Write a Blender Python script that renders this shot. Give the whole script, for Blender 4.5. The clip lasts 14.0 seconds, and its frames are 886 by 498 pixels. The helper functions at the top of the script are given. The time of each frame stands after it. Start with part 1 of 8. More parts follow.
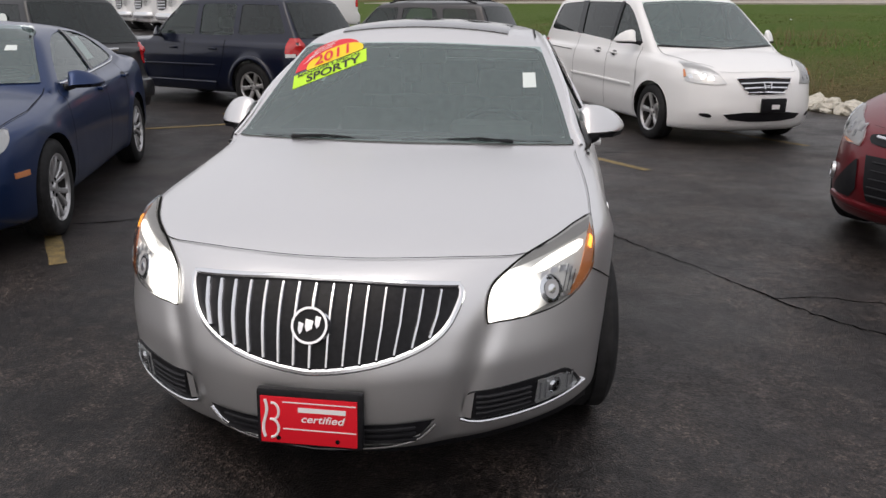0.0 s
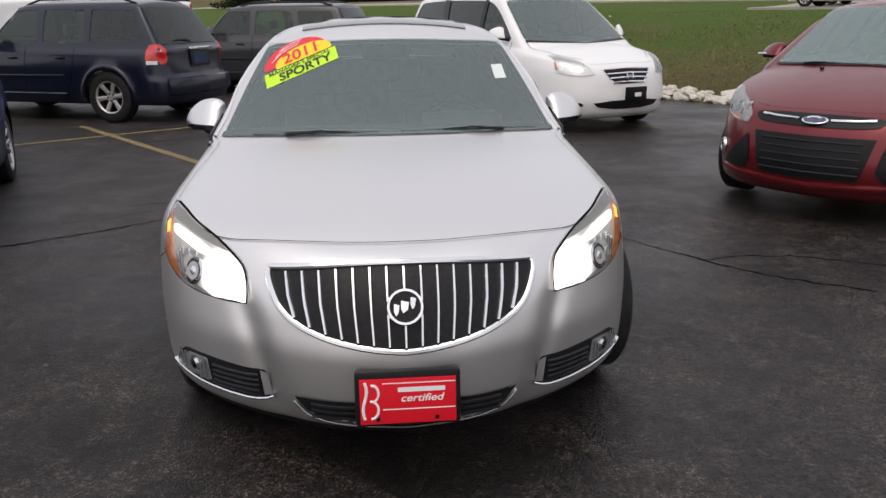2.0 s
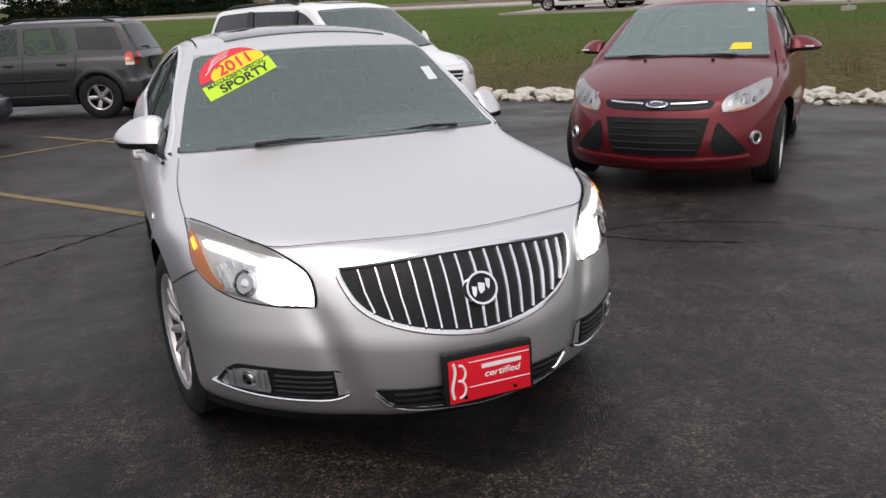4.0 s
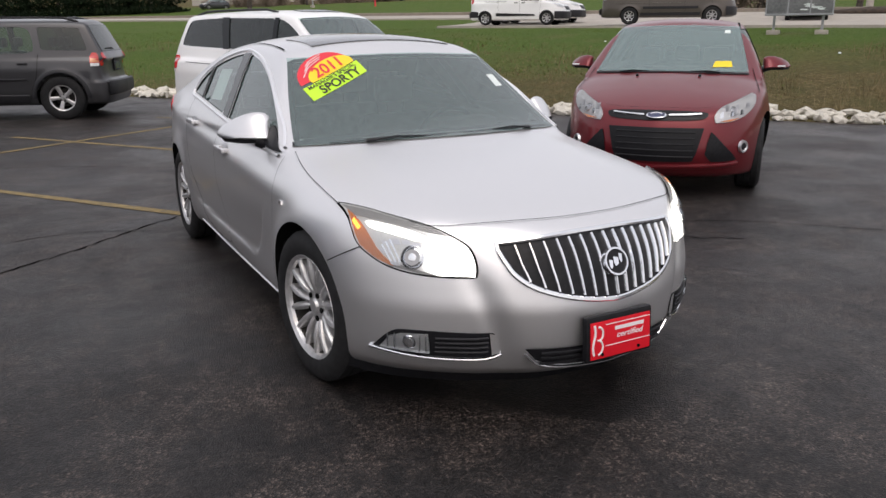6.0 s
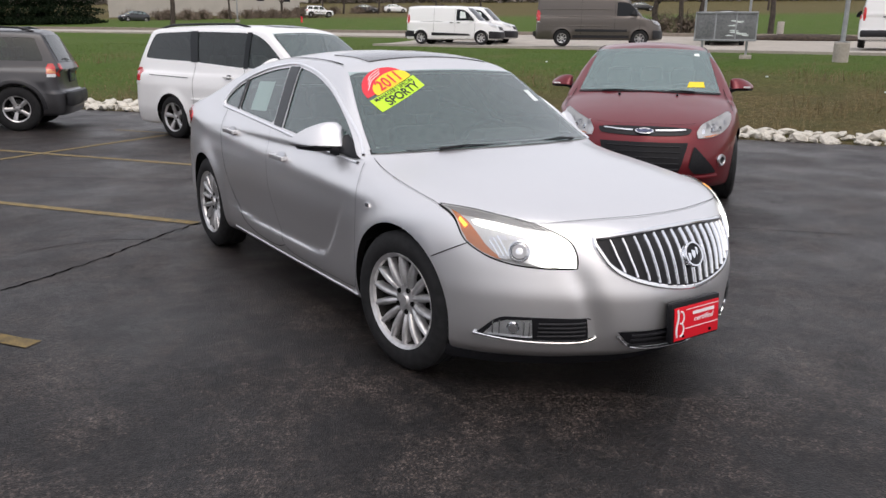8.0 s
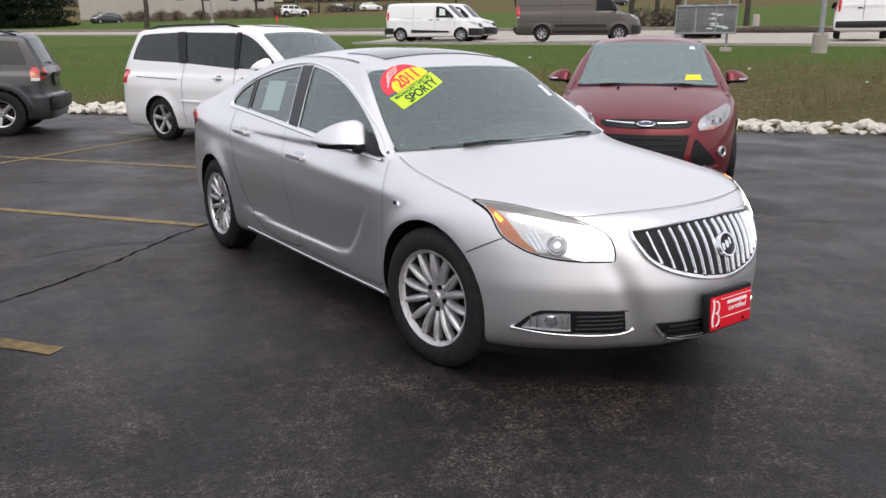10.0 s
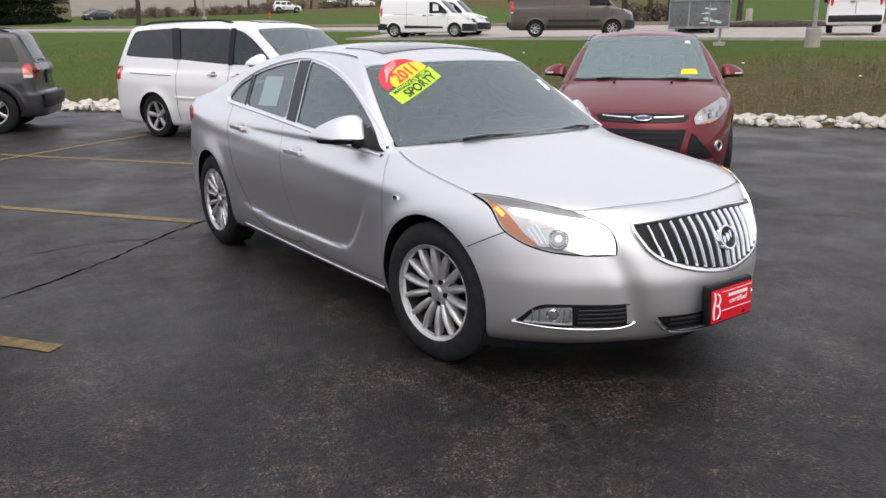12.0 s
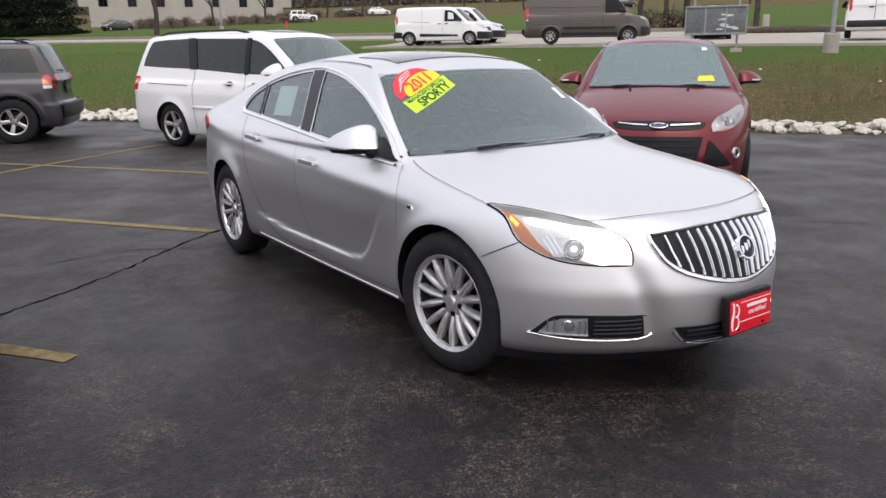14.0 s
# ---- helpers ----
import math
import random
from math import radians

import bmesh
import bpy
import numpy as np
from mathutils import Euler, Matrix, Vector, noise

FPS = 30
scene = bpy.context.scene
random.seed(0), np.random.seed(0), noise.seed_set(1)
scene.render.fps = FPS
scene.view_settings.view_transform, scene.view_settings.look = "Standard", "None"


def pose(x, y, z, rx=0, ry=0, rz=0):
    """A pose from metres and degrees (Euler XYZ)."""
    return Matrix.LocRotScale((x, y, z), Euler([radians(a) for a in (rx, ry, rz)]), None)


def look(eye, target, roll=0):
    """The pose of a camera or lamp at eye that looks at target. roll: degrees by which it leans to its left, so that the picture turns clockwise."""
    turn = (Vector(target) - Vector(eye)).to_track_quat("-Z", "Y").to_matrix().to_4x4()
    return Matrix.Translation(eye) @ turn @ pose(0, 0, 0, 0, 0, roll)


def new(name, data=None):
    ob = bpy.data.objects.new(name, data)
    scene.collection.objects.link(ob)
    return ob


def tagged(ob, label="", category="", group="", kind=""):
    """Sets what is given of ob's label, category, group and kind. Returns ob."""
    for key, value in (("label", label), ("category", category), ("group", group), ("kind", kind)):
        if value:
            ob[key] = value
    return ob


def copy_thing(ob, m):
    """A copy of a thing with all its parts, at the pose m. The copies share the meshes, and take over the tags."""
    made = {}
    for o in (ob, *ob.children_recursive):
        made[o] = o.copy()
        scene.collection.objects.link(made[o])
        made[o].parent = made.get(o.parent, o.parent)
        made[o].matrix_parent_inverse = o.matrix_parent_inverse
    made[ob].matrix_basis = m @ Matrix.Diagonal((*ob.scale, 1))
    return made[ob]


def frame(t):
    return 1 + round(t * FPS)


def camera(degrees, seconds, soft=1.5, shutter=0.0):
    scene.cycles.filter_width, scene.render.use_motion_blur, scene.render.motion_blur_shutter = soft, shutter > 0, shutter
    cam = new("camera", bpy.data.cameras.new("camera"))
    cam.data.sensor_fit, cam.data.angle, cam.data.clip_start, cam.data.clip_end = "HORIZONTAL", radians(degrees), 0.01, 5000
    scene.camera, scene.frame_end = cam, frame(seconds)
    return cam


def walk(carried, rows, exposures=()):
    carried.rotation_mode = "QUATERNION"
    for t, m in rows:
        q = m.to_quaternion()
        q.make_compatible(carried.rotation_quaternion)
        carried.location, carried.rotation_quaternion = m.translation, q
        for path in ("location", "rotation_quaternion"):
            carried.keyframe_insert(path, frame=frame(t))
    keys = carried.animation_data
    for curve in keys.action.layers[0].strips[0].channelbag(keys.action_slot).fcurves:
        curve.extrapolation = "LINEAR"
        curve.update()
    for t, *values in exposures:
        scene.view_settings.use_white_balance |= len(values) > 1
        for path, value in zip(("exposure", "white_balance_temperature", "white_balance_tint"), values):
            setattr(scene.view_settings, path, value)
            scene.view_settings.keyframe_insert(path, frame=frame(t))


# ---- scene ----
cam = camera(60.0, 14.0)
PATH = [
    (0, (0.634, -1.91, 1.504), (0.381, -0.017, 0.911), 0.5),
    (0.5, (0.532, -1.94, 1.507), (0.293, -0.051, 0.897), 1.5),
    (1, (0.282, -1.919, 1.493), (0.223, -0.012, 0.894), -0.5),
    (1.5, (0.074, -1.971, 1.488), (0.127, -0.048, 0.942), 1.8),
    (2, (-0.07, -2.074, 1.473), (0.096, -0.169, 0.886), -0.6),
    (2.5, (-0.229, -2.109, 1.479), (0.075, -0.216, 0.911), 2.1),
    (3, (-0.474, -2.027, 1.467), (-0.045, -0.162, 0.886), -0.2),
    (5.5, (-1.635, -2.045, 1.472), (-0.633, -0.395, 0.952), 0.1),
    (6, (-1.853, -2.059, 1.487), (-0.937, -0.37, 0.934), -0.4),
    (6.5, (-2.089, -1.964, 1.475), (-1.042, -0.343, 0.949), -0.1),
    (7, (-2.303, -1.918, 1.479), (-1.165, -0.346, 0.995), 1.1),
    (7.5, (-2.491, -1.964, 1.474), (-1.455, -0.348, 0.912), -1.5),
    (8, (-2.638, -1.962, 1.486), (-1.544, -0.367, 0.976), 0.8),
    (8.5, (-2.756, -1.868, 1.478), (-1.672, -0.283, 0.919), -1.7),
    (9, (-2.795, -1.84, 1.483), (-1.673, -0.272, 0.954), -0.4),
    (11.5, (-2.863, -1.807, 1.471), (-1.721, -0.247, 0.958), -0.1),
    (12, (-2.856, -1.807, 1.472), (-1.709, -0.255, 0.946), -0.3),
    (12.5, (-2.841, -1.813, 1.475), (-1.689, -0.26, 0.963), -0.5),
    (13, (-2.832, -1.807, 1.475), (-1.692, -0.25, 0.949), -0.9),
    (13.5, (-2.828, -1.799, 1.476), (-1.717, -0.221, 0.954), -1.3),
    (14, (-2.834, -1.789, 1.477), (-1.717, -0.209, 0.97), -0.7),
]
EXPOSURES = [(0, 0.2, 6700, 12), (3.0, 0.3, 6620, 13), (6.5, 0.36, 6550, 13), (7.5, 0.41, 6500, 13), (8.5, 0.54, 6460, 13), (9.0, 0.57, 6450, 13), (14.0, 0.59, 6430, 13)]
walk(cam, [(t, look(eye, target, roll)) for t, eye, target, roll in PATH], EXPOSURES)


# ---- light ----
def make_world():
    w = bpy.data.worlds.new("sky")
    w.use_nodes = True
    nt = w.node_tree
    sky = nt.nodes.new("ShaderNodeTexSky")
    sky.sky_type, sky.sun_disc = "NISHITA", False
    sky.sun_elevation, sky.sun_rotation = radians(50), radians(200)
    sky.air_density, sky.dust_density = 1.0, 6.0
    mix = nt.nodes.new("ShaderNodeMix")
    mix.data_type = "RGBA"
    mix.inputs["Factor"].default_value = 0.75
    mix.inputs[7].default_value = (6.5, 6.55, 6.8, 1)
    nt.links.new(sky.outputs[0], mix.inputs[6])
    bg = nt.nodes["Background"]
    bg.inputs[1].default_value = 0.12
    nt.links.new(mix.outputs[2], bg.inputs[0])
    scene.world = w
    sun = new("sun", bpy.data.lights.new("sun", "SUN"))
    sun.data.energy, sun.data.angle, sun.data.color = 0.6, radians(40), (1, 0.98, 0.95)
    sun.matrix_world = look((0, 0, 30), (5, 10, 0))


make_world()


# ---- materials ----
def mat(name, color, rough=0.5, metal=0.0, coat=0.0, noise_amt=0.0, scale=20.0, bump=0.0, emit=0.0, color2=None, spec=0.5, scale2=None):
    m = bpy.data.materials.new(name)
    m.use_nodes = True
    nt = m.node_tree
    b = nt.nodes["Principled BSDF"]
    b.inputs["Base Color"].default_value = (*color, 1)
    b.inputs["Roughness"].default_value = rough
    b.inputs["Metallic"].default_value = metal
    b.inputs["Coat Weight"].default_value = coat
    b.inputs["Coat Roughness"].default_value = 0.04
    b.inputs["Specular IOR Level"].default_value = spec
    if emit:
        b.inputs["Emission Color"].default_value = (*color, 1)
        b.inputs["Emission Strength"].default_value = emit
    if noise_amt or bump:
        tc = nt.nodes.new("ShaderNodeTexCoord")
        n = nt.nodes.new("ShaderNodeTexNoise")
        n.inputs["Scale"].default_value, n.inputs["Detail"].default_value = scale, 6
        nt.links.new(tc.outputs["Object"], n.inputs["Vector"])
        fac = n.outputs["Fac"]
        if scale2:
            n2 = nt.nodes.new("ShaderNodeTexNoise")
            n2.inputs["Scale"].default_value, n2.inputs["Detail"].default_value = scale2, 3
            nt.links.new(tc.outputs["Object"], n2.inputs["Vector"])
            av = nt.nodes.new("ShaderNodeMath")
            av.operation = "MULTIPLY_ADD"
            av.inputs[1].default_value = 0.5
            ha = nt.nodes.new("ShaderNodeMath")
            ha.operation = "MULTIPLY"
            ha.inputs[1].default_value = 0.5
            nt.links.new(n2.outputs["Fac"], ha.inputs[0])
            nt.links.new(fac, av.inputs[0])
            nt.links.new(ha.outputs[0], av.inputs[2])
            fac = av.outputs[0]
        if noise_amt:
            r = nt.nodes.new("ShaderNodeValToRGB")
            c2 = color2 or tuple(min(1, c * (1 + noise_amt)) for c in color)
            c1 = color if color2 else tuple(c * (1 - noise_amt) for c in color)
            r.color_ramp.elements[0].position, r.color_ramp.elements[1].position = 0.33, 0.67
            r.color_ramp.elements[0].color, r.color_ramp.elements[1].color = (*c1, 1), (*c2, 1)
            nt.links.new(fac, r.inputs[0])
            nt.links.new(r.outputs[0], b.inputs["Base Color"])
        if bump:
            bp = nt.nodes.new("ShaderNodeBump")
            bp.inputs["Strength"].default_value, bp.inputs["Distance"].default_value = 1.0, bump
            nt.links.new(fac, bp.inputs["Height"])
            nt.links.new(bp.outputs[0], b.inputs["Normal"])
    return m


def paint(name, color, metal=0.0, rough=0.35):
    """Car paint: flake grain, a clear coat and a dusty film."""
    m = mat(name, color, rough, metal, coat=0.5)
    nt = m.node_tree
    b = nt.nodes["Principled BSDF"]
    tc = nt.nodes.new("ShaderNodeTexCoord")
    n = nt.nodes.new("ShaderNodeTexNoise")
    n.inputs["Scale"].default_value, n.inputs["Detail"].default_value = 3.0, 8
    nt.links.new(tc.outputs["Object"], n.inputs["Vector"])
    mr = nt.nodes.new("ShaderNodeMapRange")
    mr.inputs[1].default_value, mr.inputs[2].default_value = 0.3, 0.7
    mr.inputs[3].default_value, mr.inputs[4].default_value = rough - 0.02, rough + 0.05
    nt.links.new(n.outputs["Fac"], mr.inputs[0])
    nt.links.new(mr.outputs[0], b.inputs["Roughness"])
    fl = nt.nodes.new("ShaderNodeTexVoronoi")
    fl.inputs["Scale"].default_value = 900
    nt.links.new(tc.outputs["Object"], fl.inputs["Vector"])
    mx = nt.nodes.new("ShaderNodeMix")
    mx.data_type = "RGBA"
    mx.inputs[6].default_value = (*[c * 0.93 for c in color], 1)
    mx.inputs[7].default_value = (*[min(1, c * 1.07) for c in color], 1)
    nt.links.new(fl.outputs["Distance"], mx.inputs["Factor"])
    nt.links.new(mx.outputs[2], b.inputs["Base Color"])
    b.inputs["Coat Roughness"].default_value = 0.08
    return m


def glass(name, tint, dusty_sheen=0.0, ior=1.5):
    """Clear or tinted pane, its dusty teal film also painting in sky reflection; both faces' gloss in one."""
    m = bpy.data.materials.new(name)
    m.use_nodes = True
    nt = m.node_tree
    nt.nodes.clear()
    out = nt.nodes.new("ShaderNodeOutputMaterial")
    tr = nt.nodes.new("ShaderNodeBsdfTransparent")
    tr.inputs[0].default_value = (*tint, 1)
    df = nt.nodes.new("ShaderNodeBsdfDiffuse")
    df.inputs[0].default_value = (0.37, 0.54, 0.53, 1)
    body = nt.nodes.new("ShaderNodeMixShader")
    body.inputs[0].default_value = dusty_sheen
    nt.links.new(tr.outputs[0], body.inputs[1])
    nt.links.new(df.outputs[0], body.inputs[2])
    gl = nt.nodes.new("ShaderNodeBsdfGlossy")
    gl.inputs["Roughness"].default_value = 0.015
    fr = nt.nodes.new("ShaderNodeFresnel")
    fr.inputs[0].default_value = ior
    mx = nt.nodes.new("ShaderNodeMixShader")
    nt.links.new(fr.outputs[0], mx.inputs[0])
    nt.links.new(body.outputs[0], mx.inputs[1])
    nt.links.new(gl.outputs[0], mx.inputs[2])
    nt.links.new(mx.outputs[0], out.inputs[0])
    return m


SILVER = paint("silver_paint", (0.778, 0.77, 0.774), 0.93, 0.38)
WHITE = paint("white_paint", (0.84, 0.84, 0.84), 0.0, 0.3)
RED = paint("red_paint", (0.155, 0.007, 0.013), 0.45, 0.32)
BLUE = paint("blue_paint", (0.012, 0.034, 0.11), 0.6, 0.32)
NAVY = paint("navy_paint", (0.002, 0.005, 0.021), 0.2, 0.3)
GREY = paint("grey_paint", (0.05, 0.05, 0.054), 0.4, 0.35)
BLACKPAINT = paint("black_paint", (0.012, 0.013, 0.016), 0.1, 0.3)
CHROME = mat("chrome", (0.85, 0.86, 0.88), 0.12, 1.0)
BRIGHT = mat("bright_trim", (0.86, 0.86, 0.88), 0.28, 0.75)
SATIN = mat("satin_metal", (0.66, 0.66, 0.68), 0.3, 0.9)
ALLOY = mat("alloy", (0.55, 0.545, 0.55), 0.3, 0.65, noise_amt=0.12, scale=30)
BLACK = mat("black_plastic", (0.010, 0.010, 0.012), 0.4, noise_amt=0.3, scale=60, bump=0.0003, spec=0.25)
SEAM = mat("seam_gap", (0.006, 0.006, 0.006), 0.9, spec=0.1)
RUBBER = mat("rubber", (0.014, 0.014, 0.015), 0.7, spec=0.3, noise_amt=0.35, scale=25, bump=0.001)
CLADDING = mat("grey_cladding", (0.02, 0.02, 0.023), 0.5, noise_amt=0.2, scale=40, bump=0.0005, spec=0.3)
INTERIOR = mat("dark_interior", (0.06, 0.058, 0.057), 0.8, noise_amt=0.25, scale=15)
SEATCLOTH = mat("seat_leather", (0.13, 0.128, 0.122), 0.6, noise_amt=0.25, scale=20, bump=0.001)
GLASS = glass("window_glass", (0.72, 0.86, 0.83), 0.16, 2.05)
SHADED = glass("shaded_glass", (0.42, 0.53, 0.50), 0.04, 1.6)
# a heavier pale film puts the bright sky reflection into the colour
BRIGHTSCREEN = glass("dusty_windshield", (0.74, 0.88, 0.85), 0.30, 2.0)
TINTED = glass("tinted_glass", (0.13, 0.15, 0.16), 0.03, 1.6)
CLEAR = glass("lamp_lens", (0.93, 0.94, 0.95))
REFLECTOR = mat("lamp_reflector", (0.74, 0.74, 0.74), 0.28, 0.55, bump=0.004, scale=28)
LAMPON = mat("lit_lamp", (1.0, 0.98, 0.92), 0.3, emit=4)
LAMPBEZEL = mat("lamp_surround", (0.29, 0.287, 0.282), 0.45, spec=0.3)


def lit_bowl():
    """The lamp's chrome bowl, lit from its burner outwards."""
    m = mat("lit_bowl", (0.52, 0.52, 0.52), 0.28, 0.5, bump=0.004, scale=28)
    nt = m.node_tree
    b = nt.nodes["Principled BSDF"]
    sp = nt.nodes.new("ShaderNodeSeparateXYZ")
    nt.links.new(nt.nodes.new("ShaderNodeTexCoord").outputs["Object"], sp.inputs[0])
    ax = nt.nodes.new("ShaderNodeMath")
    ax.operation = "ABSOLUTE"
    nt.links.new(sp.outputs[0], ax.inputs[0])
    xy = nt.nodes.new("ShaderNodeCombineXYZ")
    nt.links.new(ax.outputs[0], xy.inputs[0])
    nt.links.new(sp.outputs[2], xy.inputs[1])
    d = nt.nodes.new("ShaderNodeVectorMath")
    d.operation = "DISTANCE"
    d.inputs[1].default_value = (0.55, 0.67, 0)
    nt.links.new(xy.outputs[0], d.inputs[0])
    mr = nt.nodes.new("ShaderNodeMapRange")
    mr.interpolation_type = "SMOOTHSTEP"
    mr.inputs[1].default_value, mr.inputs[2].default_value, mr.inputs[3].default_value, mr.inputs[4].default_value = 0.05, 0.115, 2.2, 0.12
    nt.links.new(d.outputs["Value"], mr.inputs[0])
    b.inputs["Emission Color"].default_value = (1.0, 0.97, 0.9, 1)
    nt.links.new(mr.outputs[0], b.inputs["Emission Strength"])
    return m


LAMPBOWL = lit_bowl()
LAMPSOFT = mat("lit_lamp_soft", (1.0, 0.97, 0.9), 0.3, emit=1.6)
AMBER = mat("amber_lens", (0.66, 0.25, 0.10), 0.2, coat=1.0)
AMBERON = mat("amber_lit", (1.0, 0.42, 0.05), 0.2, emit=1.6)
REDLENS = mat("red_lens", (0.55, 0.012, 0.015), 0.15, coat=1.0)
WHITELENS = mat("white_lens", (0.75, 0.75, 0.75), 0.15, coat=1.0)
PLATERED = mat("red_plate", (0.70, 0.012, 0.025), 0.45, spec=0.25)
PLATEWHITE = mat("white_print", (0.85, 0.82, 0.82), 0.5)
STK_RED = mat("sticker_red", (0.75, 0.03, 0.05), 0.55)
STK_YEL = mat("sticker_yellow", (0.9, 0.66, 0.02), 0.55)
STK_GRN = mat("sticker_green", (0.55, 0.9, 0.03), 0.55)
STK_INK = mat("sticker_ink", (0.02, 0.02, 0.02), 0.6)
PAPER = mat("paper", (0.72, 0.78, 0.76), 0.7)
PLATEBLUE = mat("badge_blue", (0.01, 0.02, 0.09), 0.25, coat=1.0)
YELLOWLINE = mat("yellow_line", (0.31, 0.22, 0.075), 0.8, noise_amt=0.5, scale=14, color2=(0.085, 0.068, 0.045), scale2=90)
# brake iron, darkened; on the rim barrel it paints the shade between spokes
DISCSHADE = mat("brake_iron", (0.035, 0.032, 0.03), 0.55, 0.5, noise_amt=0.3, scale=18)
LAMPGREY = mat("projector_grey", (0.36, 0.36, 0.37), 0.3, coat=1.0)
SUNROOF = mat("sunroof_glass", (0.035, 0.033, 0.034), 0.12, coat=0.6, spec=0.6)
CRACK = mat("crack_fill", (0.003, 0.003, 0.003), 1.0, spec=0.0)


# ---- building helpers ----
def finish(me, material, smooth=35):
    for m in material if isinstance(material, (list, tuple)) else [material]:
        me.materials.append(m)
    if smooth:
        me.shade_smooth()
        me.set_sharp_from_angle(angle=radians(smooth))


def part(name, bm, material, parent=None, label="", smooth=35):
    """Links a bmesh as one mesh object, under parent if there is one."""
    me = bpy.data.meshes.new(name)
    bm.normal_update()
    bm.to_mesh(me)
    bm.free()
    finish(me, material, smooth)
    ob = new(name, me)
    if parent:
        ob.parent = parent
    return tagged(ob, label)


def empty(name, m=Matrix(), label="", category="", group="", kind=""):
    ob = new(name)
    ob.matrix_world = m
    ob.empty_display_size = 0.1
    return tagged(ob, label, category, group, kind)


def box(bm, cx, cy, cz, sx, sy, sz, m=None, bevel=0.0):
    r = bmesh.ops.create_cube(bm, size=1)
    vs = r["verts"]
    for v in vs:
        v.co = Vector((cx + v.co.x * sx, cy + v.co.y * sy, cz + v.co.z * sz))
    if bevel:
        es = list({e for v in vs for e in v.link_edges})
        out = bmesh.ops.bevel(bm, geom=es, offset=bevel, segments=2, affect="EDGES", profile=0.6)
        vs = list({v for v in out["verts"]} | {v for v in vs if v.is_valid})
    if m is not None:
        bmesh.ops.transform(bm, matrix=m, verts=vs)
    return vs


def lathe(bm, prof, n=32, m=None, a0=0.0, a1=2 * math.pi):
    """Turns a profile of (radius, along) about the local x axis."""
    full = abs(a1 - a0 - 2 * math.pi) < 1e-6
    rings = []
    k = n if full else n + 1
    for i in range(k):
        a = a0 + (a1 - a0) * i / n
        rings.append([bm.verts.new((x, r * math.cos(a), r * math.sin(a))) for r, x in prof])
    for i in range(n):
        p, q = rings[i], rings[(i + 1) % k]
        for j in range(len(prof) - 1):
            bm.faces.new((p[j], p[j + 1], q[j + 1], q[j]))
    vs = [v for r in rings for v in r]
    bmesh.ops.remove_doubles(bm, verts=vs, dist=1e-5)
    vs = [v for v in vs if v.is_valid]
    if m is not None:
        bmesh.ops.transform(bm, matrix=m, verts=vs)
    return vs


def tube(bm, pts, r, n=8):
    """A round rod through the points."""
    pts = [Vector(p) for p in pts]
    rings = []
    for i, p in enumerate(pts):
        d = (pts[min(i + 1, len(pts) - 1)] - pts[max(i - 1, 0)]).normalized()
        u = d.orthogonal().normalized() if not rings else (u - d * u.dot(d)).normalized()
        w = d.cross(u)
        rr = r[i] if isinstance(r, (list, tuple)) else r
        rings.append([bm.verts.new(p + (u * math.cos(2 * math.pi * k / n) + w * math.sin(2 * math.pi * k / n)) * rr) for k in range(n)])
    for a, b in zip(rings, rings[1:]):
        for k in range(n):
            bm.faces.new((a[k], a[(k + 1) % n], b[(k + 1) % n], b[k]))
    bm.faces.new(rings[0][::-1])
    bm.faces.new(rings[-1])


def chaikin(pts, times=2, closed=True):
    """Rounds a polygon's corners; a point given twice stays sharper."""
    for _ in range(times):
        out = []
        n = len(pts)
        for i in range(n if closed else n - 1):
            a, b = pts[i], pts[(i + 1) % n]
            out += [(a[0] * 0.75 + b[0] * 0.25, a[1] * 0.75 + b[1] * 0.25), (a[0] * 0.25 + b[0] * 0.75, a[1] * 0.25 + b[1] * 0.75)]
        pts = out if closed else [pts[0]] + out + [pts[-1]]
    clean = [pts[0]]
    for p in pts[1:]:
        if math.hypot(p[0] - clean[-1][0], p[1] - clean[-1][1]) > 1e-4:
            clean.append(p)
    return clean


def resample(pts, step, closed=False):
    P = np.array(list(pts) + ([pts[0]] if closed else []), float)
    d = np.r_[0, np.cumsum(np.hypot(*np.diff(P, axis=0).T))]
    n = max(2, int(round(d[-1] / step)) + 1)
    t = np.linspace(0, d[-1], n)
    R = np.c_[np.interp(t, d, P[:, 0]), np.interp(t, d, P[:, 1])]
    return R[:-1] if closed else R


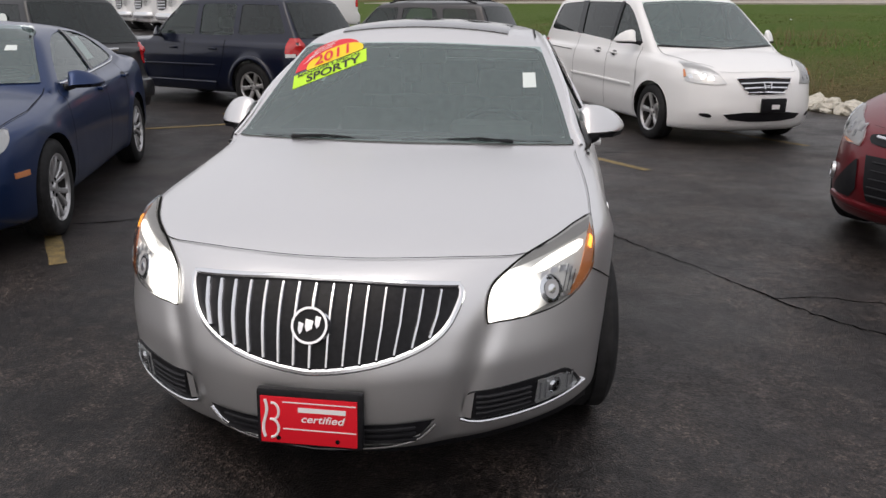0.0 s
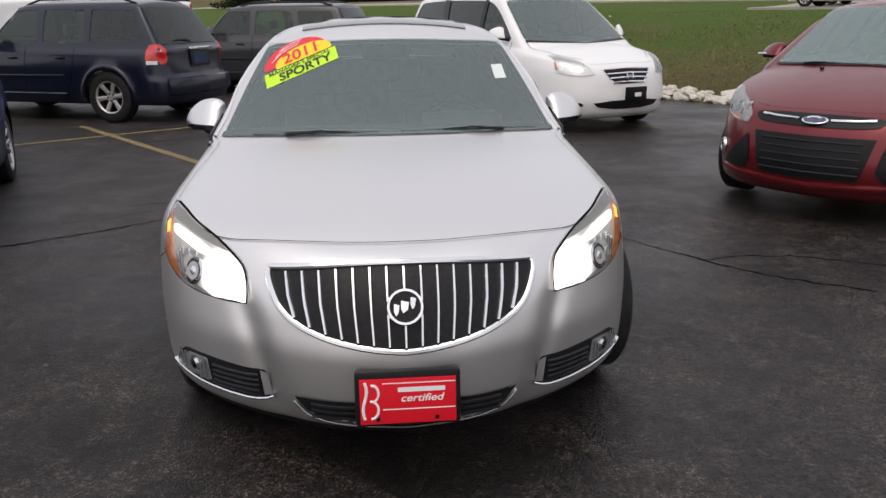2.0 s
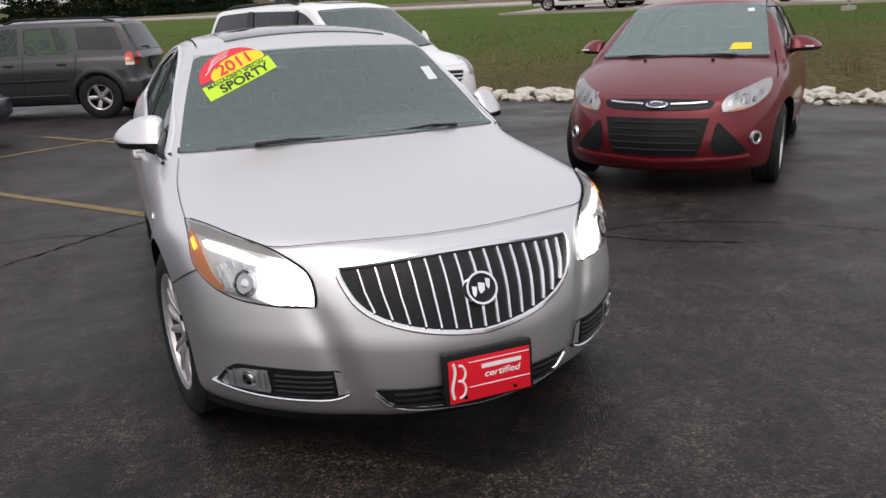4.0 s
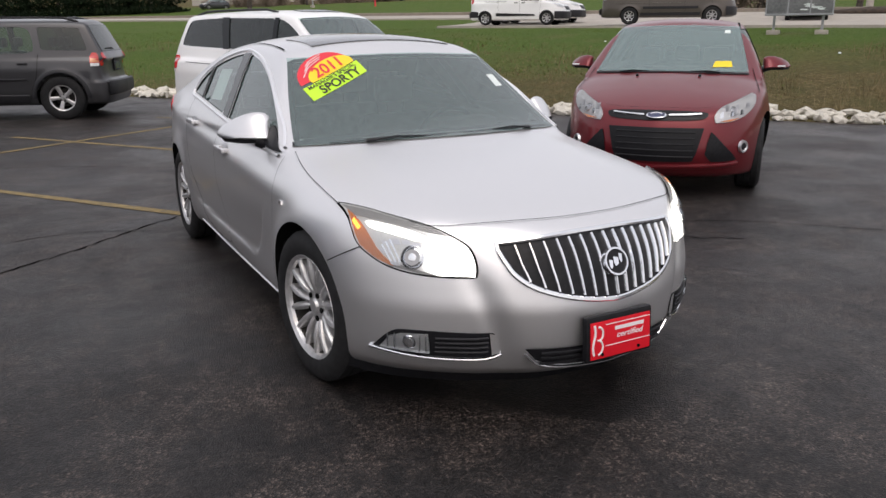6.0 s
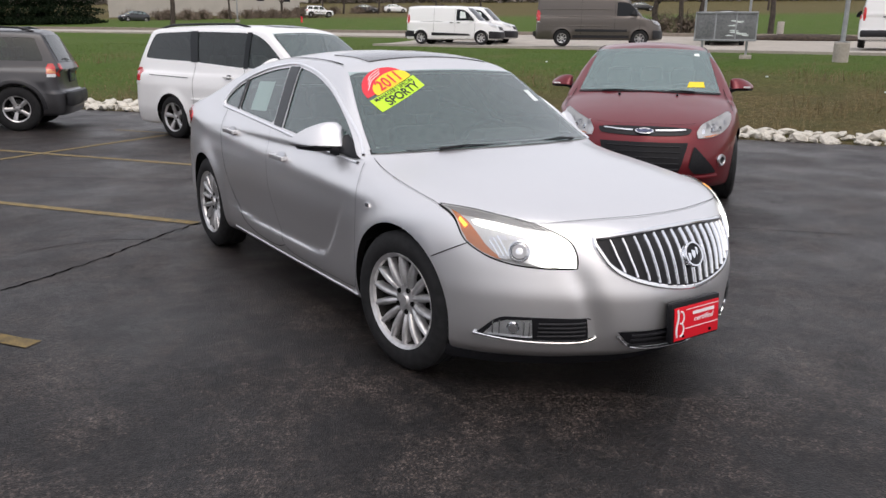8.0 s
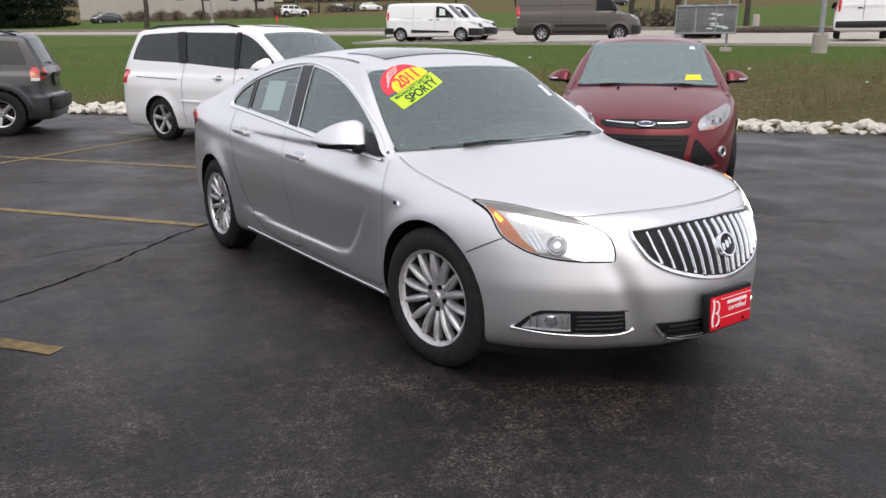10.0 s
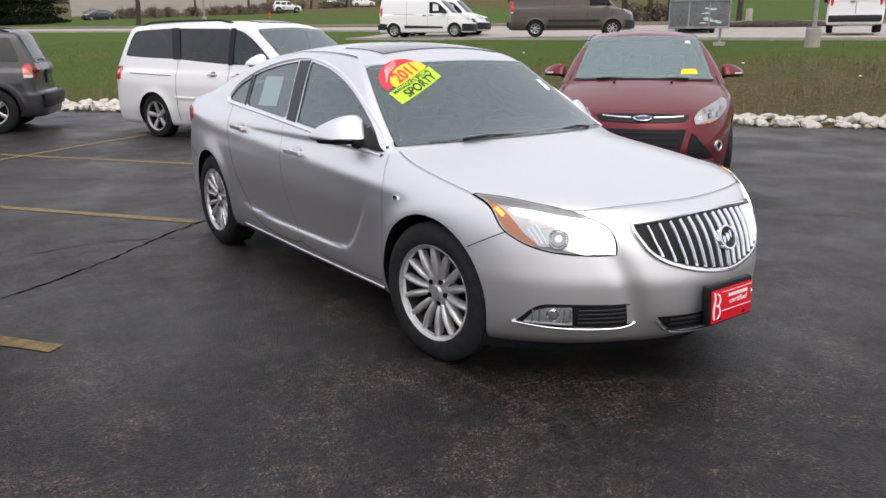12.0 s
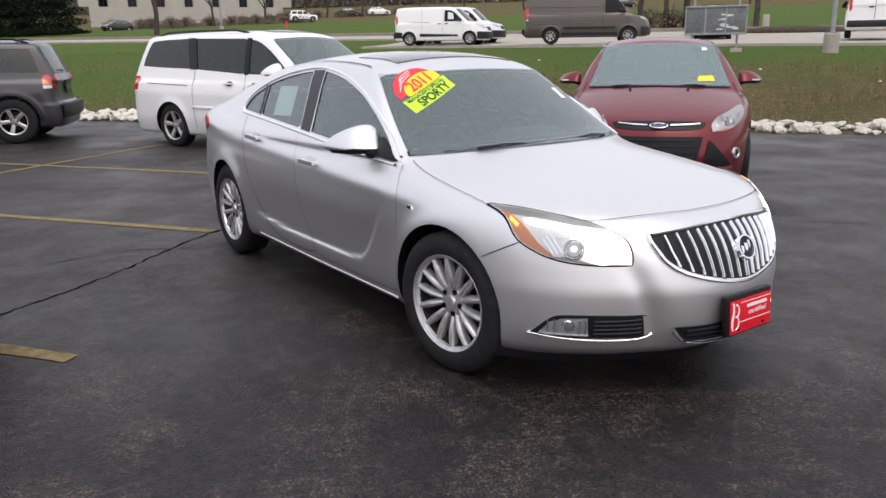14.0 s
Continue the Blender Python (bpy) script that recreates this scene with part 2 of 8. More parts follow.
def curve(pts):
    """A smooth curve through a few points, which keeps their rises and falls."""
    x, y = np.array(pts, float).T
    if len(x) == 1:
        return lambda v: np.full_like(v, y[0])
    h, d = np.diff(x), np.diff(y) / np.diff(x)
    m = np.zeros_like(y)
    for i in range(1, len(x) - 1):
        if d[i - 1] * d[i] > 0:
            w1, w2 = 2 * h[i] + h[i - 1], h[i] + 2 * h[i - 1]
            m[i] = (w1 + w2) / (w1 / d[i - 1] + w2 / d[i])
    m[0], m[-1] = d[0], d[-1]

    def exact(v):
        i = np.clip(np.searchsorted(x, v) - 1, 0, len(h) - 1)
        t = (v - x[i]) / h[i]
        lo, hi = t < 0, t > 1
        t = np.clip(t, 0, 1)
        r = (y[i] * (1 + 2 * t) * (1 - t) ** 2 + h[i] * m[i] * t * (1 - t) ** 2 + y[i + 1] * t * t * (3 - 2 * t) + h[i] * m[i + 1] * t * t * (t - 1))
        r = np.where(lo, y[0] + m[0] * (v - x[0]), r)
        return np.where(hi, y[-1] + m[-1] * (v - x[-1]), r)

    ends = max(3.0, 0.5 * (x[-1] - x[0]))
    grid = np.linspace(x[0] - ends, x[-1] + ends, 6000)
    table = exact(grid)

    def at(v):
        return np.interp(v, grid, table)

    return at


def smax(a, b, k):
    return 0.5 * (a + b + np.sqrt((a - b) ** 2 + k * k))


def smin(a, b, k):
    return 0.5 * (a + b - np.sqrt((a - b) ** 2 + k * k))


class Shape:
    """A car's skin as a smooth solid: f < 0 inside. Local x across, y back from the nose, z up."""

    def __init__(s, L, half, clear, top, crown, plan_f, prof_f, plan_r, prof_r, width, side, belt, roof, ws, bl, wheels, gh=(0.84, 0.60, 1.38), blend=0.03, flare=0.02, rnd=0.05, extra=None, nose=None, top_extra=None, lift=0.004):
        s.nose, s.top_extra, s.lift = nose, top_extra, lift
        s.L, s.half, s.clear, s.crown, s.blend, s.flare, s.rnd, s.extra = L, half, clear, crown, blend, flare, rnd, extra
        s.top, s.plan_f, s.prof_f, s.plan_r, s.prof_r = curve(top), curve(plan_f), curve(prof_f), curve(plan_r), curve(prof_r)
        s.width, s.side, s.roof = curve(width), curve(side), curve(roof)
        s.belt, s.gh, s.ws, s.bl, s.wheels = belt, gh, ws, bl, wheels

    def f(s, P):
        x, y, z = np.abs(P[:, 0]), P[:, 1], P[:, 2]
        yf, yr, R = s.wheels
        flare = 0
        for yc in (yf, yr):
            d = np.hypot(y - yc, z - R)
            flare = flare + s.flare * np.exp(-(((d - R - 0.03) / 0.07) ** 2))
        sd = x - (s.width(y) - s.side(z) + flare + (s.extra(y, z) if s.extra else 0))
        tp = z - (s.top(y) - s.crown * (x / s.half) ** 2.5 + (s.top_extra(x, y) if s.top_extra else 0))
        fr = s.plan_f(x) + s.prof_f(z) - y + (s.nose(x, z) if s.nose else 0)
        re = y - (s.L - s.plan_r(x) - s.prof_r(z))
        low = smax(smax(sd, tp, s.rnd), smax(fr, re, 0.01), s.rnd * 0.7)
        low = smax(low, s.clear - z, 0.06)
        (y0, z0, y1, z1, cw), (b0, c0, b1, c1, cb), (wb, wr, zr) = s.ws, s.bl, s.gh
        sl = (y1 - y0) / (z1 - z0)
        w = (y0 + (z - z0) * sl + cw * x * x - y) / math.hypot(1, sl)
        sb = (b1 - b0) / (c1 - c0)
        b = (y - (b0 + (z - c0) * sb - cb * x * x)) / math.hypot(1, sb)
        g = (x - (wb + (z - s.belt) * (wr - wb) / (zr - s.belt) + 0.012 - 0.1 * (z - 0.5 * (zr + s.belt)) ** 2 - 0.012 * (y - 0.5 * s.L) ** 2)) * 0.93
        r = z - (s.roof(y) - 0.055 * (x / wr) ** 2)
        up = smax(smax(w, b, 0.02), smax(g, r, 0.045), 0.03)
        up = smax(up, min(z0, c0) - 0.05 - z, 0.02)
        return smin(low, up, s.blend)

    def grad(s, P, e=3e-3):
        G = np.stack([s.f(P + e * np.eye(3)[i]) - s.f(P - e * np.eye(3)[i]) for i in range(3)], 1)
        return G / np.maximum(np.linalg.norm(G, axis=1, keepdims=True), 1e-9)

    def cast(s, A, D, far, fn=None, steps=120):
        """First place along A + t D, t up to far, where the solid begins."""
        fn = fn or s.f
        ts = np.linspace(0, far, steps)
        lo, hi = np.zeros(len(A)), np.full(len(A), far)
        open_ = np.ones(len(A), bool)
        for a, b in zip(ts, ts[1:]):
            idx = np.nonzero(open_)[0]
            if not len(idx):
                break
            ins = fn(A[idx] + b * D[idx]) < 0
            hit = idx[ins]
            lo[hit], hi[hit] = a, b
            open_[hit] = False
        for _ in range(26):
            mid = 0.5 * (lo + hi)
            ins = fn(A + mid[:, None] * D) < 0
            hi, lo = np.where(ins, mid, hi), np.where(ins, lo, mid)
        return A + hi[:, None] * D

    def at(s, Q, view):
        """Places on the skin of the points Q of a flat view: front, rear and top by (x, .), right and left by (y, z)."""
        Q = np.asarray(Q, float)
        n, o = len(Q), np.ones(len(Q))
        if view == "front":
            A, D = np.c_[Q[:, 0], -0.3 * o, Q[:, 1]], (0, 1, 0)
        elif view == "rear":
            A, D = np.c_[Q[:, 0], (s.L + 0.3) * o, Q[:, 1]], (0, -1, 0)
        elif view == "top":
            A, D = np.c_[Q[:, 0], Q[:, 1], 2.6 * o], (0, 0, -1)
        else:
            sg = -1 if view == "right" else 1
            A, D = np.c_[sg * 1.3 * o, Q[:, 0], Q[:, 1]], (-sg, 0, 0)
        return s.cast(A, np.tile(np.array(D, float), (n, 1)), 2.4)

    def shell(s, step, core, margin=0.15, fn=None, lo=None, hi=None):
        """A closed net of quads drawn over the solid from a box round it."""
        fn = fn or s.f
        lo = np.array(lo or (-s.half - margin, -margin, 0.0 - 0.1))
        hi = np.array(hi or (s.half + margin, s.L + margin, max(s.roof(np.linspace(0, s.L, 50)).max(), 1) + margin))
        n = [max(4, int(round((h - l) / step))) for l, h in zip(lo, hi)]
        verts, index, faces = [], {}, []

        def vid(i, j, k):
            if (i, j, k) not in index:
                index[i, j, k] = len(verts)
                verts.append((i, j, k))
            return index[i, j, k]

        for ax in range(3):
            u, v = [a for a in range(3) if a != ax]
            for side in (0, n[ax]):
                for a in range(n[u]):
                    for b in range(n[v]):
                        q = []
                        for da, db in ((0, 0), (1, 0), (1, 1), (0, 1)):
                            c = [0, 0, 0]
                            c[ax], c[u], c[v] = side, a + da, b + db
                            q.append(vid(*c))
                        faces.append(q if (side > 0) == (ax != 1) else q[::-1])
        G = np.array(verts, float) / np.array(n) * (hi - lo) + lo
        c0, c1 = np.array(core[0]), np.array(core[1])
        C = np.clip(G, c0, c1)
        D = C - G
        P = s.cast(G, D, 1.0, fn, 70)
        return P, faces


def np_mesh(name, V, F):
    me = bpy.data.meshes.new(name)
    me.from_pydata([tuple(v) for v in V], [], F)
    me.update()
    return me


def grid_fill(outline, step):
    bm = bmesh.new()
    fc = bm.faces.new([bm.verts.new((a, b, 0)) for a, b in outline])
    if fc.normal.z < 0 or sum(outline[i - 1][0] * outline[i][1] - outline[i][0] * outline[i - 1][1] for i in range(len(outline))) < 0:
        fc.normal_flip()
    bmesh.ops.triangulate(bm, faces=[fc])
    A = np.array(outline)
    for ax in (0, 1):
        no = (1, 0, 0) if ax == 0 else (0, 1, 0)
        lo, hi = A[:, ax].min(), A[:, ax].max()
        for c in np.arange(lo + step * 0.5, hi, step):
            bmesh.ops.bisect_plane(bm, geom=bm.verts[:] + bm.edges[:] + bm.faces[:], plane_co=(c, c, 0), plane_no=no)
    return bm




def patch(sh, outline, view, off=0.002, thick=0.006, step=0.045):
    """A piece of the car's skin inside an outline of a flat view, raised by off, with an edge of its own."""
    outline = [tuple(p) for p in outline]
    bm = grid_fill(outline, step)
    bm.verts.ensure_lookup_table()
    Q = np.array([v.co[:2] for v in bm.verts])
    P = sh.at(Q, view)
    N = sh.grad(P)
    up = off + (sh.lift if off > 0 else 0)
    for v, p, n in zip(bm.verts, P, N):
        v.co = Vector(p + n * up)
    # winding by the skin's own side
    bm.normal_update()
    bm.faces.ensure_lookup_table()
    sgn = sum(f.normal.dot(Vector(N[f.verts[0].index])) * f.calc_area() for f in bm.faces)
    if sgn < 0:
        bmesh.ops.reverse_faces(bm, faces=bm.faces[:])
    if thick:
        edges = [e for e in bm.edges if e.is_boundary]
        nd = {v: Vector(N[v.index]) for e in edges for v in e.verts}
        r = bmesh.ops.extrude_edge_only(bm, edges=edges)
        new_v = [g for g in r["geom"] if isinstance(g, bmesh.types.BMVert)]
        pos = {tuple(round(c, 6) for c in v.co): n for v, n in nd.items()}
        for v in new_v:
            n = pos.get(tuple(round(c, 6) for c in v.co))
            if n:
                v.co -= n * (thick + sh.lift)
    return bm


def ribbon(sh, pts, view, width, off=0.0015, height=0.0, closed=False, step=0.03):
    """A strip that follows a line on the skin; with a height it is a raised moulding."""
    R = resample(pts, step, closed)
    prof = [(-0.5, 0.0), (-0.5, height), (0.5, height), (0.5, 0.0)] if height else [(-0.5, 0), (0.5, 0)]
    if height and width > 0.008:
        prof = [(-0.5, -0.002), (-0.42, 0.7 * height), (-0.2, height), (0.2, height), (0.42, 0.7 * height), (0.5, -0.002)]
    base = sh.at(R, view)
    Nb = sh.grad(base)
    T3 = np.roll(base, -1, 0) - np.roll(base, 1, 0)
    if not closed:
        T3[0], T3[-1] = base[1] - base[0], base[-1] - base[-2]
    T3 /= np.maximum(np.linalg.norm(T3, axis=1, keepdims=True), 1e-9)
    S3 = np.cross(Nb, T3)
    S3 /= np.maximum(np.linalg.norm(S3, axis=1, keepdims=True), 1e-9)
    lift = sh.lift if off >= 0 and not (height and width > 0.008) else 0
    cols = [base + S3 * (u * width) + Nb * (off + h + (sh.lift if h > 0 else lift)) for u, h in prof]
    bm = bmesh.new()
    V = [[bm.verts.new(p) for p in c] for c in cols]
    n = len(R)
    for i in range(n if closed else n - 1):
        k = (i + 1) % n
        for a, b in zip(V, V[1:]):
            bm.faces.new((a[i], a[k], b[k], b[i]))
    bm.normal_update()
    sgn = sum(f.normal.dot(Vector(Nb[0])) for f in list(bm.faces)[: len(prof) - 1])
    if sgn < 0:
        bmesh.ops.reverse_faces(bm, faces=bm.faces[:])
    return bm


def true_normals(ob, sh):
    """Gives a large pane the skin's own normals, so that it shines evenly."""
    me = ob.data
    V = np.empty(len(me.vertices) * 3)
    me.vertices.foreach_get("co", V)
    me.shade_smooth()
    me.normals_split_custom_set_from_vertices([tuple(n) for n in sh.grad(V.reshape(-1, 3), 0.02)])
    return ob


def prism(outline, view, a, b):
    """A closed cutter: an outline of a flat view drawn out from a to b along the third axis."""
    bm = bmesh.new()
    put = {"side": lambda u, v, d: (d, u, v), "front": lambda u, v, d: (u, d, v), "top": lambda u, v, d: (u, v, d)}[view]
    lo = [bm.verts.new(put(u, v, a)) for u, v in outline]
    hi = [bm.verts.new(put(u, v, b)) for u, v in outline]
    n = len(lo)
    bm.faces.new(lo)
    bm.faces.new(hi[::-1])
    for i in range(n):
        bm.faces.new((lo[i], lo[(i + 1) % n], hi[(i + 1) % n], hi[i]))
    bmesh.ops.recalc_face_normals(bm, faces=bm.faces[:])
    return bm


def carve(me, cutters, mats):
    """Cuts the solids out of the mesh one after the other; each brings the number of its inner material."""
    ob = new("work", me)
    for m in mats:
        me.materials.append(m)
    temps = []
    for bm, slot in cutters:
        cm = bpy.data.meshes.new("cutter")
        for fc in bm.faces:
            fc.material_index = slot
        bm.to_mesh(cm)
        bm.free()
        for m in mats:
            cm.materials.append(m)
        co = new("cutter", cm)
        md = ob.modifiers.new("cut", "BOOLEAN")
        md.operation, md.object, md.solver = "DIFFERENCE", co, "EXACT"
        temps.append(co)
    dg = bpy.context.evaluated_depsgraph_get()
    dg.update()
    out = bpy.data.meshes.new_from_object(ob.evaluated_get(dg))
    for o in (ob, *temps):
        bpy.data.objects.remove(o)
    return out


def skin_normals(me, sh):
    """Gives the skin the solid's own normals, so that cuts leave no dents in the gloss."""
    nv = len(me.vertices)
    V = np.empty(nv * 3)
    me.vertices.foreach_get("co", V)
    V = V.reshape(-1, 3)
    G = sh.grad(V)
    on = np.abs(sh.f(V)) < 1.5e-3
    me.shade_smooth()
    nl = len(me.loops)
    vi = np.empty(nl, int)
    me.loops.foreach_get("vertex_index", vi)
    FN = np.zeros((nl, 3))
    for p in me.polygons:
        FN[p.loop_start:p.loop_start + p.loop_total] = p.normal
    use = on[vi] & ((G[vi] * FN).sum(1) > 0.6)
    N = np.where(use[:, None], G[vi], FN)
    me.normals_split_custom_set([tuple(n) for n in N])


# ---- cars ----
DARKGLASS = mat("dark_window", (0.006, 0.008, 0.010), 0.06, spec=0.25)


def make_wheel(car, R, rim, width, pairs, style, xc, ys, steer=0):
    """Tyre with shoulders and grooves, spoked rim and hub; one mesh set shared by the four."""
    tyre = bmesh.new()
    h = width / 2
    lathe(tyre, [(rim, -h * 0.8), (rim + 0.01, -h * 0.95), ((R + rim) / 2, -h), (R - 0.02, -h * 0.86), (R, -h * 0.72), (R, -h * 0.3), (R - 0.008, -h * 0.28), (R - 0.008, -h * 0.2), (R, -h * 0.18), (R, h * 0.18), (R - 0.008, h * 0.2), (R - 0.008, h * 0.28), (R, h * 0.3), (R, h * 0.72), (R - 0.008, h * 0.82), (R - 0.022, h * 0.9), ((R + rim) / 2 + 0.01, h), (rim + 0.02, h * 0.97), (rim + 0.004, h * 0.9), (rim, h * 0.8)], 40)
    bm, barrel = bmesh.new(), bmesh.new()
    lathe(barrel, [(rim - 0.03, -h * 0.8), (rim - 0.022, h * 0.5), (rim - 0.016, h * 0.7)], 40)
    lathe(bm, [(rim - 0.016, h * 0.7), (rim - 0.011, h * 0.84), (rim + 0.004, h * 0.93), (rim + 0.007, h * 0.88), (rim + 0.004, h * 0.78)], 40)
    dish = h * 0.62
    face = h * 0.86
    # hub
    lathe(bm, [(0.0, dish + 0.012), (0.028, dish + 0.012), (0.034, dish), (0.07, dish - 0.004), (0.085, dish - 0.03), (0.085, dish - 0.06)], 24)
    n = pairs
    for i in range(n):
        a = 2 * math.pi * i / n
        spread = [-0.5, 0.5] if style in ("pair", "petal") else [0.0]
        for sp in spread:
            a1 = a + sp * (2 * math.pi / n) * (0.52 if style == "petal" else 0.46)
            a0 = a + sp * (2 * math.pi / n) * (0.40 if style == "petal" else 0.30)
            w0, w1 = {"pair": (0.013, 0.0205), "petal": (0.010, 0.015), "wide": (0.026, 0.036)}.get(style, (0.017, 0.022))
            pts = [(0.055, dish - 0.008, a0, w0), ((rim + 0.055) / 2, dish + 0.012, (a0 + a1) / 2, (w0 + w1) / 2), (rim - 0.012, face - 0.008, a1, w1)]
            ribs = ((-1, -0.028), (-1, -0.004), (-0.55, 0.004), (0.55, 0.004), (1, -0.004), (1, -0.028))
            if style == "petal":
                pts = [(0.05 + (rim - 0.062) * k, dish - 0.012 + (face - dish) * k ** 2 + 0.02 * math.sin(math.pi * k), a0 + (a1 - a0) * k, 0.0095 + 0.0085 * math.sin(math.pi * min(1, k * 0.62 + 0.16)) ** 1.5) for k in (0, 0.25, 0.5, 0.75, 1)]
                ribs = ((-1, -0.034), (-1, -0.009), (-0.6, 0.002), (0, 0.006), (0.6, 0.002), (1, -0.009), (1, -0.034))
            rows = []
            for r, x, an, w in pts:
                c, s_ = math.cos(an), math.sin(an)
                rows.append([bm.verts.new((x + dx, r * c - w * u * s_, r * s_ + w * u * c)) for u, dx in ribs])
            for p, q in zip(rows, rows[1:]):
                for j in range(len(ribs) - 1):
                    bm.faces.new((p[j], p[j + 1], q[j + 1], q[j]))
    bolt = bmesh.new()
    lathe(bolt, [(0, 0.001), (0.006, 0.001), (0.0065, 0.006), (0.0125, 0.006), (0.0135, -0.012)], 12)
    disc = bmesh.new()
    lathe(disc, [(0.0, 0), (0.08, 0.02), (0.085, 0), (rim * 0.72, 0), (rim * 0.72, -0.02)], 28, Matrix.Translation((-h * 0.05, 0, 0)))
    back = bmesh.new()
    lathe(back, [(0.0, 0), (rim - 0.03, 0)], 28, Matrix.Translation((-h * 0.45, 0, 0)))
    first = None
    for y in ys:
        for sg in (1, -1):
            if first is None:
                w = part("wheel", tyre, RUBBER, car)
                kids = [part("rim", bm, ALLOY, w), part("rim_barrel", barrel, DISCSHADE, w), part("brake_disc", disc, DISCSHADE, w), part("brake_shield", back, SEAM, w)]
                first = (w, kids)
                nut = part("wheel_nut", bolt, SEAM, w)
            else:
                w = new("wheel", first[0].data)
                w.parent = car
                for k in first[1]:
                    o = new(k.name.split(".")[0], k.data)
                    o.parent = w
            for i in range(5):
                a = 2 * math.pi * (i + 0.5) / 5
                o = nut if first[0] is w and i == 0 else new("wheel_nut", nut.data)
                o.parent = w
                o.matrix_basis = pose(dish - 0.003, 0.056 * math.cos(a), 0.056 * math.sin(a))
            w.matrix_basis = pose(sg * xc, y, R, rz=(0 if sg > 0 else 180) + (steer if y == ys[0] else 0)) @ pose(0, 0, 0, rx=17 * (len(ys) + y * 7) % 60)


def seat(car, x, y, z, back=0.62, w=0.5):
    bm = bmesh.new()
    box(bm, x, y, z + 0.08, w, 0.5, 0.16, bevel=0.05)
    box(bm, x, y + 0.3, z + 0.36, w, 0.14, back, pose(x, y + 0.3, z) @ pose(0, 0, 0, rx=-14) @ pose(-x, -y - 0.3, -z), bevel=0.05)
    s = part("seat", bm, SEATCLOTH, car)
    hb = bmesh.new()
    box(hb, x, y + 0.45, z + back + 0.2, 0.27, 0.1, 0.17, bevel=0.045)
    for dx in (-0.06, 0.06):
        tube(hb, [(x + dx, y + 0.42, z + back), (x + dx, y + 0.45, z + back + 0.16)], 0.006)
    part("headrest", hb, SEATCLOTH, s)


def cabin_things(car, sh, yd, zd, half, rows, zfloor=0.42, wheel_side=1, dash_len=0.6):
    """Dashboard, steering wheel and seats."""
    bm = bmesh.new()
    box(bm, 0, yd, zd - 0.12, half * 2, dash_len, 0.2, bevel=0.06)
    box(bm, 0, yd + dash_len * 0.35, zd - 0.3, 0.3, 0.3, 0.36, bevel=0.04)
    box(bm, 0.37 * wheel_side, yd + dash_len * 0.3, zd, 0.4, 0.18, 0.1, bevel=0.04)
    part("dashboard", bm, INTERIOR, car)
    st = bmesh.new()
    m = pose(0.37 * wheel_side, yd + dash_len * 0.62, zd - 0.08, rx=24)
    ring = [(0.185 * math.cos(a), 0, 0.185 * math.sin(a)) for a in np.linspace(0, 2 * math.pi, 25)]
    tube(st, [m @ Vector(p) for p in ring], 0.016, 8)
    for a in (0, math.pi, -math.pi / 2):
        tube(st, [m @ Vector((0, 0, 0)), m @ Vector((0.18 * math.cos(a), 0, 0.18 * math.sin(a)))], 0.018, 6)
    box(st, 0, 0, 0, 0.15, 0.05, 0.13, m, bevel=0.02)
    part("steering_wheel", st, BLACK, car)
    for i, y in enumerate(rows):
        xs = (-0.37, 0.37) if i == 0 else (-0.4, 0.0, 0.4)
        for x in xs:
            seat(car, x * half / 0.72, y, zfloor, 0.6, 0.5 if i == 0 else 0.42)


def blob(bm, cx, cy, cz, sx, sy, sz, e=0.7, n=20, cut=None):
    """A rounded box like a squashed ball, for mirrors and the like."""
    r = bmesh.ops.create_uvsphere(bm, u_segments=n, v_segments=n // 2 + 2, radius=1)
    for v in r["verts"]:
        c = [math.copysign(abs(t) ** e, t) for t in v.co]
        v.co = Vector((cx + c[0] * sx, cy + c[1] * sy, cz + c[2] * sz))
    return r["verts"]


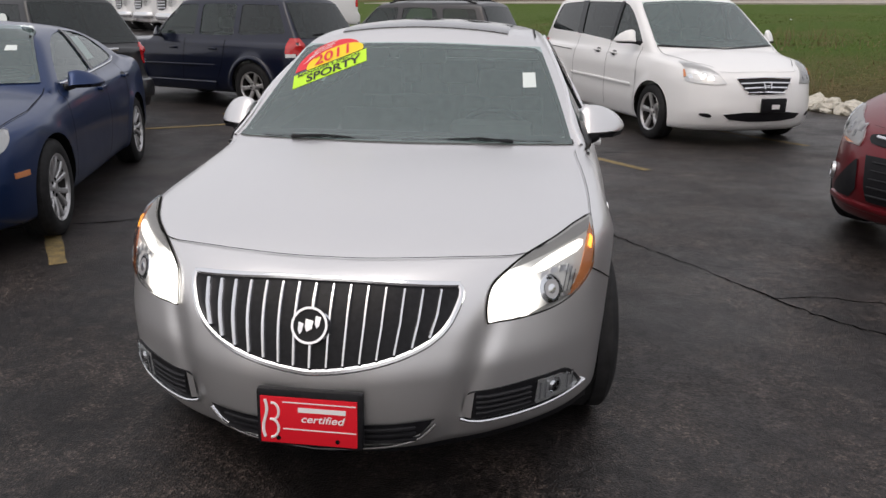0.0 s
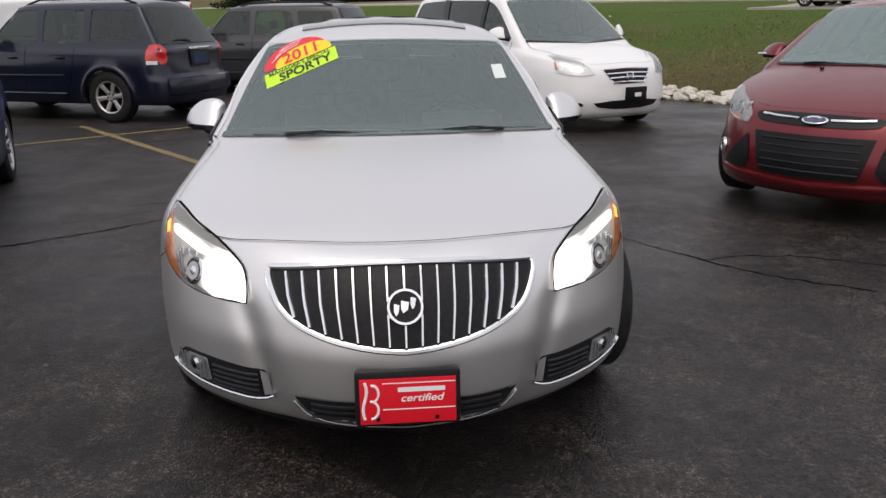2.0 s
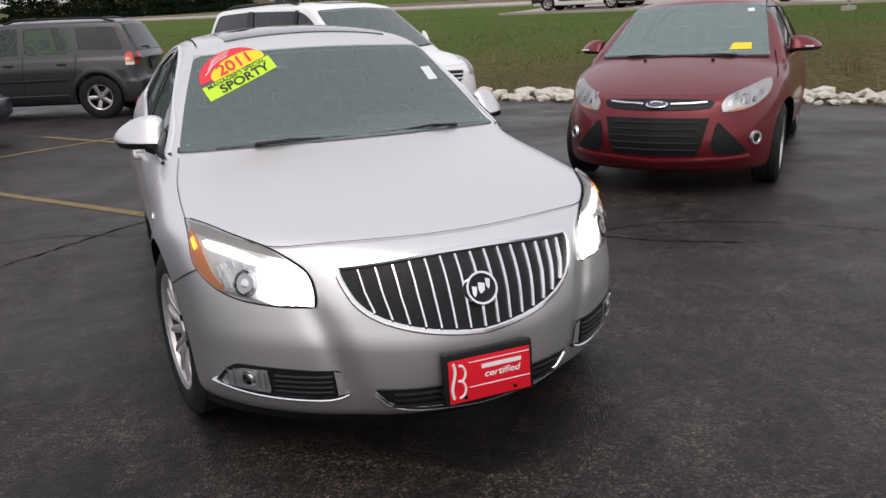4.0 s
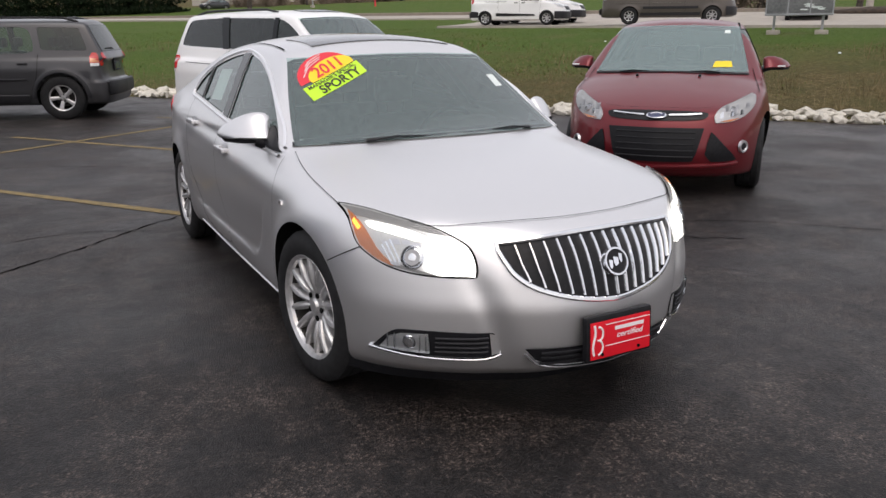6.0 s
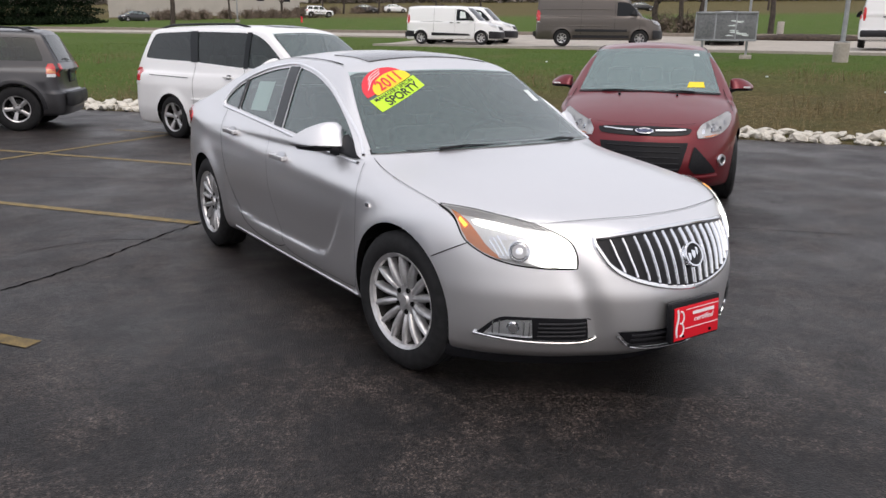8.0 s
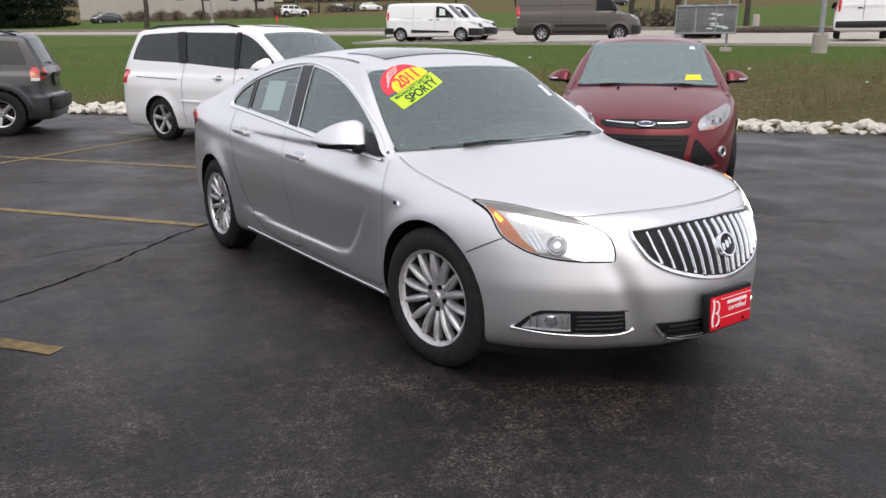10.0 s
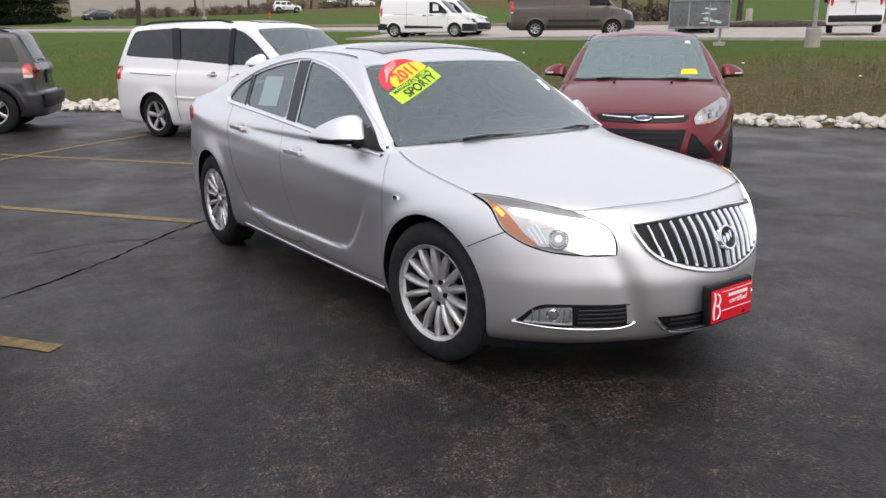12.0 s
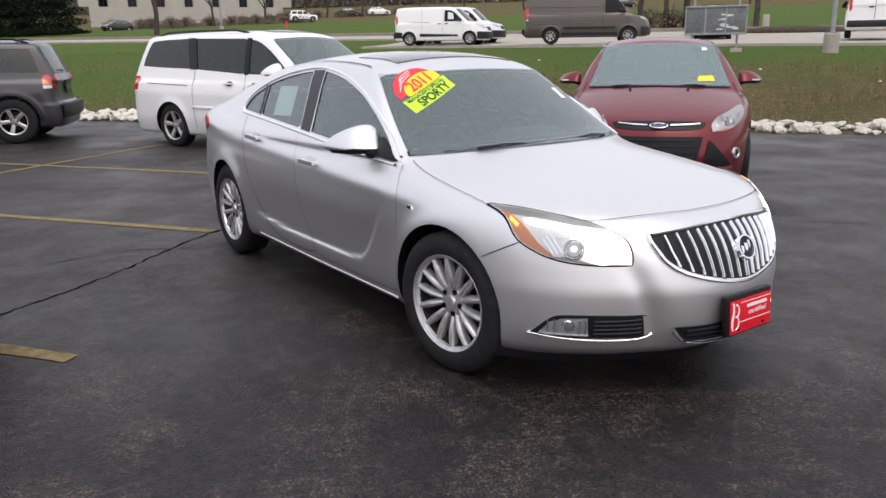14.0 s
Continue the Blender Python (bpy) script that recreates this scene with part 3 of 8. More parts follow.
def mirrors(car, sh, y, z, reach, size, material, base=0.0):
    """Door mirrors: a cap with a flat foot that narrows outwards, its glass behind, on a dark arm."""
    sx, sy, sz = size
    face = chaikin([(-1.0, -0.62), (-1.0, -0.62), (-0.98, 0.75), (-0.98, 0.75), (-0.75, 1.02), (-0.2, 1.0), (0.4, 0.62), (0.85, 0.05), (1.03, -0.45), (0.9, -0.62), (0.9, -0.62)], 2)
    for sg in (-1, 1):
        x = sg * reach
        bm = bmesh.new()
        rows = []
        for k in range(8):
            a = math.pi / 2 * k / 7.0
            c, d = math.cos(a) ** 0.5, math.sin(a)
            ring = []
            for u, v in face:
                uu, vv = -0.1 + (u + 0.1) * c, -0.25 + (v + 0.25) * c
                ring.append(bm.verts.new((x + sg * uu * sx, y + 0.35 * sy - 1.35 * sy * d * (0.75 - 0.45 * vv) + 0.045 * (uu + 1) ** 2, z + vv * sz)))
            rows.append(ring)
        n = len(face)
        for p, q in zip(rows, rows[1:]):
            for i in range(n):
                bm.faces.new((p[i], p[(i + 1) % n], q[(i + 1) % n], q[i]))
        bm.faces.new(rows[0])
        bmesh.ops.remove_doubles(bm, verts=bm.verts[:], dist=1e-4)
        bmesh.ops.recalc_face_normals(bm, faces=bm.faces[:])
        shell = part("mirror_shell", bm, material, car, smooth=50)
        gl = bmesh.new()
        gl.faces.new([gl.verts.new((x + sg * (u * 0.88 - 0.02) * sx, y + 0.35 * sy + 0.004 + 0.045 * (u * 0.88 + 0.98) ** 2, z + (v * 0.86) * sz)) for u, v in face])
        part("mirror_glass", gl, CHROME, shell)
        ar = bmesh.new()
        zl = z - sz * 0.62
        s0 = float(sh.at([(y - 0.02, zl - 0.02 + base)], "left")[0][0])
        tube(ar, [(sg * (s0 - 0.03), y - 0.03, zl - 0.02 + base), (sg * (s0 + 0.02), y - 0.02, zl - 0.005), (x - sg * sx * 0.5, y, zl + 0.005)], [0.035, 0.026, 0.022], 10)
        low = [(u, v) for u, v in ((-1.0, -0.8), (0.5, -0.62), (0.92, 0.1), (0.95, 0.42), (-1.0, 0.36))]
        for zz, kk in ((zl + 0.004, 0.97), (zl - 0.014, 0.86)):
            ring = [ar.verts.new((x + sg * u * sx * kk, y + v * sy * kk + 0.03 * (u + 1) ** 2, zz)) for u, v in low]
            if zz < zl:
                for i in range(5):
                    ar.faces.new((prev[i], prev[(i + 1) % 5], ring[(i + 1) % 5], ring[i]))
                ar.faces.new(ring)
            prev = ring
        bmesh.ops.recalc_face_normals(ar, faces=ar.faces[:])
        part("mirror_arm", ar, BLACK, shell)


def add(bm, other):
    """Puts another bmesh into bm."""
    me = bpy.data.meshes.new("tmp")
    other.to_mesh(me)
    other.free()
    bm.from_mesh(me)
    bpy.data.meshes.remove(me)


def body_mesh(sh, step, wheels, mats, cabin=None, side_wins=(), front=None, rear=None, arch=0.035, arch_in=0.55):
    core = ((-0.35, 0.75, 0.5), (0.35, sh.L - 0.75, 0.66))
    V, F = sh.shell(step, core)
    me = np_mesh("body", V, F)
    cut = []
    if cabin:
        y0, y1, zf = cabin

        def fc(P):
            return smax(smax(sh.f(P) + 0.03, zf - P[:, 2], 0.02), smax(y0 + 0.35 * (1.0 - P[:, 2]) - P[:, 1], P[:, 1] - y1, 0.02), 0.02)

        ym = (y0 + y1) / 2
        V2, F2 = sh.shell(step * 1.5, ((-0.3, y0 + 0.75, zf + 0.2), (0.3, y1 - 0.5, zf + 0.4)), fn=fc)
        cm = np_mesh("cabin", V2, F2)
        bm = bmesh.new()
        bm.from_mesh(cm)
        bpy.data.meshes.remove(cm)
        cut.append((bm, 1))
        wins = bmesh.new()
        for o in side_wins:
            for sg in (-1, 1):
                add(wins, prism(o, "side", sg * 0.42, sg * 1.3))
        cut.append((wins, 2))
        if front:
            cut.append((prism(front[0], "front", front[1], front[2]), 1))
        if rear:
            cut.append((prism(rear[0], "front", rear[1], rear[2]), 1))
    yf, yr, R = wheels
    wells = bmesh.new()
    for y in (yf, yr):
        for sg in (-1, 1):
            bm = bmesh.new()
            r = R + arch
            lathe(bm, [(0.0, 0), (r, 0), (r, 0.7), (0.0, 0.7)], 48, pose(sg * arch_in if sg > 0 else -arch_in - 0.7, y, R + 0.005))
            bmesh.ops.recalc_face_normals(bm, faces=bm.faces[:])
            add(wells, bm)
    cut.append((wells, 2))
    me = carve(me, cut, mats)
    skin_normals(me, sh)
    return me


def mirror_o(o):
    return [(-a, b) for a, b in o][::-1]


def inset(o, d):
    """An outline moved outwards (d > 0) or inwards."""
    A = np.array(o)
    T = np.roll(A, -1, 0) - np.roll(A, 1, 0)
    T /= np.maximum(np.hypot(*T.T)[:, None], 1e-9)
    s = np.sign((A[:, 0] * np.roll(A[:, 1], -1) - np.roll(A[:, 0], -1) * A[:, 1]).sum())
    M = A + s * d * np.c_[T[:, 1], -T[:, 0]]
    B = np.roll(A, -1, 0) - A
    keep = []
    for q in M:
        t = np.clip(((q - A) * B).sum(1) / np.maximum((B * B).sum(1), 1e-12), 0, 1)
        keep.append(np.hypot(*(A + t[:, None] * B - q).T).min() > 0.8 * abs(d))
    return [tuple(q) for q, k in zip(M, keep) if k]


def words(sh, text, view, at, angle, height, material, parent, off=0.004, bold=0.0, width=None):
    """Lettering in the built-in font, laid on the skin of a flat view."""
    cu = bpy.data.curves.new("words", "FONT")
    cu.body, cu.size, cu.align_x, cu.align_y, cu.offset = text, 1.0, "CENTER", "CENTER", bold
    ob = new("words", cu)
    dg = bpy.context.evaluated_depsgraph_get()
    me = bpy.data.meshes.new_from_object(ob.evaluated_get(dg))
    bpy.data.objects.remove(ob)
    V = np.array([v.co[:2] for v in me.vertices])
    k = height / 0.7
    kx = k if width is None else width / (V[:, 0].max() - V[:, 0].min())
    V = V * (kx, k)
    c, s = math.cos(radians(angle)), math.sin(radians(angle))
    Q = np.c_[V[:, 0] * c - V[:, 1] * s + at[0], V[:, 0] * s + V[:, 1] * c + at[1]]
    P = sh.at(Q, view)
    P = P + sh.grad(P) * (off + sh.lift)
    for v, q in zip(me.vertices, P):
        v.co = q
    finish(me, material, 0)
    o = new("lettering", me)
    o.parent = parent
    return o


def flat_words(text, m, width, height, material, parent):
    """Slanted lettering in the built-in font on a flat face."""
    cu = bpy.data.curves.new("words", "FONT")
    cu.body, cu.size, cu.align_x, cu.shear, cu.offset, cu.extrude = text, 1.0, "CENTER", 0.25, 0.012, 0.01
    ob = new("words", cu)
    me = bpy.data.meshes.new_from_object(ob.evaluated_get(bpy.context.evaluated_depsgraph_get()))
    bpy.data.objects.remove(ob)
    xs = [v.co.x for v in me.vertices]
    k = width / (max(xs) - min(xs))
    for v in me.vertices:
        v.co = m @ Vector((v.co.x * k, v.co.y * height / 0.7, v.co.z * 0.05))
    finish(me, material, 0)
    o = new("lettering", me)
    o.parent = parent
    return o


def build_car(name, sh, m, pm, label, category, wins, front, rear, cabin=None, step=0.05, wheel=(0.22, 7, "pair", 0.21, 0.78), seams=(), doors=(), hood=None, side_glass=None, trim=None, mirror=None, interior=None, front_cut=(0.9, 2.1), rear_cut=(3.4, 4.6), handles=(), arch=0.035, rear_glass=None, screen=None):
    """A whole car from its skin, its openings and its panels."""
    car = empty(name, m, label, category)
    me = body_mesh(sh, step, sh.wheels, [pm, INTERIOR, SEAM], cabin, [inset(w, -0.004) for w in wins], cabin and (inset(front, -0.02), *front_cut), cabin and rear and (inset(rear, -0.02), *rear_cut), arch)
    body = new("body", me)
    body.parent = car
    sg_mat = side_glass or [GLASS] * len(wins)
    if not cabin:
        sg_mat = [DARKGLASS] * len(wins)
    off = -0.006 if cabin else 0.002
    for o, gm in zip(wins, sg_mat):
        for v in ("right", "left"):
            g = part("side_window", patch(sh, inset(o, 0.004), v, off, 0, 0.09), gm, car)
            g.visible_shadow = not cabin
            true_normals(g, sh)
            if trim:
                part("window_trim", ribbon(sh, inset(o, 0.008), v, 0.022, 0.0, 0.006, True, 0.05), trim, g)
    g = part("windshield", patch(sh, front, "front", 0.003, 0, 0.06), (screen or GLASS) if cabin else DARKGLASS, car)
    g.visible_shadow = not cabin
    true_normals(g, sh)
    part("windshield_seal", ribbon(sh, inset(front, -0.010), "front", 0.028, 0.0005, 0, True, 0.03), SEAM, g)
    if rear:
        g = part("rear_window", patch(sh, rear, "rear", 0.003, 0, 0.09), (rear_glass or GLASS) if cabin else DARKGLASS, car)
        g.visible_shadow = not cabin
        true_normals(g, sh)
        part("rear_window_seal", ribbon(sh, inset(rear, -0.012), "rear", 0.03, 0.0005, 0, True, 0.04), SEAM, g)
    for o in doors:
        for v in ("right", "left"):
            d = part("door", ribbon(sh, o, v, 0.005, 0.0012, 0, False, 0.03), SEAM, car)
    for pts, v in seams:
        for vv in ([v] if v not in ("side",) else ["right", "left"]):
            part("panel_gap", ribbon(sh, pts, vv, 0.007, 0.0012, 0, False, 0.03), SEAM, car)
    for y, z in handles:
        for v, sg in (("right", -1), ("left", 1)):
            p = sh.at([(y, z)], v)[0]
            n = Vector(sh.grad(np.array([p]))[0])
            bm = bmesh.new()
            box(bm, p[0] + sg * 0.03, y, z, 0.018, 0.19, 0.028, bevel=0.008)
            for dy in (-0.075, 0.075):
                box(bm, p[0] + sg * 0.012, y + dy, z, 0.04, 0.03, 0.024, bevel=0.006)
            part("door_handle", bm, pm, car)
            part("handle_recess", patch(sh, chaikin([(y - 0.06, z - 0.035), (y + 0.06, z - 0.035), (y + 0.06, z + 0.03), (y - 0.06, z + 0.03)], 2), v, 0.0008, 0, 0.05), CLADDING if pm is not SILVER else SATIN, car)
    yf, yr, R = sh.wheels
    make_wheel(car, R, wheel[0], wheel[3], wheel[1], wheel[2], wheel[4], (yf, yr), *wheel[5:])
    if mirror:
        mirrors(car, sh, *mirror)
    if interior:
        cabin_things(car, sh, *interior)
    return car


def placed(x, y, deg, z=0.0):
    """A car whose nose stands at x, y and points to deg (0 is -y, turning anticlockwise)."""
    return pose(x, y, z, rz=deg)


# ---- the silver sedan ----
def regal_extra(y, z):
    # shoulder crease that climbs to the rear
    zc = 0.80 + 0.045 * (y - 1.6)
    on = 1 / (1 + np.exp(-(y - 1.35) / 0.12))
    cre = 0.010 * np.exp(-(((z - zc) / 0.05) ** 2)) * on
    hol = -0.008 * np.exp(-(((z - 0.52) / 0.13) ** 2)) * on / (1 + np.exp((y - 3.2) / 0.1))
    # the doors' long scoop, with a sharp lip below and in front that sweeps up and fades
    up = z - (0.364 + 0.09 * np.maximum(0, y - 2.5) ** 2)
    back = (y - (1.651 - 0.7 * (z - 0.452))) / 1.22
    d = -smax(-up, -back, 0.07)
    scoop = -0.022 / (1 + np.exp(-d / 0.007)) * np.exp(-np.maximum(d, 0) / 0.20) / (1 + np.exp((z - 0.60) / 0.035)) / (1 + np.exp((y - 3.12) / 0.05))
    return cre + hol + scoop


def regal_nose(x, z):
    # the middle stands proud of the corners, with a valley along the fold from the lamps down to the vents
    band = 1 / (1 + np.exp(-(z - 0.27) / 0.03)) / (1 + np.exp((z - 0.67) / 0.04))
    fold = x - (0.415 + 0.30 * (z - 0.36))
    return (0.020 * np.exp(-((fold / 0.045) ** 2)) + 0.012 / (1 + np.exp(-fold / 0.018)) - 0.006) * band


def regal_top(x, y):
    # the hood stands a little proud between two soft creases that run from the pillars to the grille
    xc = 0.46 + 0.13 * np.clip((y - 0.25) / 1.1, 0, 1)
    on = 1 / (1 + np.exp((y - 1.42) / 0.05)) / (1 + np.exp(-(y - 0.62) / 0.09))
    return -0.007 * on / (1 + np.exp(-(x - xc) / 0.03))


SEDAN = Shape(
    L=4.83, half=0.928, clear=0.18,
    top=[(-0.2, 0.62), (0.0, 0.72), (0.15, 0.785), (0.4, 0.855), (0.8, 0.925), (1.2, 0.97), (1.6, 1.0), (3.6, 1.06), (4.3, 1.10), (4.65, 1.10), (4.83, 1.06)],
    crown=0.10,
    plan_f=[(0, 0), (0.2, 0.027), (0.386, 0.105), (0.6, 0.243), (0.775, 0.432), (0.87, 0.645), (0.93, 0.99), (1.0, 1.65)],
    prof_f=[(0.0, 0.36), (0.18, 0.13), (0.26, 0.032), (0.36, 0.005), (0.48, 0.0), (0.58, 0.02), (0.66, 0.045), (0.74, 0.085), (0.82, 0.15), (1.0, 0.4)],
    plan_r=[(0, 0), (0.4, 0.07), (0.65, 0.2), (0.8, 0.42), (0.9, 0.85), (1.0, 1.5)],
    prof_r=[(0.0, 0.3), (0.2, 0.1), (0.4, 0.0), (0.6, 0.0), (0.8, 0.04), (1.1, 0.1)],
    width=[(0.0, 0.885), (0.6, 0.905), (1.0, 0.908), (1.8, 0.910), (3.0, 0.912), (3.7, 0.905), (4.2, 0.868), (4.83, 0.79)],
    side=[(0.0, 0.10), (0.2, 0.05), (0.3, 0.025), (0.45, 0.01), (0.62, 0.0), (0.75, 0.008), (0.85, 0.03), (0.95, 0.065), (1.1, 0.13)],
    belt=0.97, roof=[(1.5, 1.34), (1.95, 1.42), (2.3, 1.453), (2.7, 1.46), (3.2, 1.43), (3.6, 1.365), (4.2, 1.18)],
    ws=(1.30, 1.0, 1.985, 1.42, 0.42), bl=(4.35, 1.06, 3.35, 1.42, 0.3), wheels=(0.97, 3.708, 0.333), gh=(0.818, 0.578, 1.40), extra=regal_extra, nose=regal_nose, top_extra=regal_top, blend=0.055, rnd=0.075, lift=0.003)


def lerp_line(o, x):
    """Lowest and highest b at which an outline crosses a = x."""
    hits = []
    for (a0, b0), (a1, b1) in zip(o, o[1:] + o[:1]):
        if (a0 - x) * (a1 - x) <= 0 and a0 != a1:
            hits.append(b0 + (b1 - b0) * (x - a0) / (a1 - a0))
    return (min(hits), max(hits)) if len(hits) > 1 else None


def both(o):
    """An outline of the +x side and its mirror image."""
    return (o, mirror_o(o))


def disc_on(bm, sh, view, at, prof, n=28, off=0.0):
    """A turned piece set on the skin, its axis along the skin's normal."""
    p = sh.at([at], view)[0]
    nrm = Vector(sh.grad(np.array([p]))[0])
    q = nrm.to_track_quat("X", "Z").to_matrix().to_4x4()
    return lathe(bm, prof, n, Matrix.Translation(Vector(p) + nrm * off) @ q)


def wiper(car, sh, view, pts, off=0.013):
    """A blade along the points, held by an arm from the base of the glass."""
    R = resample(chaikin(pts, 2, False), 0.06)
    P = sh.at(R, view)
    N = sh.grad(P)
    bm = bmesh.new()
    tube(bm, [Vector(p + n * (off - 0.004)) for p, n in zip(P, N)], 0.0045, 6)
    k = len(R) // 2
    for a in (k - 2, k + 2):
        tube(bm, [Vector(P[a] + N[a] * off), Vector(P[k] + N[k] * (off + 0.006))], 0.0035, 6)
    blade = part("wiper", bm, BLACK, car)
    q = R[0] if abs(R[0][0]) > abs(R[-1][0]) else R[-1]
    B = sh.at([(q[0] * 0.75, R[:, 1].min() + 0.006), (0.5 * (q[0] * 0.75 + R[k][0]), R[:, 1].min() + 0.010)], view)
    bm = bmesh.new()
    tube(bm, [Vector(B[0]) + Vector((0, 0, 0.010)), Vector(B[1]) + Vector((0, -0.006, 0.016)), Vector(P[k] + N[k] * (off + 0.008))], [0.009, 0.005, 0.004], 6)
    part("wiper_arm", bm, BLACK, blade)
    return blade


def build_sedan():
    sh = SEDAN
    dlo_f = chaikin([(1.447, 0.922), (1.447, 0.922), (1.62, 1.045), (1.81, 1.15), (2.04, 1.245), (2.31, 1.318), (2.59, 1.352), (2.59, 1.352), (2.413, 1.0), (2.413, 1.0), (1.862, 0.962)], 2)
    dlo_r = chaikin([(2.563, 1.01), (2.563, 1.01), (2.75, 1.349), (2.75, 1.349), (2.96, 1.328), (3.16, 1.295), (3.34, 1.25), (3.34, 1.25), (3.24, 1.05), (3.24, 1.05)], 2)
    dlo_q = chaikin([(3.275, 1.052), (3.275, 1.052), (3.38, 1.235), (3.38, 1.235), (3.54, 1.165), (3.595, 1.09), (3.57, 1.066), (3.45, 1.06)], 2)
    front = chaikin([(-0.745, 0.955), (-0.745, 0.955), (-0.4, 0.978), (0, 0.983), (0.4, 0.978), (0.745, 0.955), (0.745, 0.955), (0.665, 1.16), (0.58, 1.335), (0.58, 1.335), (0, 1.36), (-0.58, 1.335), (-0.58, 1.335), (-0.665, 1.16)], 2)
    rear = chaikin([(-0.62, 1.13), (-0.62, 1.13), (0.62, 1.13), (0.62, 1.13), (0.5, 1.34), (0.5, 1.34), (0, 1.36), (-0.5, 1.34), (-0.5, 1.34)], 2)
    car = build_car("sedan", sh, Matrix(), SILVER, "silver four-door sedan with lit headlamps and red dealer plate", "car", [dlo_f, dlo_r, dlo_q], front, rear,
                    cabin=(1.1, 4.1, 0.3), step=0.026, wheel=(0.226, 7, "petal", 0.225, 0.778, 7.5), trim=None,
                    mirror=(1.69, 1.015, 0.89, (0.112, 0.08, 0.08), SILVER),
                    interior=(1.62, 0.95, 0.7, (2.25, 3.1), 0.3), front_cut=(0.9, 2.3), rear_cut=(3.1, 4.6), handles=[(2.303, 0.844), (3.179, 0.913)])
    for v in ("right", "left"):
        d = part("door", ribbon(sh, chaikin([(1.42, 0.915), (1.345, 0.82), (1.335, 0.6), (1.33, 0.36), (1.36, 0.29), (1.5, 0.275), (2.2, 0.28), (2.3, 0.31), (2.4, 0.45), (2.45, 0.6), (2.53, 0.9), (2.56, 1.0)], 2, False), v, 0.0022), SEAM, car)
        part("door", ribbon(sh, chaikin([(2.3, 0.31), (2.4, 0.28), (2.7, 0.28), (2.95, 0.33), (3.1, 0.44), (3.24, 0.66), (3.4, 0.92), (3.46, 1.05)], 2, False), v, 0.004), SEAM, car)
        part("bumper_gap", ribbon(sh, [(0.515, 0.71), (0.6, 0.665), (0.70, 0.612)], v, 0.004), SEAM, car)
        part("rear_bumper_gap", ribbon(sh, [(4.02, 0.62), (4.3, 0.68), (4.5, 0.7)], v, 0.004), SEAM, car)
        top = chaikin([(1.462, 0.95), (1.60, 1.045), (1.80, 1.158), (2.035, 1.258), (2.31, 1.332), (2.6, 1.367), (2.76, 1.366), (2.97, 1.345), (3.17, 1.312), (3.4, 1.25), (3.56, 1.178), (3.62, 1.09), (3.60, 1.052), (3.45, 1.045), (3.24, 1.035), (2.563, 0.995), (1.862, 0.945), (1.47, 0.912)], 2, False)
        part("window_surround", ribbon(sh, top, v, 0.017, 0.0, 0.008, False, 0.03), BRIGHT, car, "bright chrome window surround")
        part("door_pillar", patch(sh, [(2.43, 1.0), (2.60, 1.352), (2.74, 1.349), (2.553, 1.008)], v, 0.001, 0.004), DARKGLASS, car, "gloss black door pillar")
        part("window_divider", patch(sh, [(3.245, 1.05), (3.343, 1.245), (3.378, 1.236), (3.272, 1.052)], v, 0.001, 0.004), BLACK, car)
        part("mirror_sail", patch(sh, chaikin([(1.46, 0.93), (1.46, 0.93), (1.62, 1.035), (1.66, 1.03), (1.70, 0.955), (1.70, 0.955)], 1), v, 0.003, 0.01), BLACK, car)
        part("fender_badge", patch(sh, [(1.205, 0.738), (1.24, 0.738), (1.246, 0.754), (1.211, 0.754)], v, 0.003, 0.006), CHROME, car)
        part("sill_moulding", ribbon(sh, [(1.4, 0.235), (2.3, 0.235), (3.2, 0.245)], v, 0.018, 0.0, 0.004), SILVER, car)
        part("tail_lamp", patch(sh, chaikin([(4.16, 0.93), (4.3, 0.99), (4.62, 1.0), (4.72, 0.93), (4.66, 0.84), (4.35, 0.85)], 2), v, 0.004, 0.01), REDLENS, car)
    # panel lines of the hood, sunroof and cowl
    hood = [(0.67, 0.47), (0.59, 0.372), (0.47, 0.302), (0.24, 0.226), (0, 0.205)]
    hd = part("hood", ribbon(sh, chaikin(hood + [(-a, b) for a, b in hood[-2::-1]], 2, False), "top", 0.003), SEAM, car)
    for sg in (-1, 1):
        part("hood_gap", ribbon(sh, [(sg * a, b) for a, b in chaikin([(0.80, 0.64), (0.80, 0.96), (0.785, 1.2), (0.755, 1.40)], 2, False)], "top", 0.0024), SEAM, hd)
        part("roof_ditch", ribbon(sh, [(sg * a, b) for a, b in chaikin([(0.553, 2.12), (0.545, 2.3), (0.535, 2.5), (0.53, 3.0), (0.55, 3.4)], 2, False)], "top", 0.008), SEAM, car)
    part("cowl", ribbon(sh, chaikin([(-0.75, 1.455), (-0.4, 1.312), (0, 1.252), (0.4, 1.312), (0.75, 1.455)], 2, False), "top", 0.035, 0.001), BLACK, car)
    part("sunroof", patch(sh, chaikin([(-0.42, 2.06), (-0.42, 2.06), (0, 2.035), (0.42, 2.06), (0.42, 2.06), (0.43, 2.48), (0.43, 2.48), (-0.43, 2.48), (-0.43, 2.48)], 2), "top", 0.002, 0.006, 0.08), SUNROOF, car, "dark glass sunroof panel")
    wiper(car, sh, "front", [(-0.60, 0.968), (-0.35, 0.984), (-0.05, 0.988)], 0.008)
    wiper(car, sh, "front", [(0.04, 0.988), (0.35, 0.988), (0.66, 0.968)], 0.008)
    mi = bmesh.new()
    box(mi, 0, 2.0, 1.285, 0.24, 0.03, 0.07, bevel=0.02)
    tube(mi, [(0, 1.99, 1.29), (0, 1.93, 1.34)], 0.012)
    part("rear_view_mirror", mi, BLACK, car)
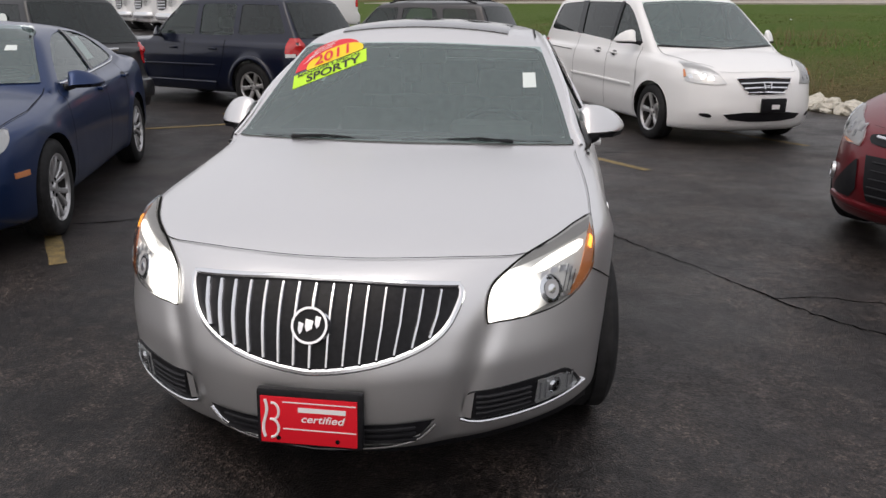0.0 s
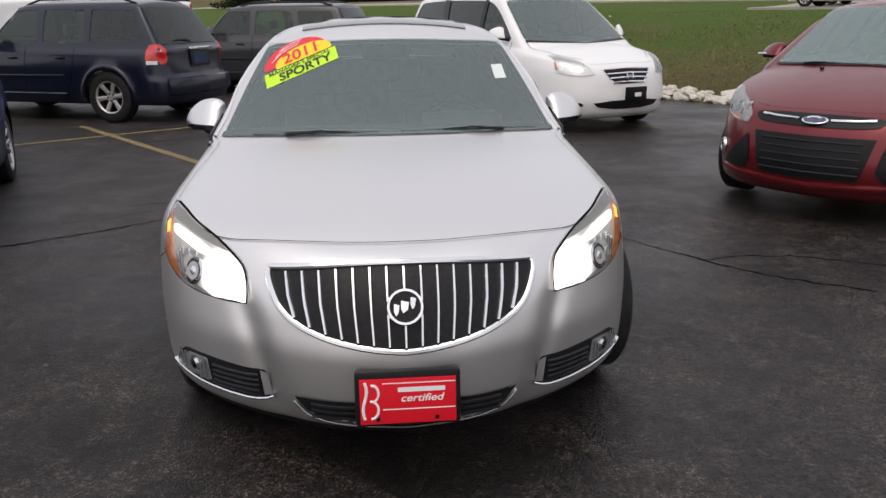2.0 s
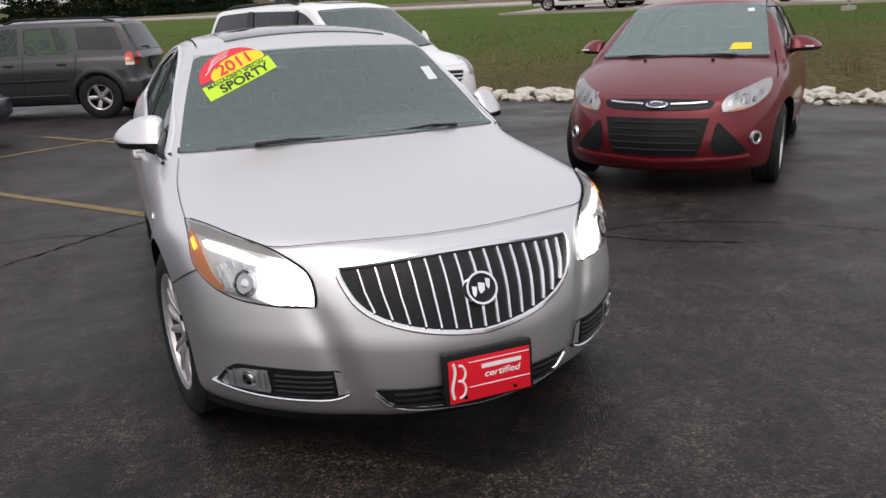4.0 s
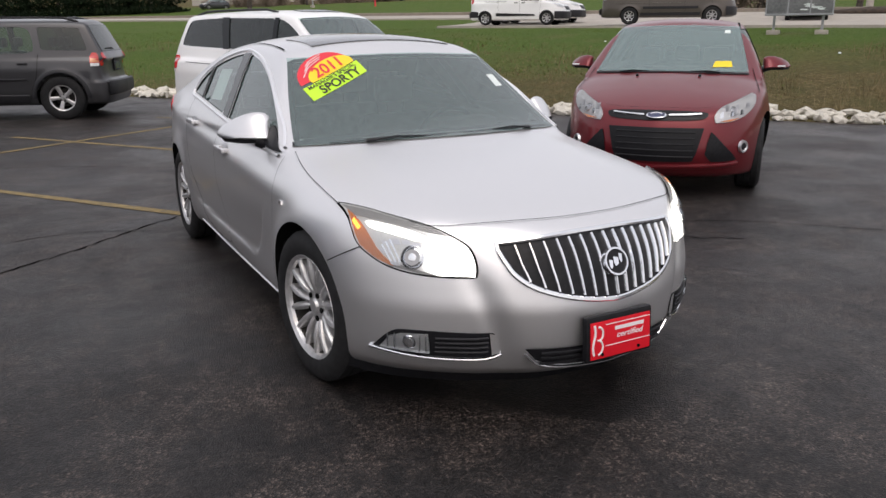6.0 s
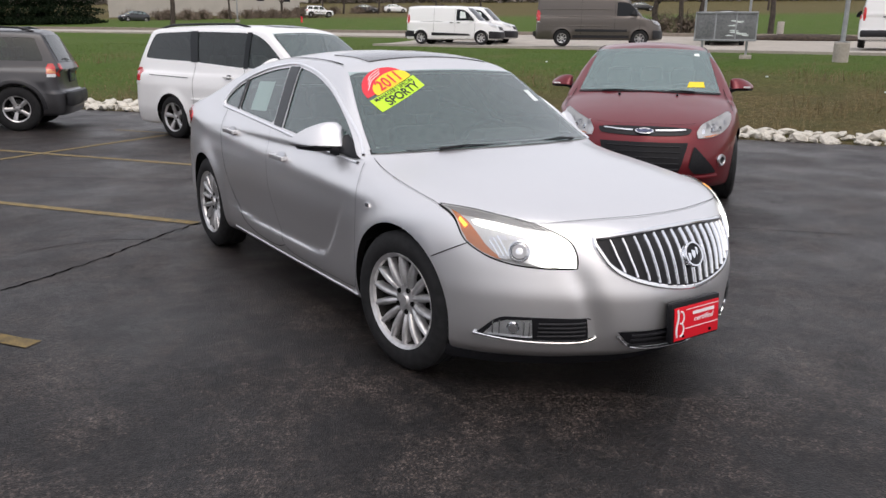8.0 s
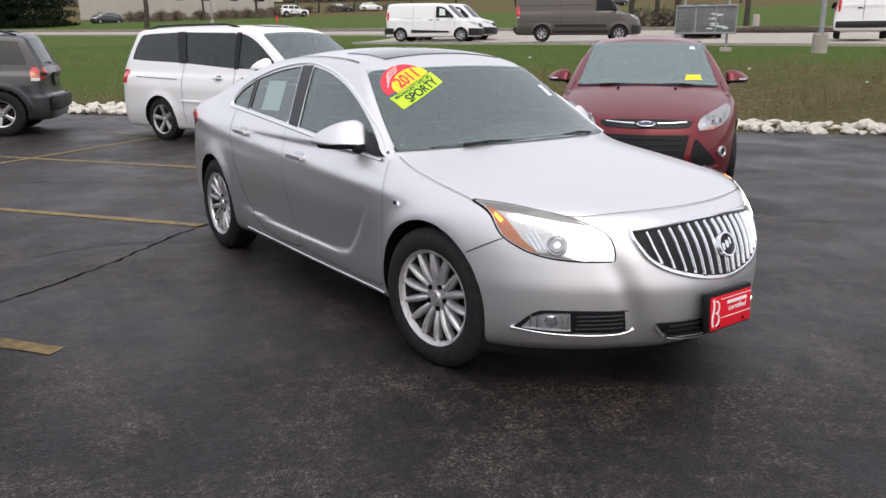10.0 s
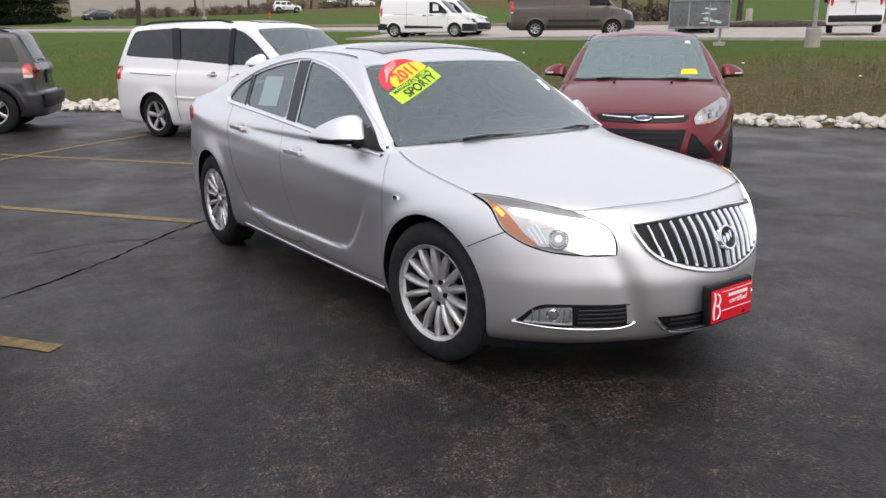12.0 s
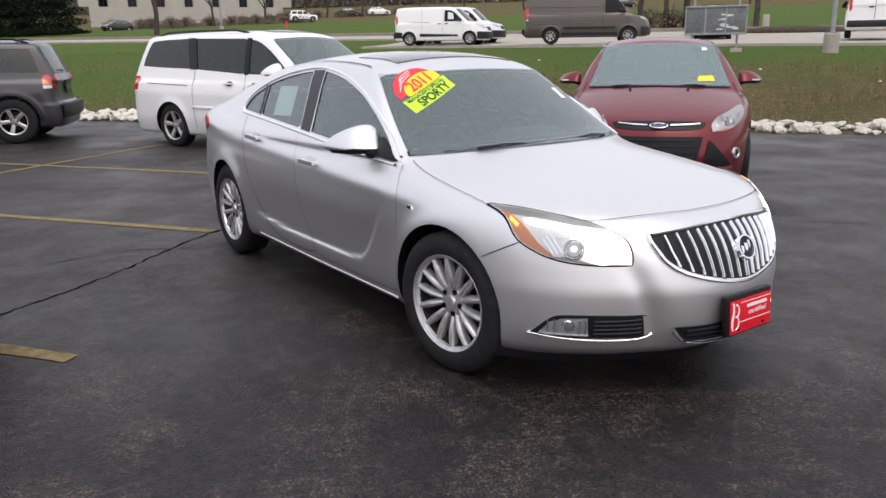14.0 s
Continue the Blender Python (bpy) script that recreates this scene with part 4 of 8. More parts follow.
    # grille
    gr = chaikin([(-0.405, 0.732), (-0.405, 0.732), (-0.2, 0.75), (0, 0.755), (0.2, 0.75), (0.405, 0.732), (0.405, 0.732), (0.41, 0.70), (0.36, 0.60), (0.2, 0.54), (0.0, 0.513), (-0.2, 0.54), (-0.36, 0.60), (-0.41, 0.70)], 2)
    grille = part("grille", patch(sh, gr, "front", 0.0015, 0, 0.06), BLACK, car, "black waterfall grille with chrome bars")
    part("grille_surround", ribbon(sh, gr, "front", 0.022, 0.0, 0.014, True, 0.02), CHROME, grille)
    inner = inset(gr, -0.012)
    for i in range(15):
        x = -0.36 + 0.72 * i / 14
        r = lerp_line(inner, x)
        if r and r[1] - r[0] > 0.02:
            hi, lo = r[1], lerp_line(inner, x * 0.9)[0]
            part("grille_bar", ribbon(sh, [(x * 0.97, hi), (x * 0.95, (lo + hi) / 2), (x * 0.9, lo + 0.002)], "front", 0.0125, 0.001, 0.014, False, 0.03), CHROME, grille)
    em = bmesh.new()
    disc_on(em, sh, "front", (0, 0.645), [(0.0, 0.012), (0.044, 0.012), (0.046, 0.02), (0.053, 0.02), (0.056, 0.0)], 36, 0.012)
    badge = part("badge", em, CHROME, grille, "round chrome badge with three shields")
    eb = bmesh.new()
    disc_on(eb, sh, "front", (0, 0.645), [(0.0, 0.0), (0.0445, 0.0)], 28, 0.0245)
    part("badge_field", eb, BLACK, badge)
    for i, (dx, dz) in enumerate(((-0.021, 0.008), (0.0, 0.0), (0.021, -0.008))):
        s = patch(sh, [(dx - 0.008, 0.645 - dz + 0.015), (dx + 0.008, 0.645 - dz + 0.011), (dx + 0.004, 0.645 - dz - 0.008), (dx - 0.003, 0.645 - dz - 0.016), (dx - 0.009, 0.645 - dz - 0.005)], "front", 0.029, 0.005)
        part("shield", s, CHROME, badge)
    # lower grille and lip
    lg = chaikin([(-0.345, 0.352), (-0.345, 0.352), (0.345, 0.352), (0.345, 0.352), (0.285, 0.28), (0, 0.262), (-0.285, 0.28)], 2)
    low = part("lower_grille", patch(sh, lg, "front", 0.0015, 0, 0.05), BLACK, car)
    for z in (0.29, 0.315, 0.335):
        part("grille_slat", ribbon(sh, [(-0.29, z), (0, z), (0.29, z)], "front", 0.008, 0.001, 0.008), CLADDING, low)
    part("chrome_lip", ribbon(sh, chaikin([(-0.345, 0.335), (-0.285, 0.268), (0, 0.249), (0.285, 0.268), (0.345, 0.335)], 3, False), "front", 0.012, 0.0, 0.008), CHROME, low)
    for o in both(chaikin([(0.79, 0.315), (0.79, 0.315), (0.745, 0.40), (0.70, 0.412), (0.455, 0.412), (0.43, 0.405), (0.42, 0.33), (0.45, 0.315), (0.6, 0.31)], 2)):
        sg = 1 if sum(a for a, b in o) > 0 else -1
        fr = part("fog_surround", patch(sh, o, "front", 0.001, 0.004), BLACK, car)
        m_ = lambda pts: [(sg * a, b) for a, b in pts]
        lamp = chaikin([(0.768, 0.326), (0.768, 0.326), (0.738, 0.392), (0.642, 0.40), (0.642, 0.40), (0.634, 0.325), (0.634, 0.325)], 1)
        fl = part("fog_lamp", patch(sh, m_(lamp), "front", 0.003, 0.004), REFLECTOR, fr, "clear fog lamp with silver reflector")
        bm = bmesh.new()
        disc_on(bm, sh, "front", (sg * 0.695, 0.36), [(0.0, 0.012), (0.02, 0.01), (0.027, 0.004), (0.03, 0.0)], 20, 0.003)
        part("fog_bulb", bm, CHROME, fl)
        for k in range(7):
            u = 0.645 + 0.017 * k
            if abs(u - 0.695) > 0.026:
                part("fog_rib", ribbon(sh, m_([(u, 0.332), (u + 0.002, 0.392 - 0.25 * max(0, u - 0.735))]), "front", 0.006, 0.003, 0.005), CHROME, fl)
        part("fog_lens", patch(sh, m_(lamp), "front", 0.012, 0.01), CLEAR, fl)
        for z in (0.332, 0.35, 0.368, 0.386):
            part("vent_slat", ribbon(sh, m_([(0.46, z + 0.006), (0.54, z + 0.003), (0.62, z)]), "front", 0.009, 0.001, 0.008), CLADDING, fr)
        part("chrome_strip", ribbon(sh, m_(chaikin([(0.792, 0.318), (0.7, 0.305), (0.58, 0.301), (0.45, 0.307), (0.41, 0.325)], 2, False)), "front", 0.013, 0.0, 0.01), CHROME, fr)
        part("vent_wall", patch(sh, m_([(0.455, 0.408), (0.425, 0.402), (0.418, 0.33), (0.445, 0.322)]), "front", 0.003, 0), SILVER, fr)
    dam = bmesh.new()
    rows = []
    for x in np.linspace(-0.82, 0.82, 33):
        y = float(sh.plan_f(np.array([abs(x)]))[0]) + 0.15
        rows.append([dam.verts.new((x, y + dy, z)) for dy, z in ((0.02, 0.235), (0.0, 0.2), (0.03, 0.155), (0.06, 0.155), (0.06, 0.235))])
    for a, b in zip(rows, rows[1:]):
        for k in range(4):
            dam.faces.new((a[k], b[k], b[k + 1], a[k + 1]))
    part("air_dam", dam, BLACK, car, "black plastic air dam")
    # headlamps
    hl = [(0.487, 0.618), (0.487, 0.618), (0.482, 0.66), (0.49, 0.715), (0.52, 0.742), (0.59, 0.783), (0.69, 0.808), (0.74, 0.82), (0.797, 0.822), (0.797, 0.822), (0.806, 0.715), (0.775, 0.672), (0.73, 0.64), (0.65, 0.622)]
    for o in both(chaikin(hl, 2)):
        sg = 1 if sum(a for a, b in o) > 0 else -1
        m_ = lambda pts: [(sg * a, b) for a, b in pts]
        h = part("headlamp", patch(sh, o, "front", 0.0012, 0.002, 0.03), LAMPBOWL, car, "lit headlamp with clear lens and amber edge")
        part("lamp_brow", patch(sh, m_([(0.54, 0.752), (0.59, 0.781), (0.69, 0.806), (0.74, 0.817), (0.793, 0.82), (0.785, 0.80), (0.72, 0.79), (0.64, 0.772)]), "front", 0.003, 0.004, 0.03), LAMPBEZEL, h)
        part("lamp_sill", patch(sh, m_([(0.60, 0.621), (0.65, 0.624), (0.73, 0.643), (0.772, 0.673), (0.764, 0.68), (0.722, 0.656), (0.65, 0.636)]), "front", 0.003, 0.004, 0.03), LAMPBEZEL, h)
        part("low_beam", patch(sh, m_([(0.553 + 0.047 * math.cos(a), 0.68 + 0.043 * math.sin(a)) for a in np.linspace(0, 2 * math.pi, 25)[:-1]]), "front", 0.006, 0.005, 0.03), LAMPON, h, "burning white low beam")
        part("running_light", patch(sh, m_(chaikin([(0.585, 0.738), (0.64, 0.764), (0.70, 0.781), (0.765, 0.79), (0.762, 0.765), (0.70, 0.752), (0.63, 0.73)], 1)), "front", 0.005, 0.004, 0.03), LAMPSOFT, h)
        bm = bmesh.new()
        disc_on(bm, sh, "front", (sg * 0.665, 0.68), [(0.0, 0.012), (0.02, 0.01), (0.036, 0.003), (0.04, 0.008), (0.046, 0.006), (0.046, -0.01)], 28, 0.003)
        part("projector", bm, CHROME, h)
        part("amber_marker", patch(sh, m_(chaikin([(0.795, 0.818), (0.778, 0.79), (0.766, 0.74), (0.752, 0.69), (0.715, 0.643), (0.74, 0.650), (0.775, 0.675), (0.803, 0.718)], 1)), "front", 0.005, 0.004, 0.03), AMBER, h, "amber side marker")
        part("amber_glow", patch(sh, m_([(0.787, 0.79), (0.781, 0.765), (0.79, 0.755), (0.796, 0.78)]), "front", 0.008, 0.004, 0.03), AMBERON, h)
        for i, (u, v) in enumerate(((0.645, 0.722), (0.672, 0.728), (0.70, 0.728), (0.728, 0.722), (0.735, 0.695), (0.715, 0.655))):
            part("reflector_facet", patch(sh, m_([(u - 0.011, v - 0.008), (u + 0.011, v - 0.009 + 0.004 * (i % 2)), (u + 0.013, v + 0.007), (u - 0.009, v + 0.009)]), "front", 0.002 + 0.002 * (i % 3), 0.004, 0.05), SATIN, h)
        bm = bmesh.new()
        disc_on(bm, sh, "front", (sg * 0.665, 0.68), [(0.0, 0.0), (0.03, 0.0)], 22, 0.0135)
        part("projector_glass", bm, LAMPGREY, h)
        for i in range(3):
            part("reflector_rib", ribbon(sh, m_([(0.715 + 0.012 * i, 0.735 - 0.01 * i), (0.70 + 0.012 * i, 0.66)]), "front", 0.006, 0.003, 0.006), CHROME, h)
        lens = part("lens", patch(sh, o, "front", 0.010, 0.009, 0.03), CLEAR, h)
        lens.visible_shadow = False
        part("lamp_gap", ribbon(sh, inset(list(o), 0.003), "front", 0.009, 0.001, 0, True, 0.015), SEAM, h)
    # dealer plate in its holder
    m = pose(0, -0.022, 0.383, rx=-4)
    bm = bmesh.new()
    box(bm, 0, 0.01, 0, 0.315, 0.03, 0.175, m, bevel=0.012)
    holder = part("plate_holder", bm, BLACK, car)
    bm = bmesh.new()
    box(bm, 0, -0.008, -0.005, 0.285, 0.006, 0.142, m, bevel=0.002)
    plate = part("dealer_plate", bm, PLATERED, holder, "glossy red dealer plate with white print")
    for z, h, x0, x1 in ((0.052, 0.003, -0.075, 0.14), (-0.03, 0.003, -0.075, 0.14), (0.031, 0.02, -0.03, 0.11)):
        if h < 0.01:
            bm = bmesh.new()
            box(bm, (x0 + x1) / 2, -0.0118, z, x1 - x0, 0.0012, h, m)
            part("print_line", bm, PLATEWHITE, plate)
        else:
            bm = bmesh.new()
            box(bm, (x0 + x1) / 2, -0.0118, z, x1 - x0, 0.0012, h * 0.72, m)
            part("print_bar", bm, PLATEWHITE, plate)
    flat_words("certified", m @ pose(0.04, -0.0121, -0.006, rx=90), 0.128, 0.022, PLATEWHITE, plate)
    bm = bmesh.new()
    arc = [(-0.128 + 0.006 * math.sin(a * 3), -0.0118, 0.0 + 0.058 * a) for a in np.linspace(-1, 1, 9)]
    tube(bm, [m @ Vector(p) for p in arc], 0.005, 6)
    arc = [(-0.105 + 0.018 * math.cos(a), -0.0118, 0.022 + 0.026 * math.sin(a)) for a in np.linspace(-1.6, 1.8, 9)]
    tube(bm, [m @ Vector(p) for p in arc], 0.004, 6)
    arc = [(-0.11 + 0.022 * math.cos(a), -0.0118, -0.03 + 0.028 * math.sin(a)) for a in np.linspace(-1.6, 1.7, 9)]
    tube(bm, [m @ Vector(p) for p in arc], 0.004, 6)
    part("print_mark", bm, PLATEWHITE, plate)
    for x in (-0.09, 0.085):
        bm = bmesh.new()
        lathe(bm, [(0, 0.004), (0.006, 0.003), (0.007, -0.002)], 10, m @ pose(x, -0.0115, -0.06, rz=-90))
        part("screw", bm, SEAM, plate)
    # price stickers on the glass
    A = 21.5
    c, s = math.cos(radians(A)), math.sin(radians(A))
    put = lambda u, v: (-0.405 + u * c - v * s, 1.228 + u * s + v * c)
    stk = part("windshield_sticker", patch(sh, [put(-0.182, -0.027), put(0.178, -0.027), put(0.178, 0.03), put(-0.182, 0.03)], "front", 0.005, 0, 0.05), STK_GRN, car, "bright yellow-green and red sales sticker")
    words(sh, "SPORTY", "front", put(0.015, -0.008), A, 0.031, STK_INK, stk, 0.008, 0.02, 0.26)
    words(sh, "MANAGER'S SPECIAL", "front", put(-0.005, 0.0195), A, 0.014, STK_INK, stk, 0.008, 0.01, 0.31)
    ell = [put(0.022 + 0.142 * math.cos(a), 0.044 + 0.048 * math.sin(a)) for a in np.linspace(-0.25, math.pi + 0.25, 24)]
    part("yellow_oval", patch(sh, ell, "front", 0.0058, 0, 0.05), STK_YEL, stk)
    red = [put(-0.012 + 0.165 * math.cos(a), 0.042 + 0.084 * math.sin(a)) for a in np.linspace(0.0, math.pi, 24)]
    part("red_arch", patch(sh, red, "front", 0.0045, 0, 0.05), STK_RED, stk)
    words(sh, "2011", "front", put(0.015, 0.058), A, 0.042, STK_RED, stk, 0.009, 0.015, 0.17)
    for i in range(3):
        part("print_bar", ribbon(sh, [put(-0.135 + 0.025 * i, 0.066 + 0.017 * i), put(-0.07 + 0.012 * i, 0.094 + 0.010 * i), put(0.01 + 0.012 * i, 0.101 + 0.008 * i)], "front", 0.0045, 0.008), PLATEWHITE, stk)
    part("inspection_tag", patch(sh, [(0.515, 1.165), (0.575, 1.165), (0.565, 1.225), (0.508, 1.225)], "front", 0.005, 0, 0.04), PAPER, car)
    part("window_paper", patch(sh, [(2.81, 1.076), (3.083, 1.067), (3.17, 1.249), (2.894, 1.257)], "right", -0.014, 0, 0.05), PAPER, car, "white price paper inside rear window")
    return car


build_sedan()

# ---- the other cars ----
HATCH = Shape(
    L=4.4, half=0.91, clear=0.165,
    top=[(-0.2, 0.5), (0.0, 0.66), (0.2, 0.76), (0.6, 0.90), (1.0, 0.99), (1.4, 1.03), (3.6, 1.05), (4.4, 1.0)],
    crown=0.10, plan_f=[(0, 0), (0.3, 0.045), (0.5, 0.125), (0.7, 0.315), (0.82, 0.54), (0.91, 0.93), (1, 1.5)],
    prof_f=[(0.0, 0.3), (0.15, 0.1), (0.25, 0.03), (0.4, 0.0), (0.55, 0.02), (0.7, 0.07), (0.85, 0.2), (1, 0.4)],
    plan_r=[(0, 0), (0.5, 0.06), (0.75, 0.2), (0.9, 0.6), (1, 1.2)], prof_r=[(0, 0.3), (0.3, 0.02), (0.5, 0), (0.8, 0.05), (1.1, 0.15)],
    width=[(0, 0.88), (0.8, 0.91), (3.4, 0.91), (4.4, 0.83)], side=[(0, 0.1), (0.2, 0.05), (0.4, 0.01), (0.62, 0), (0.85, 0.03), (1.0, 0.07)],
    belt=0.99, roof=[(1.4, 1.38), (1.9, 1.47), (2.4, 1.505), (3.0, 1.49), (3.6, 1.43), (4.2, 1.27)], ws=(1.02, 1.0, 1.85, 1.43, 0.3), bl=(4.15, 1.03, 3.5, 1.44, 0.2), wheels=(0.88, 3.53, 0.325), gh=(0.83, 0.63, 1.41), lift=0.005)
VAN = Shape(
    L=5.1, half=0.98, clear=0.18,
    top=[(-0.2, 0.6), (0.0, 0.78), (0.15, 0.86), (0.5, 0.97), (0.9, 1.06), (1.3, 1.1), (4.6, 1.12), (5.1, 1.08)],
    crown=0.10, plan_f=[(0, 0), (0.35, 0.04), (0.6, 0.13), (0.8, 0.32), (0.9, 0.55), (0.98, 0.95), (1.1, 1.6)],
    prof_f=[(0, 0.3), (0.18, 0.1), (0.28, 0.03), (0.42, 0), (0.58, 0.02), (0.75, 0.06), (0.9, 0.18), (1.1, 0.4)],
    plan_r=[(0, 0), (0.5, 0.02), (0.8, 0.06), (0.93, 0.16), (1.0, 0.5)], prof_r=[(0, 0.15), (0.3, 0.02), (0.5, 0), (0.7, 0.01), (1.1, 0.05)],
    width=[(0, 0.95), (0.8, 0.98), (4.2, 0.98), (5.1, 0.95)], side=[(0, 0.1), (0.25, 0.04), (0.5, 0), (0.8, 0.0), (1.0, 0.03), (1.2, 0.06)],
    belt=1.08, roof=[(1.2, 1.56), (1.8, 1.70), (2.4, 1.765), (3.5, 1.775), (4.5, 1.76), (5.0, 1.72)], ws=(0.98, 1.07, 1.85, 1.66, 0.25), bl=(5.06, 1.08, 4.78, 1.73, 0.06), wheels=(0.98, 3.98, 0.335), gh=(0.90, 0.735, 1.68), lift=0.005)
ESC = Shape(
    L=4.42, half=0.89, clear=0.24,
    top=[(-0.2, 0.85), (0.0, 0.95), (0.2, 1.0), (0.7, 1.04), (1.2, 1.07), (3.9, 1.08), (4.42, 1.05)],
    crown=0.06, plan_f=[(0, 0), (0.4, 0.03), (0.65, 0.1), (0.8, 0.22), (0.89, 0.5), (1, 1)],
    prof_f=[(0, 0.3), (0.25, 0.08), (0.4, 0), (0.6, 0), (0.8, 0.05), (1, 0.12)],
    plan_r=[(0, 0), (0.5, 0.02), (0.75, 0.07), (0.86, 0.2), (0.95, 0.6)], prof_r=[(0, 0.2), (0.3, 0.02), (0.45, 0), (0.62, 0.0), (0.68, 0.09), (1.1, 0.13)],
    width=[(0, 0.86), (0.8, 0.89), (3.7, 0.89), (4.42, 0.86)], side=[(0, 0.1), (0.3, 0.03), (0.5, 0), (0.8, 0), (1.0, 0.03), (1.2, 0.06)],
    belt=1.07, roof=[(1.2, 1.58), (1.8, 1.67), (2.4, 1.70), (3.4, 1.70), (4.1, 1.67), (4.4, 1.6)], ws=(1.15, 1.07, 1.75, 1.62, 0.15), bl=(4.33, 1.05, 4.03, 1.66, 0.06), wheels=(0.85, 3.58, 0.372), gh=(0.82, 0.66, 1.62), flare=0.03, lift=0.005)
RAIN = Shape(
    L=4.9, half=0.94, clear=0.25,
    top=[(-0.2, 0.9), (0.0, 1.0), (0.2, 1.06), (0.8, 1.1), (1.4, 1.13), (4.3, 1.12), (4.9, 1.08)],
    crown=0.07, plan_f=[(0, 0), (0.4, 0.04), (0.65, 0.13), (0.82, 0.3), (0.94, 0.65), (1.05, 1.2)],
    prof_f=[(0, 0.3), (0.25, 0.08), (0.4, 0), (0.6, 0), (0.85, 0.05), (1.1, 0.15)],
    plan_r=[(0, 0), (0.5, 0.03), (0.75, 0.1), (0.88, 0.25), (1, 0.7)], prof_r=[(0, 0.2), (0.3, 0.03), (0.45, 0), (0.62, 0.01), (0.7, 0.06), (1.1, 0.1)],
    width=[(0, 0.9), (0.8, 0.94), (4.0, 0.94), (4.9, 0.9)], side=[(0, 0.1), (0.3, 0.03), (0.5, 0), (0.8, 0), (1.0, 0.03), (1.2, 0.06)],
    belt=1.12, roof=[(1.4, 1.66), (2.0, 1.75), (2.6, 1.79), (3.8, 1.79), (4.5, 1.74), (4.9, 1.66)], ws=(1.38, 1.12, 2.05, 1.70, 0.2), bl=(4.75, 1.08, 4.32, 1.74, 0.1), wheels=(0.95, 3.82, 0.38), gh=(0.86, 0.68, 1.70), flare=0.03, lift=0.005)
FUS = Shape(
    L=4.83, half=0.917, clear=0.18,
    top=[(-0.2, 0.6), (0.0, 0.7), (0.2, 0.77), (0.7, 0.89), (1.2, 0.96), (1.6, 0.99), (3.6, 1.03), (4.2, 1.07), (4.7, 1.06), (4.83, 1.03)],
    crown=0.10, plan_f=[(0, 0), (0.35, 0.04), (0.6, 0.14), (0.78, 0.34), (0.87, 0.6), (0.92, 0.9), (1, 1.4)],
    prof_f=[(0, 0.3), (0.2, 0.08), (0.3, 0.02), (0.45, 0), (0.6, 0.03), (0.75, 0.09), (0.9, 0.2)],
    plan_r=[(0, 0), (0.4, 0.04), (0.7, 0.16), (0.85, 0.36), (0.93, 0.8)], prof_r=[(0, 0.3), (0.2, 0.1), (0.4, 0), (0.6, 0), (0.8, 0.03), (1.1, 0.08)],
    width=[(0, 0.89), (0.8, 0.917), (3.8, 0.917), (4.83, 0.85)], side=[(0, 0.1), (0.2, 0.05), (0.4, 0.01), (0.62, 0), (0.85, 0.025), (1.0, 0.07)],
    belt=0.95, roof=[(1.5, 1.29), (2.0, 1.37), (2.5, 1.40), (3.0, 1.385), (3.5, 1.315), (4.1, 1.16)], ws=(1.28, 0.98, 2.02, 1.39, 0.3), bl=(4.2, 1.04, 3.3, 1.39, 0.2), wheels=(0.95, 3.68, 0.33), gh=(0.81, 0.56, 1.37), lift=0.005)


def simple_wins(sh, y0, y1, z0, z1, cuts, lean0=0.45, lean1=0.3):
    """A row of side windows between y0 and y1, with posts at the cuts."""
    out = []
    edges = [y0] + [c for c in cuts for _ in (0, 1)] + [y1]
    for i in range(0, len(edges), 2):
        a, b = edges[i] + (0.03 if i else 0), edges[i + 1] - (0.03 if i + 2 < len(edges) else 0)
        la = lean0 if i == 0 else 0.02
        lb = lean1 if i + 2 >= len(edges) else -0.02
        out.append(chaikin([(a, z0), (a, z0), (a + la, z1), (a + la, z1), (b - lb, z1), (b - lb, z1), (b, z0 + 0.01), (b, z0 + 0.01)], 2))
    return out


def win_front(sh, w0, w1, z0, z1):
    return chaikin([(-w0, z0), (-w0, z0), (w0, z0), (w0, z0), (w1, z1), (w1, z1), (0, z1 + 0.015), (-w1, z1), (-w1, z1)], 2)




TRANSIT = Shape(
    L=5.5, half=1.02, clear=0.28,
    top=[(-0.2, 0.8), (0.0, 0.95), (0.2, 1.05), (0.6, 1.18), (1.0, 1.27), (1.4, 1.3), (5.5, 1.3)],
    crown=0.06, plan_f=[(0, 0), (0.4, 0.05), (0.7, 0.16), (0.9, 0.35), (1.02, 0.7), (1.1, 1.1)],
    prof_f=[(0, 0.2), (0.3, 0.05), (0.5, 0), (0.75, 0.02), (1.0, 0.1), (1.3, 0.3)], plan_r=[(0, 0), (0.8, 0.02), (0.95, 0.06), (1.05, 0.3)], prof_r=[(0, 0.1), (0.4, 0), (0.6, 0.0), (0.7, 0.05), (2, 0.06)],
    width=[(0, 0.98), (0.9, 1.02), (5.0, 1.02), (5.5, 1.0)], side=[(0, 0.06), (0.4, 0.02), (0.7, 0), (1.0, 0.0), (1.4, 0.03)],
    belt=1.28, roof=[(0.9, 1.75), (1.5, 1.98), (2.2, 2.07), (4.5, 2.08), (5.4, 2.06)], ws=(0.85, 1.25, 1.5, 1.98, 0.15), bl=(5.44, 1.28, 5.38, 2.0, 0.02), wheels=(1.0, 4.3, 0.35), gh=(0.98, 0.90, 1.98), flare=0.02, lift=0.01)
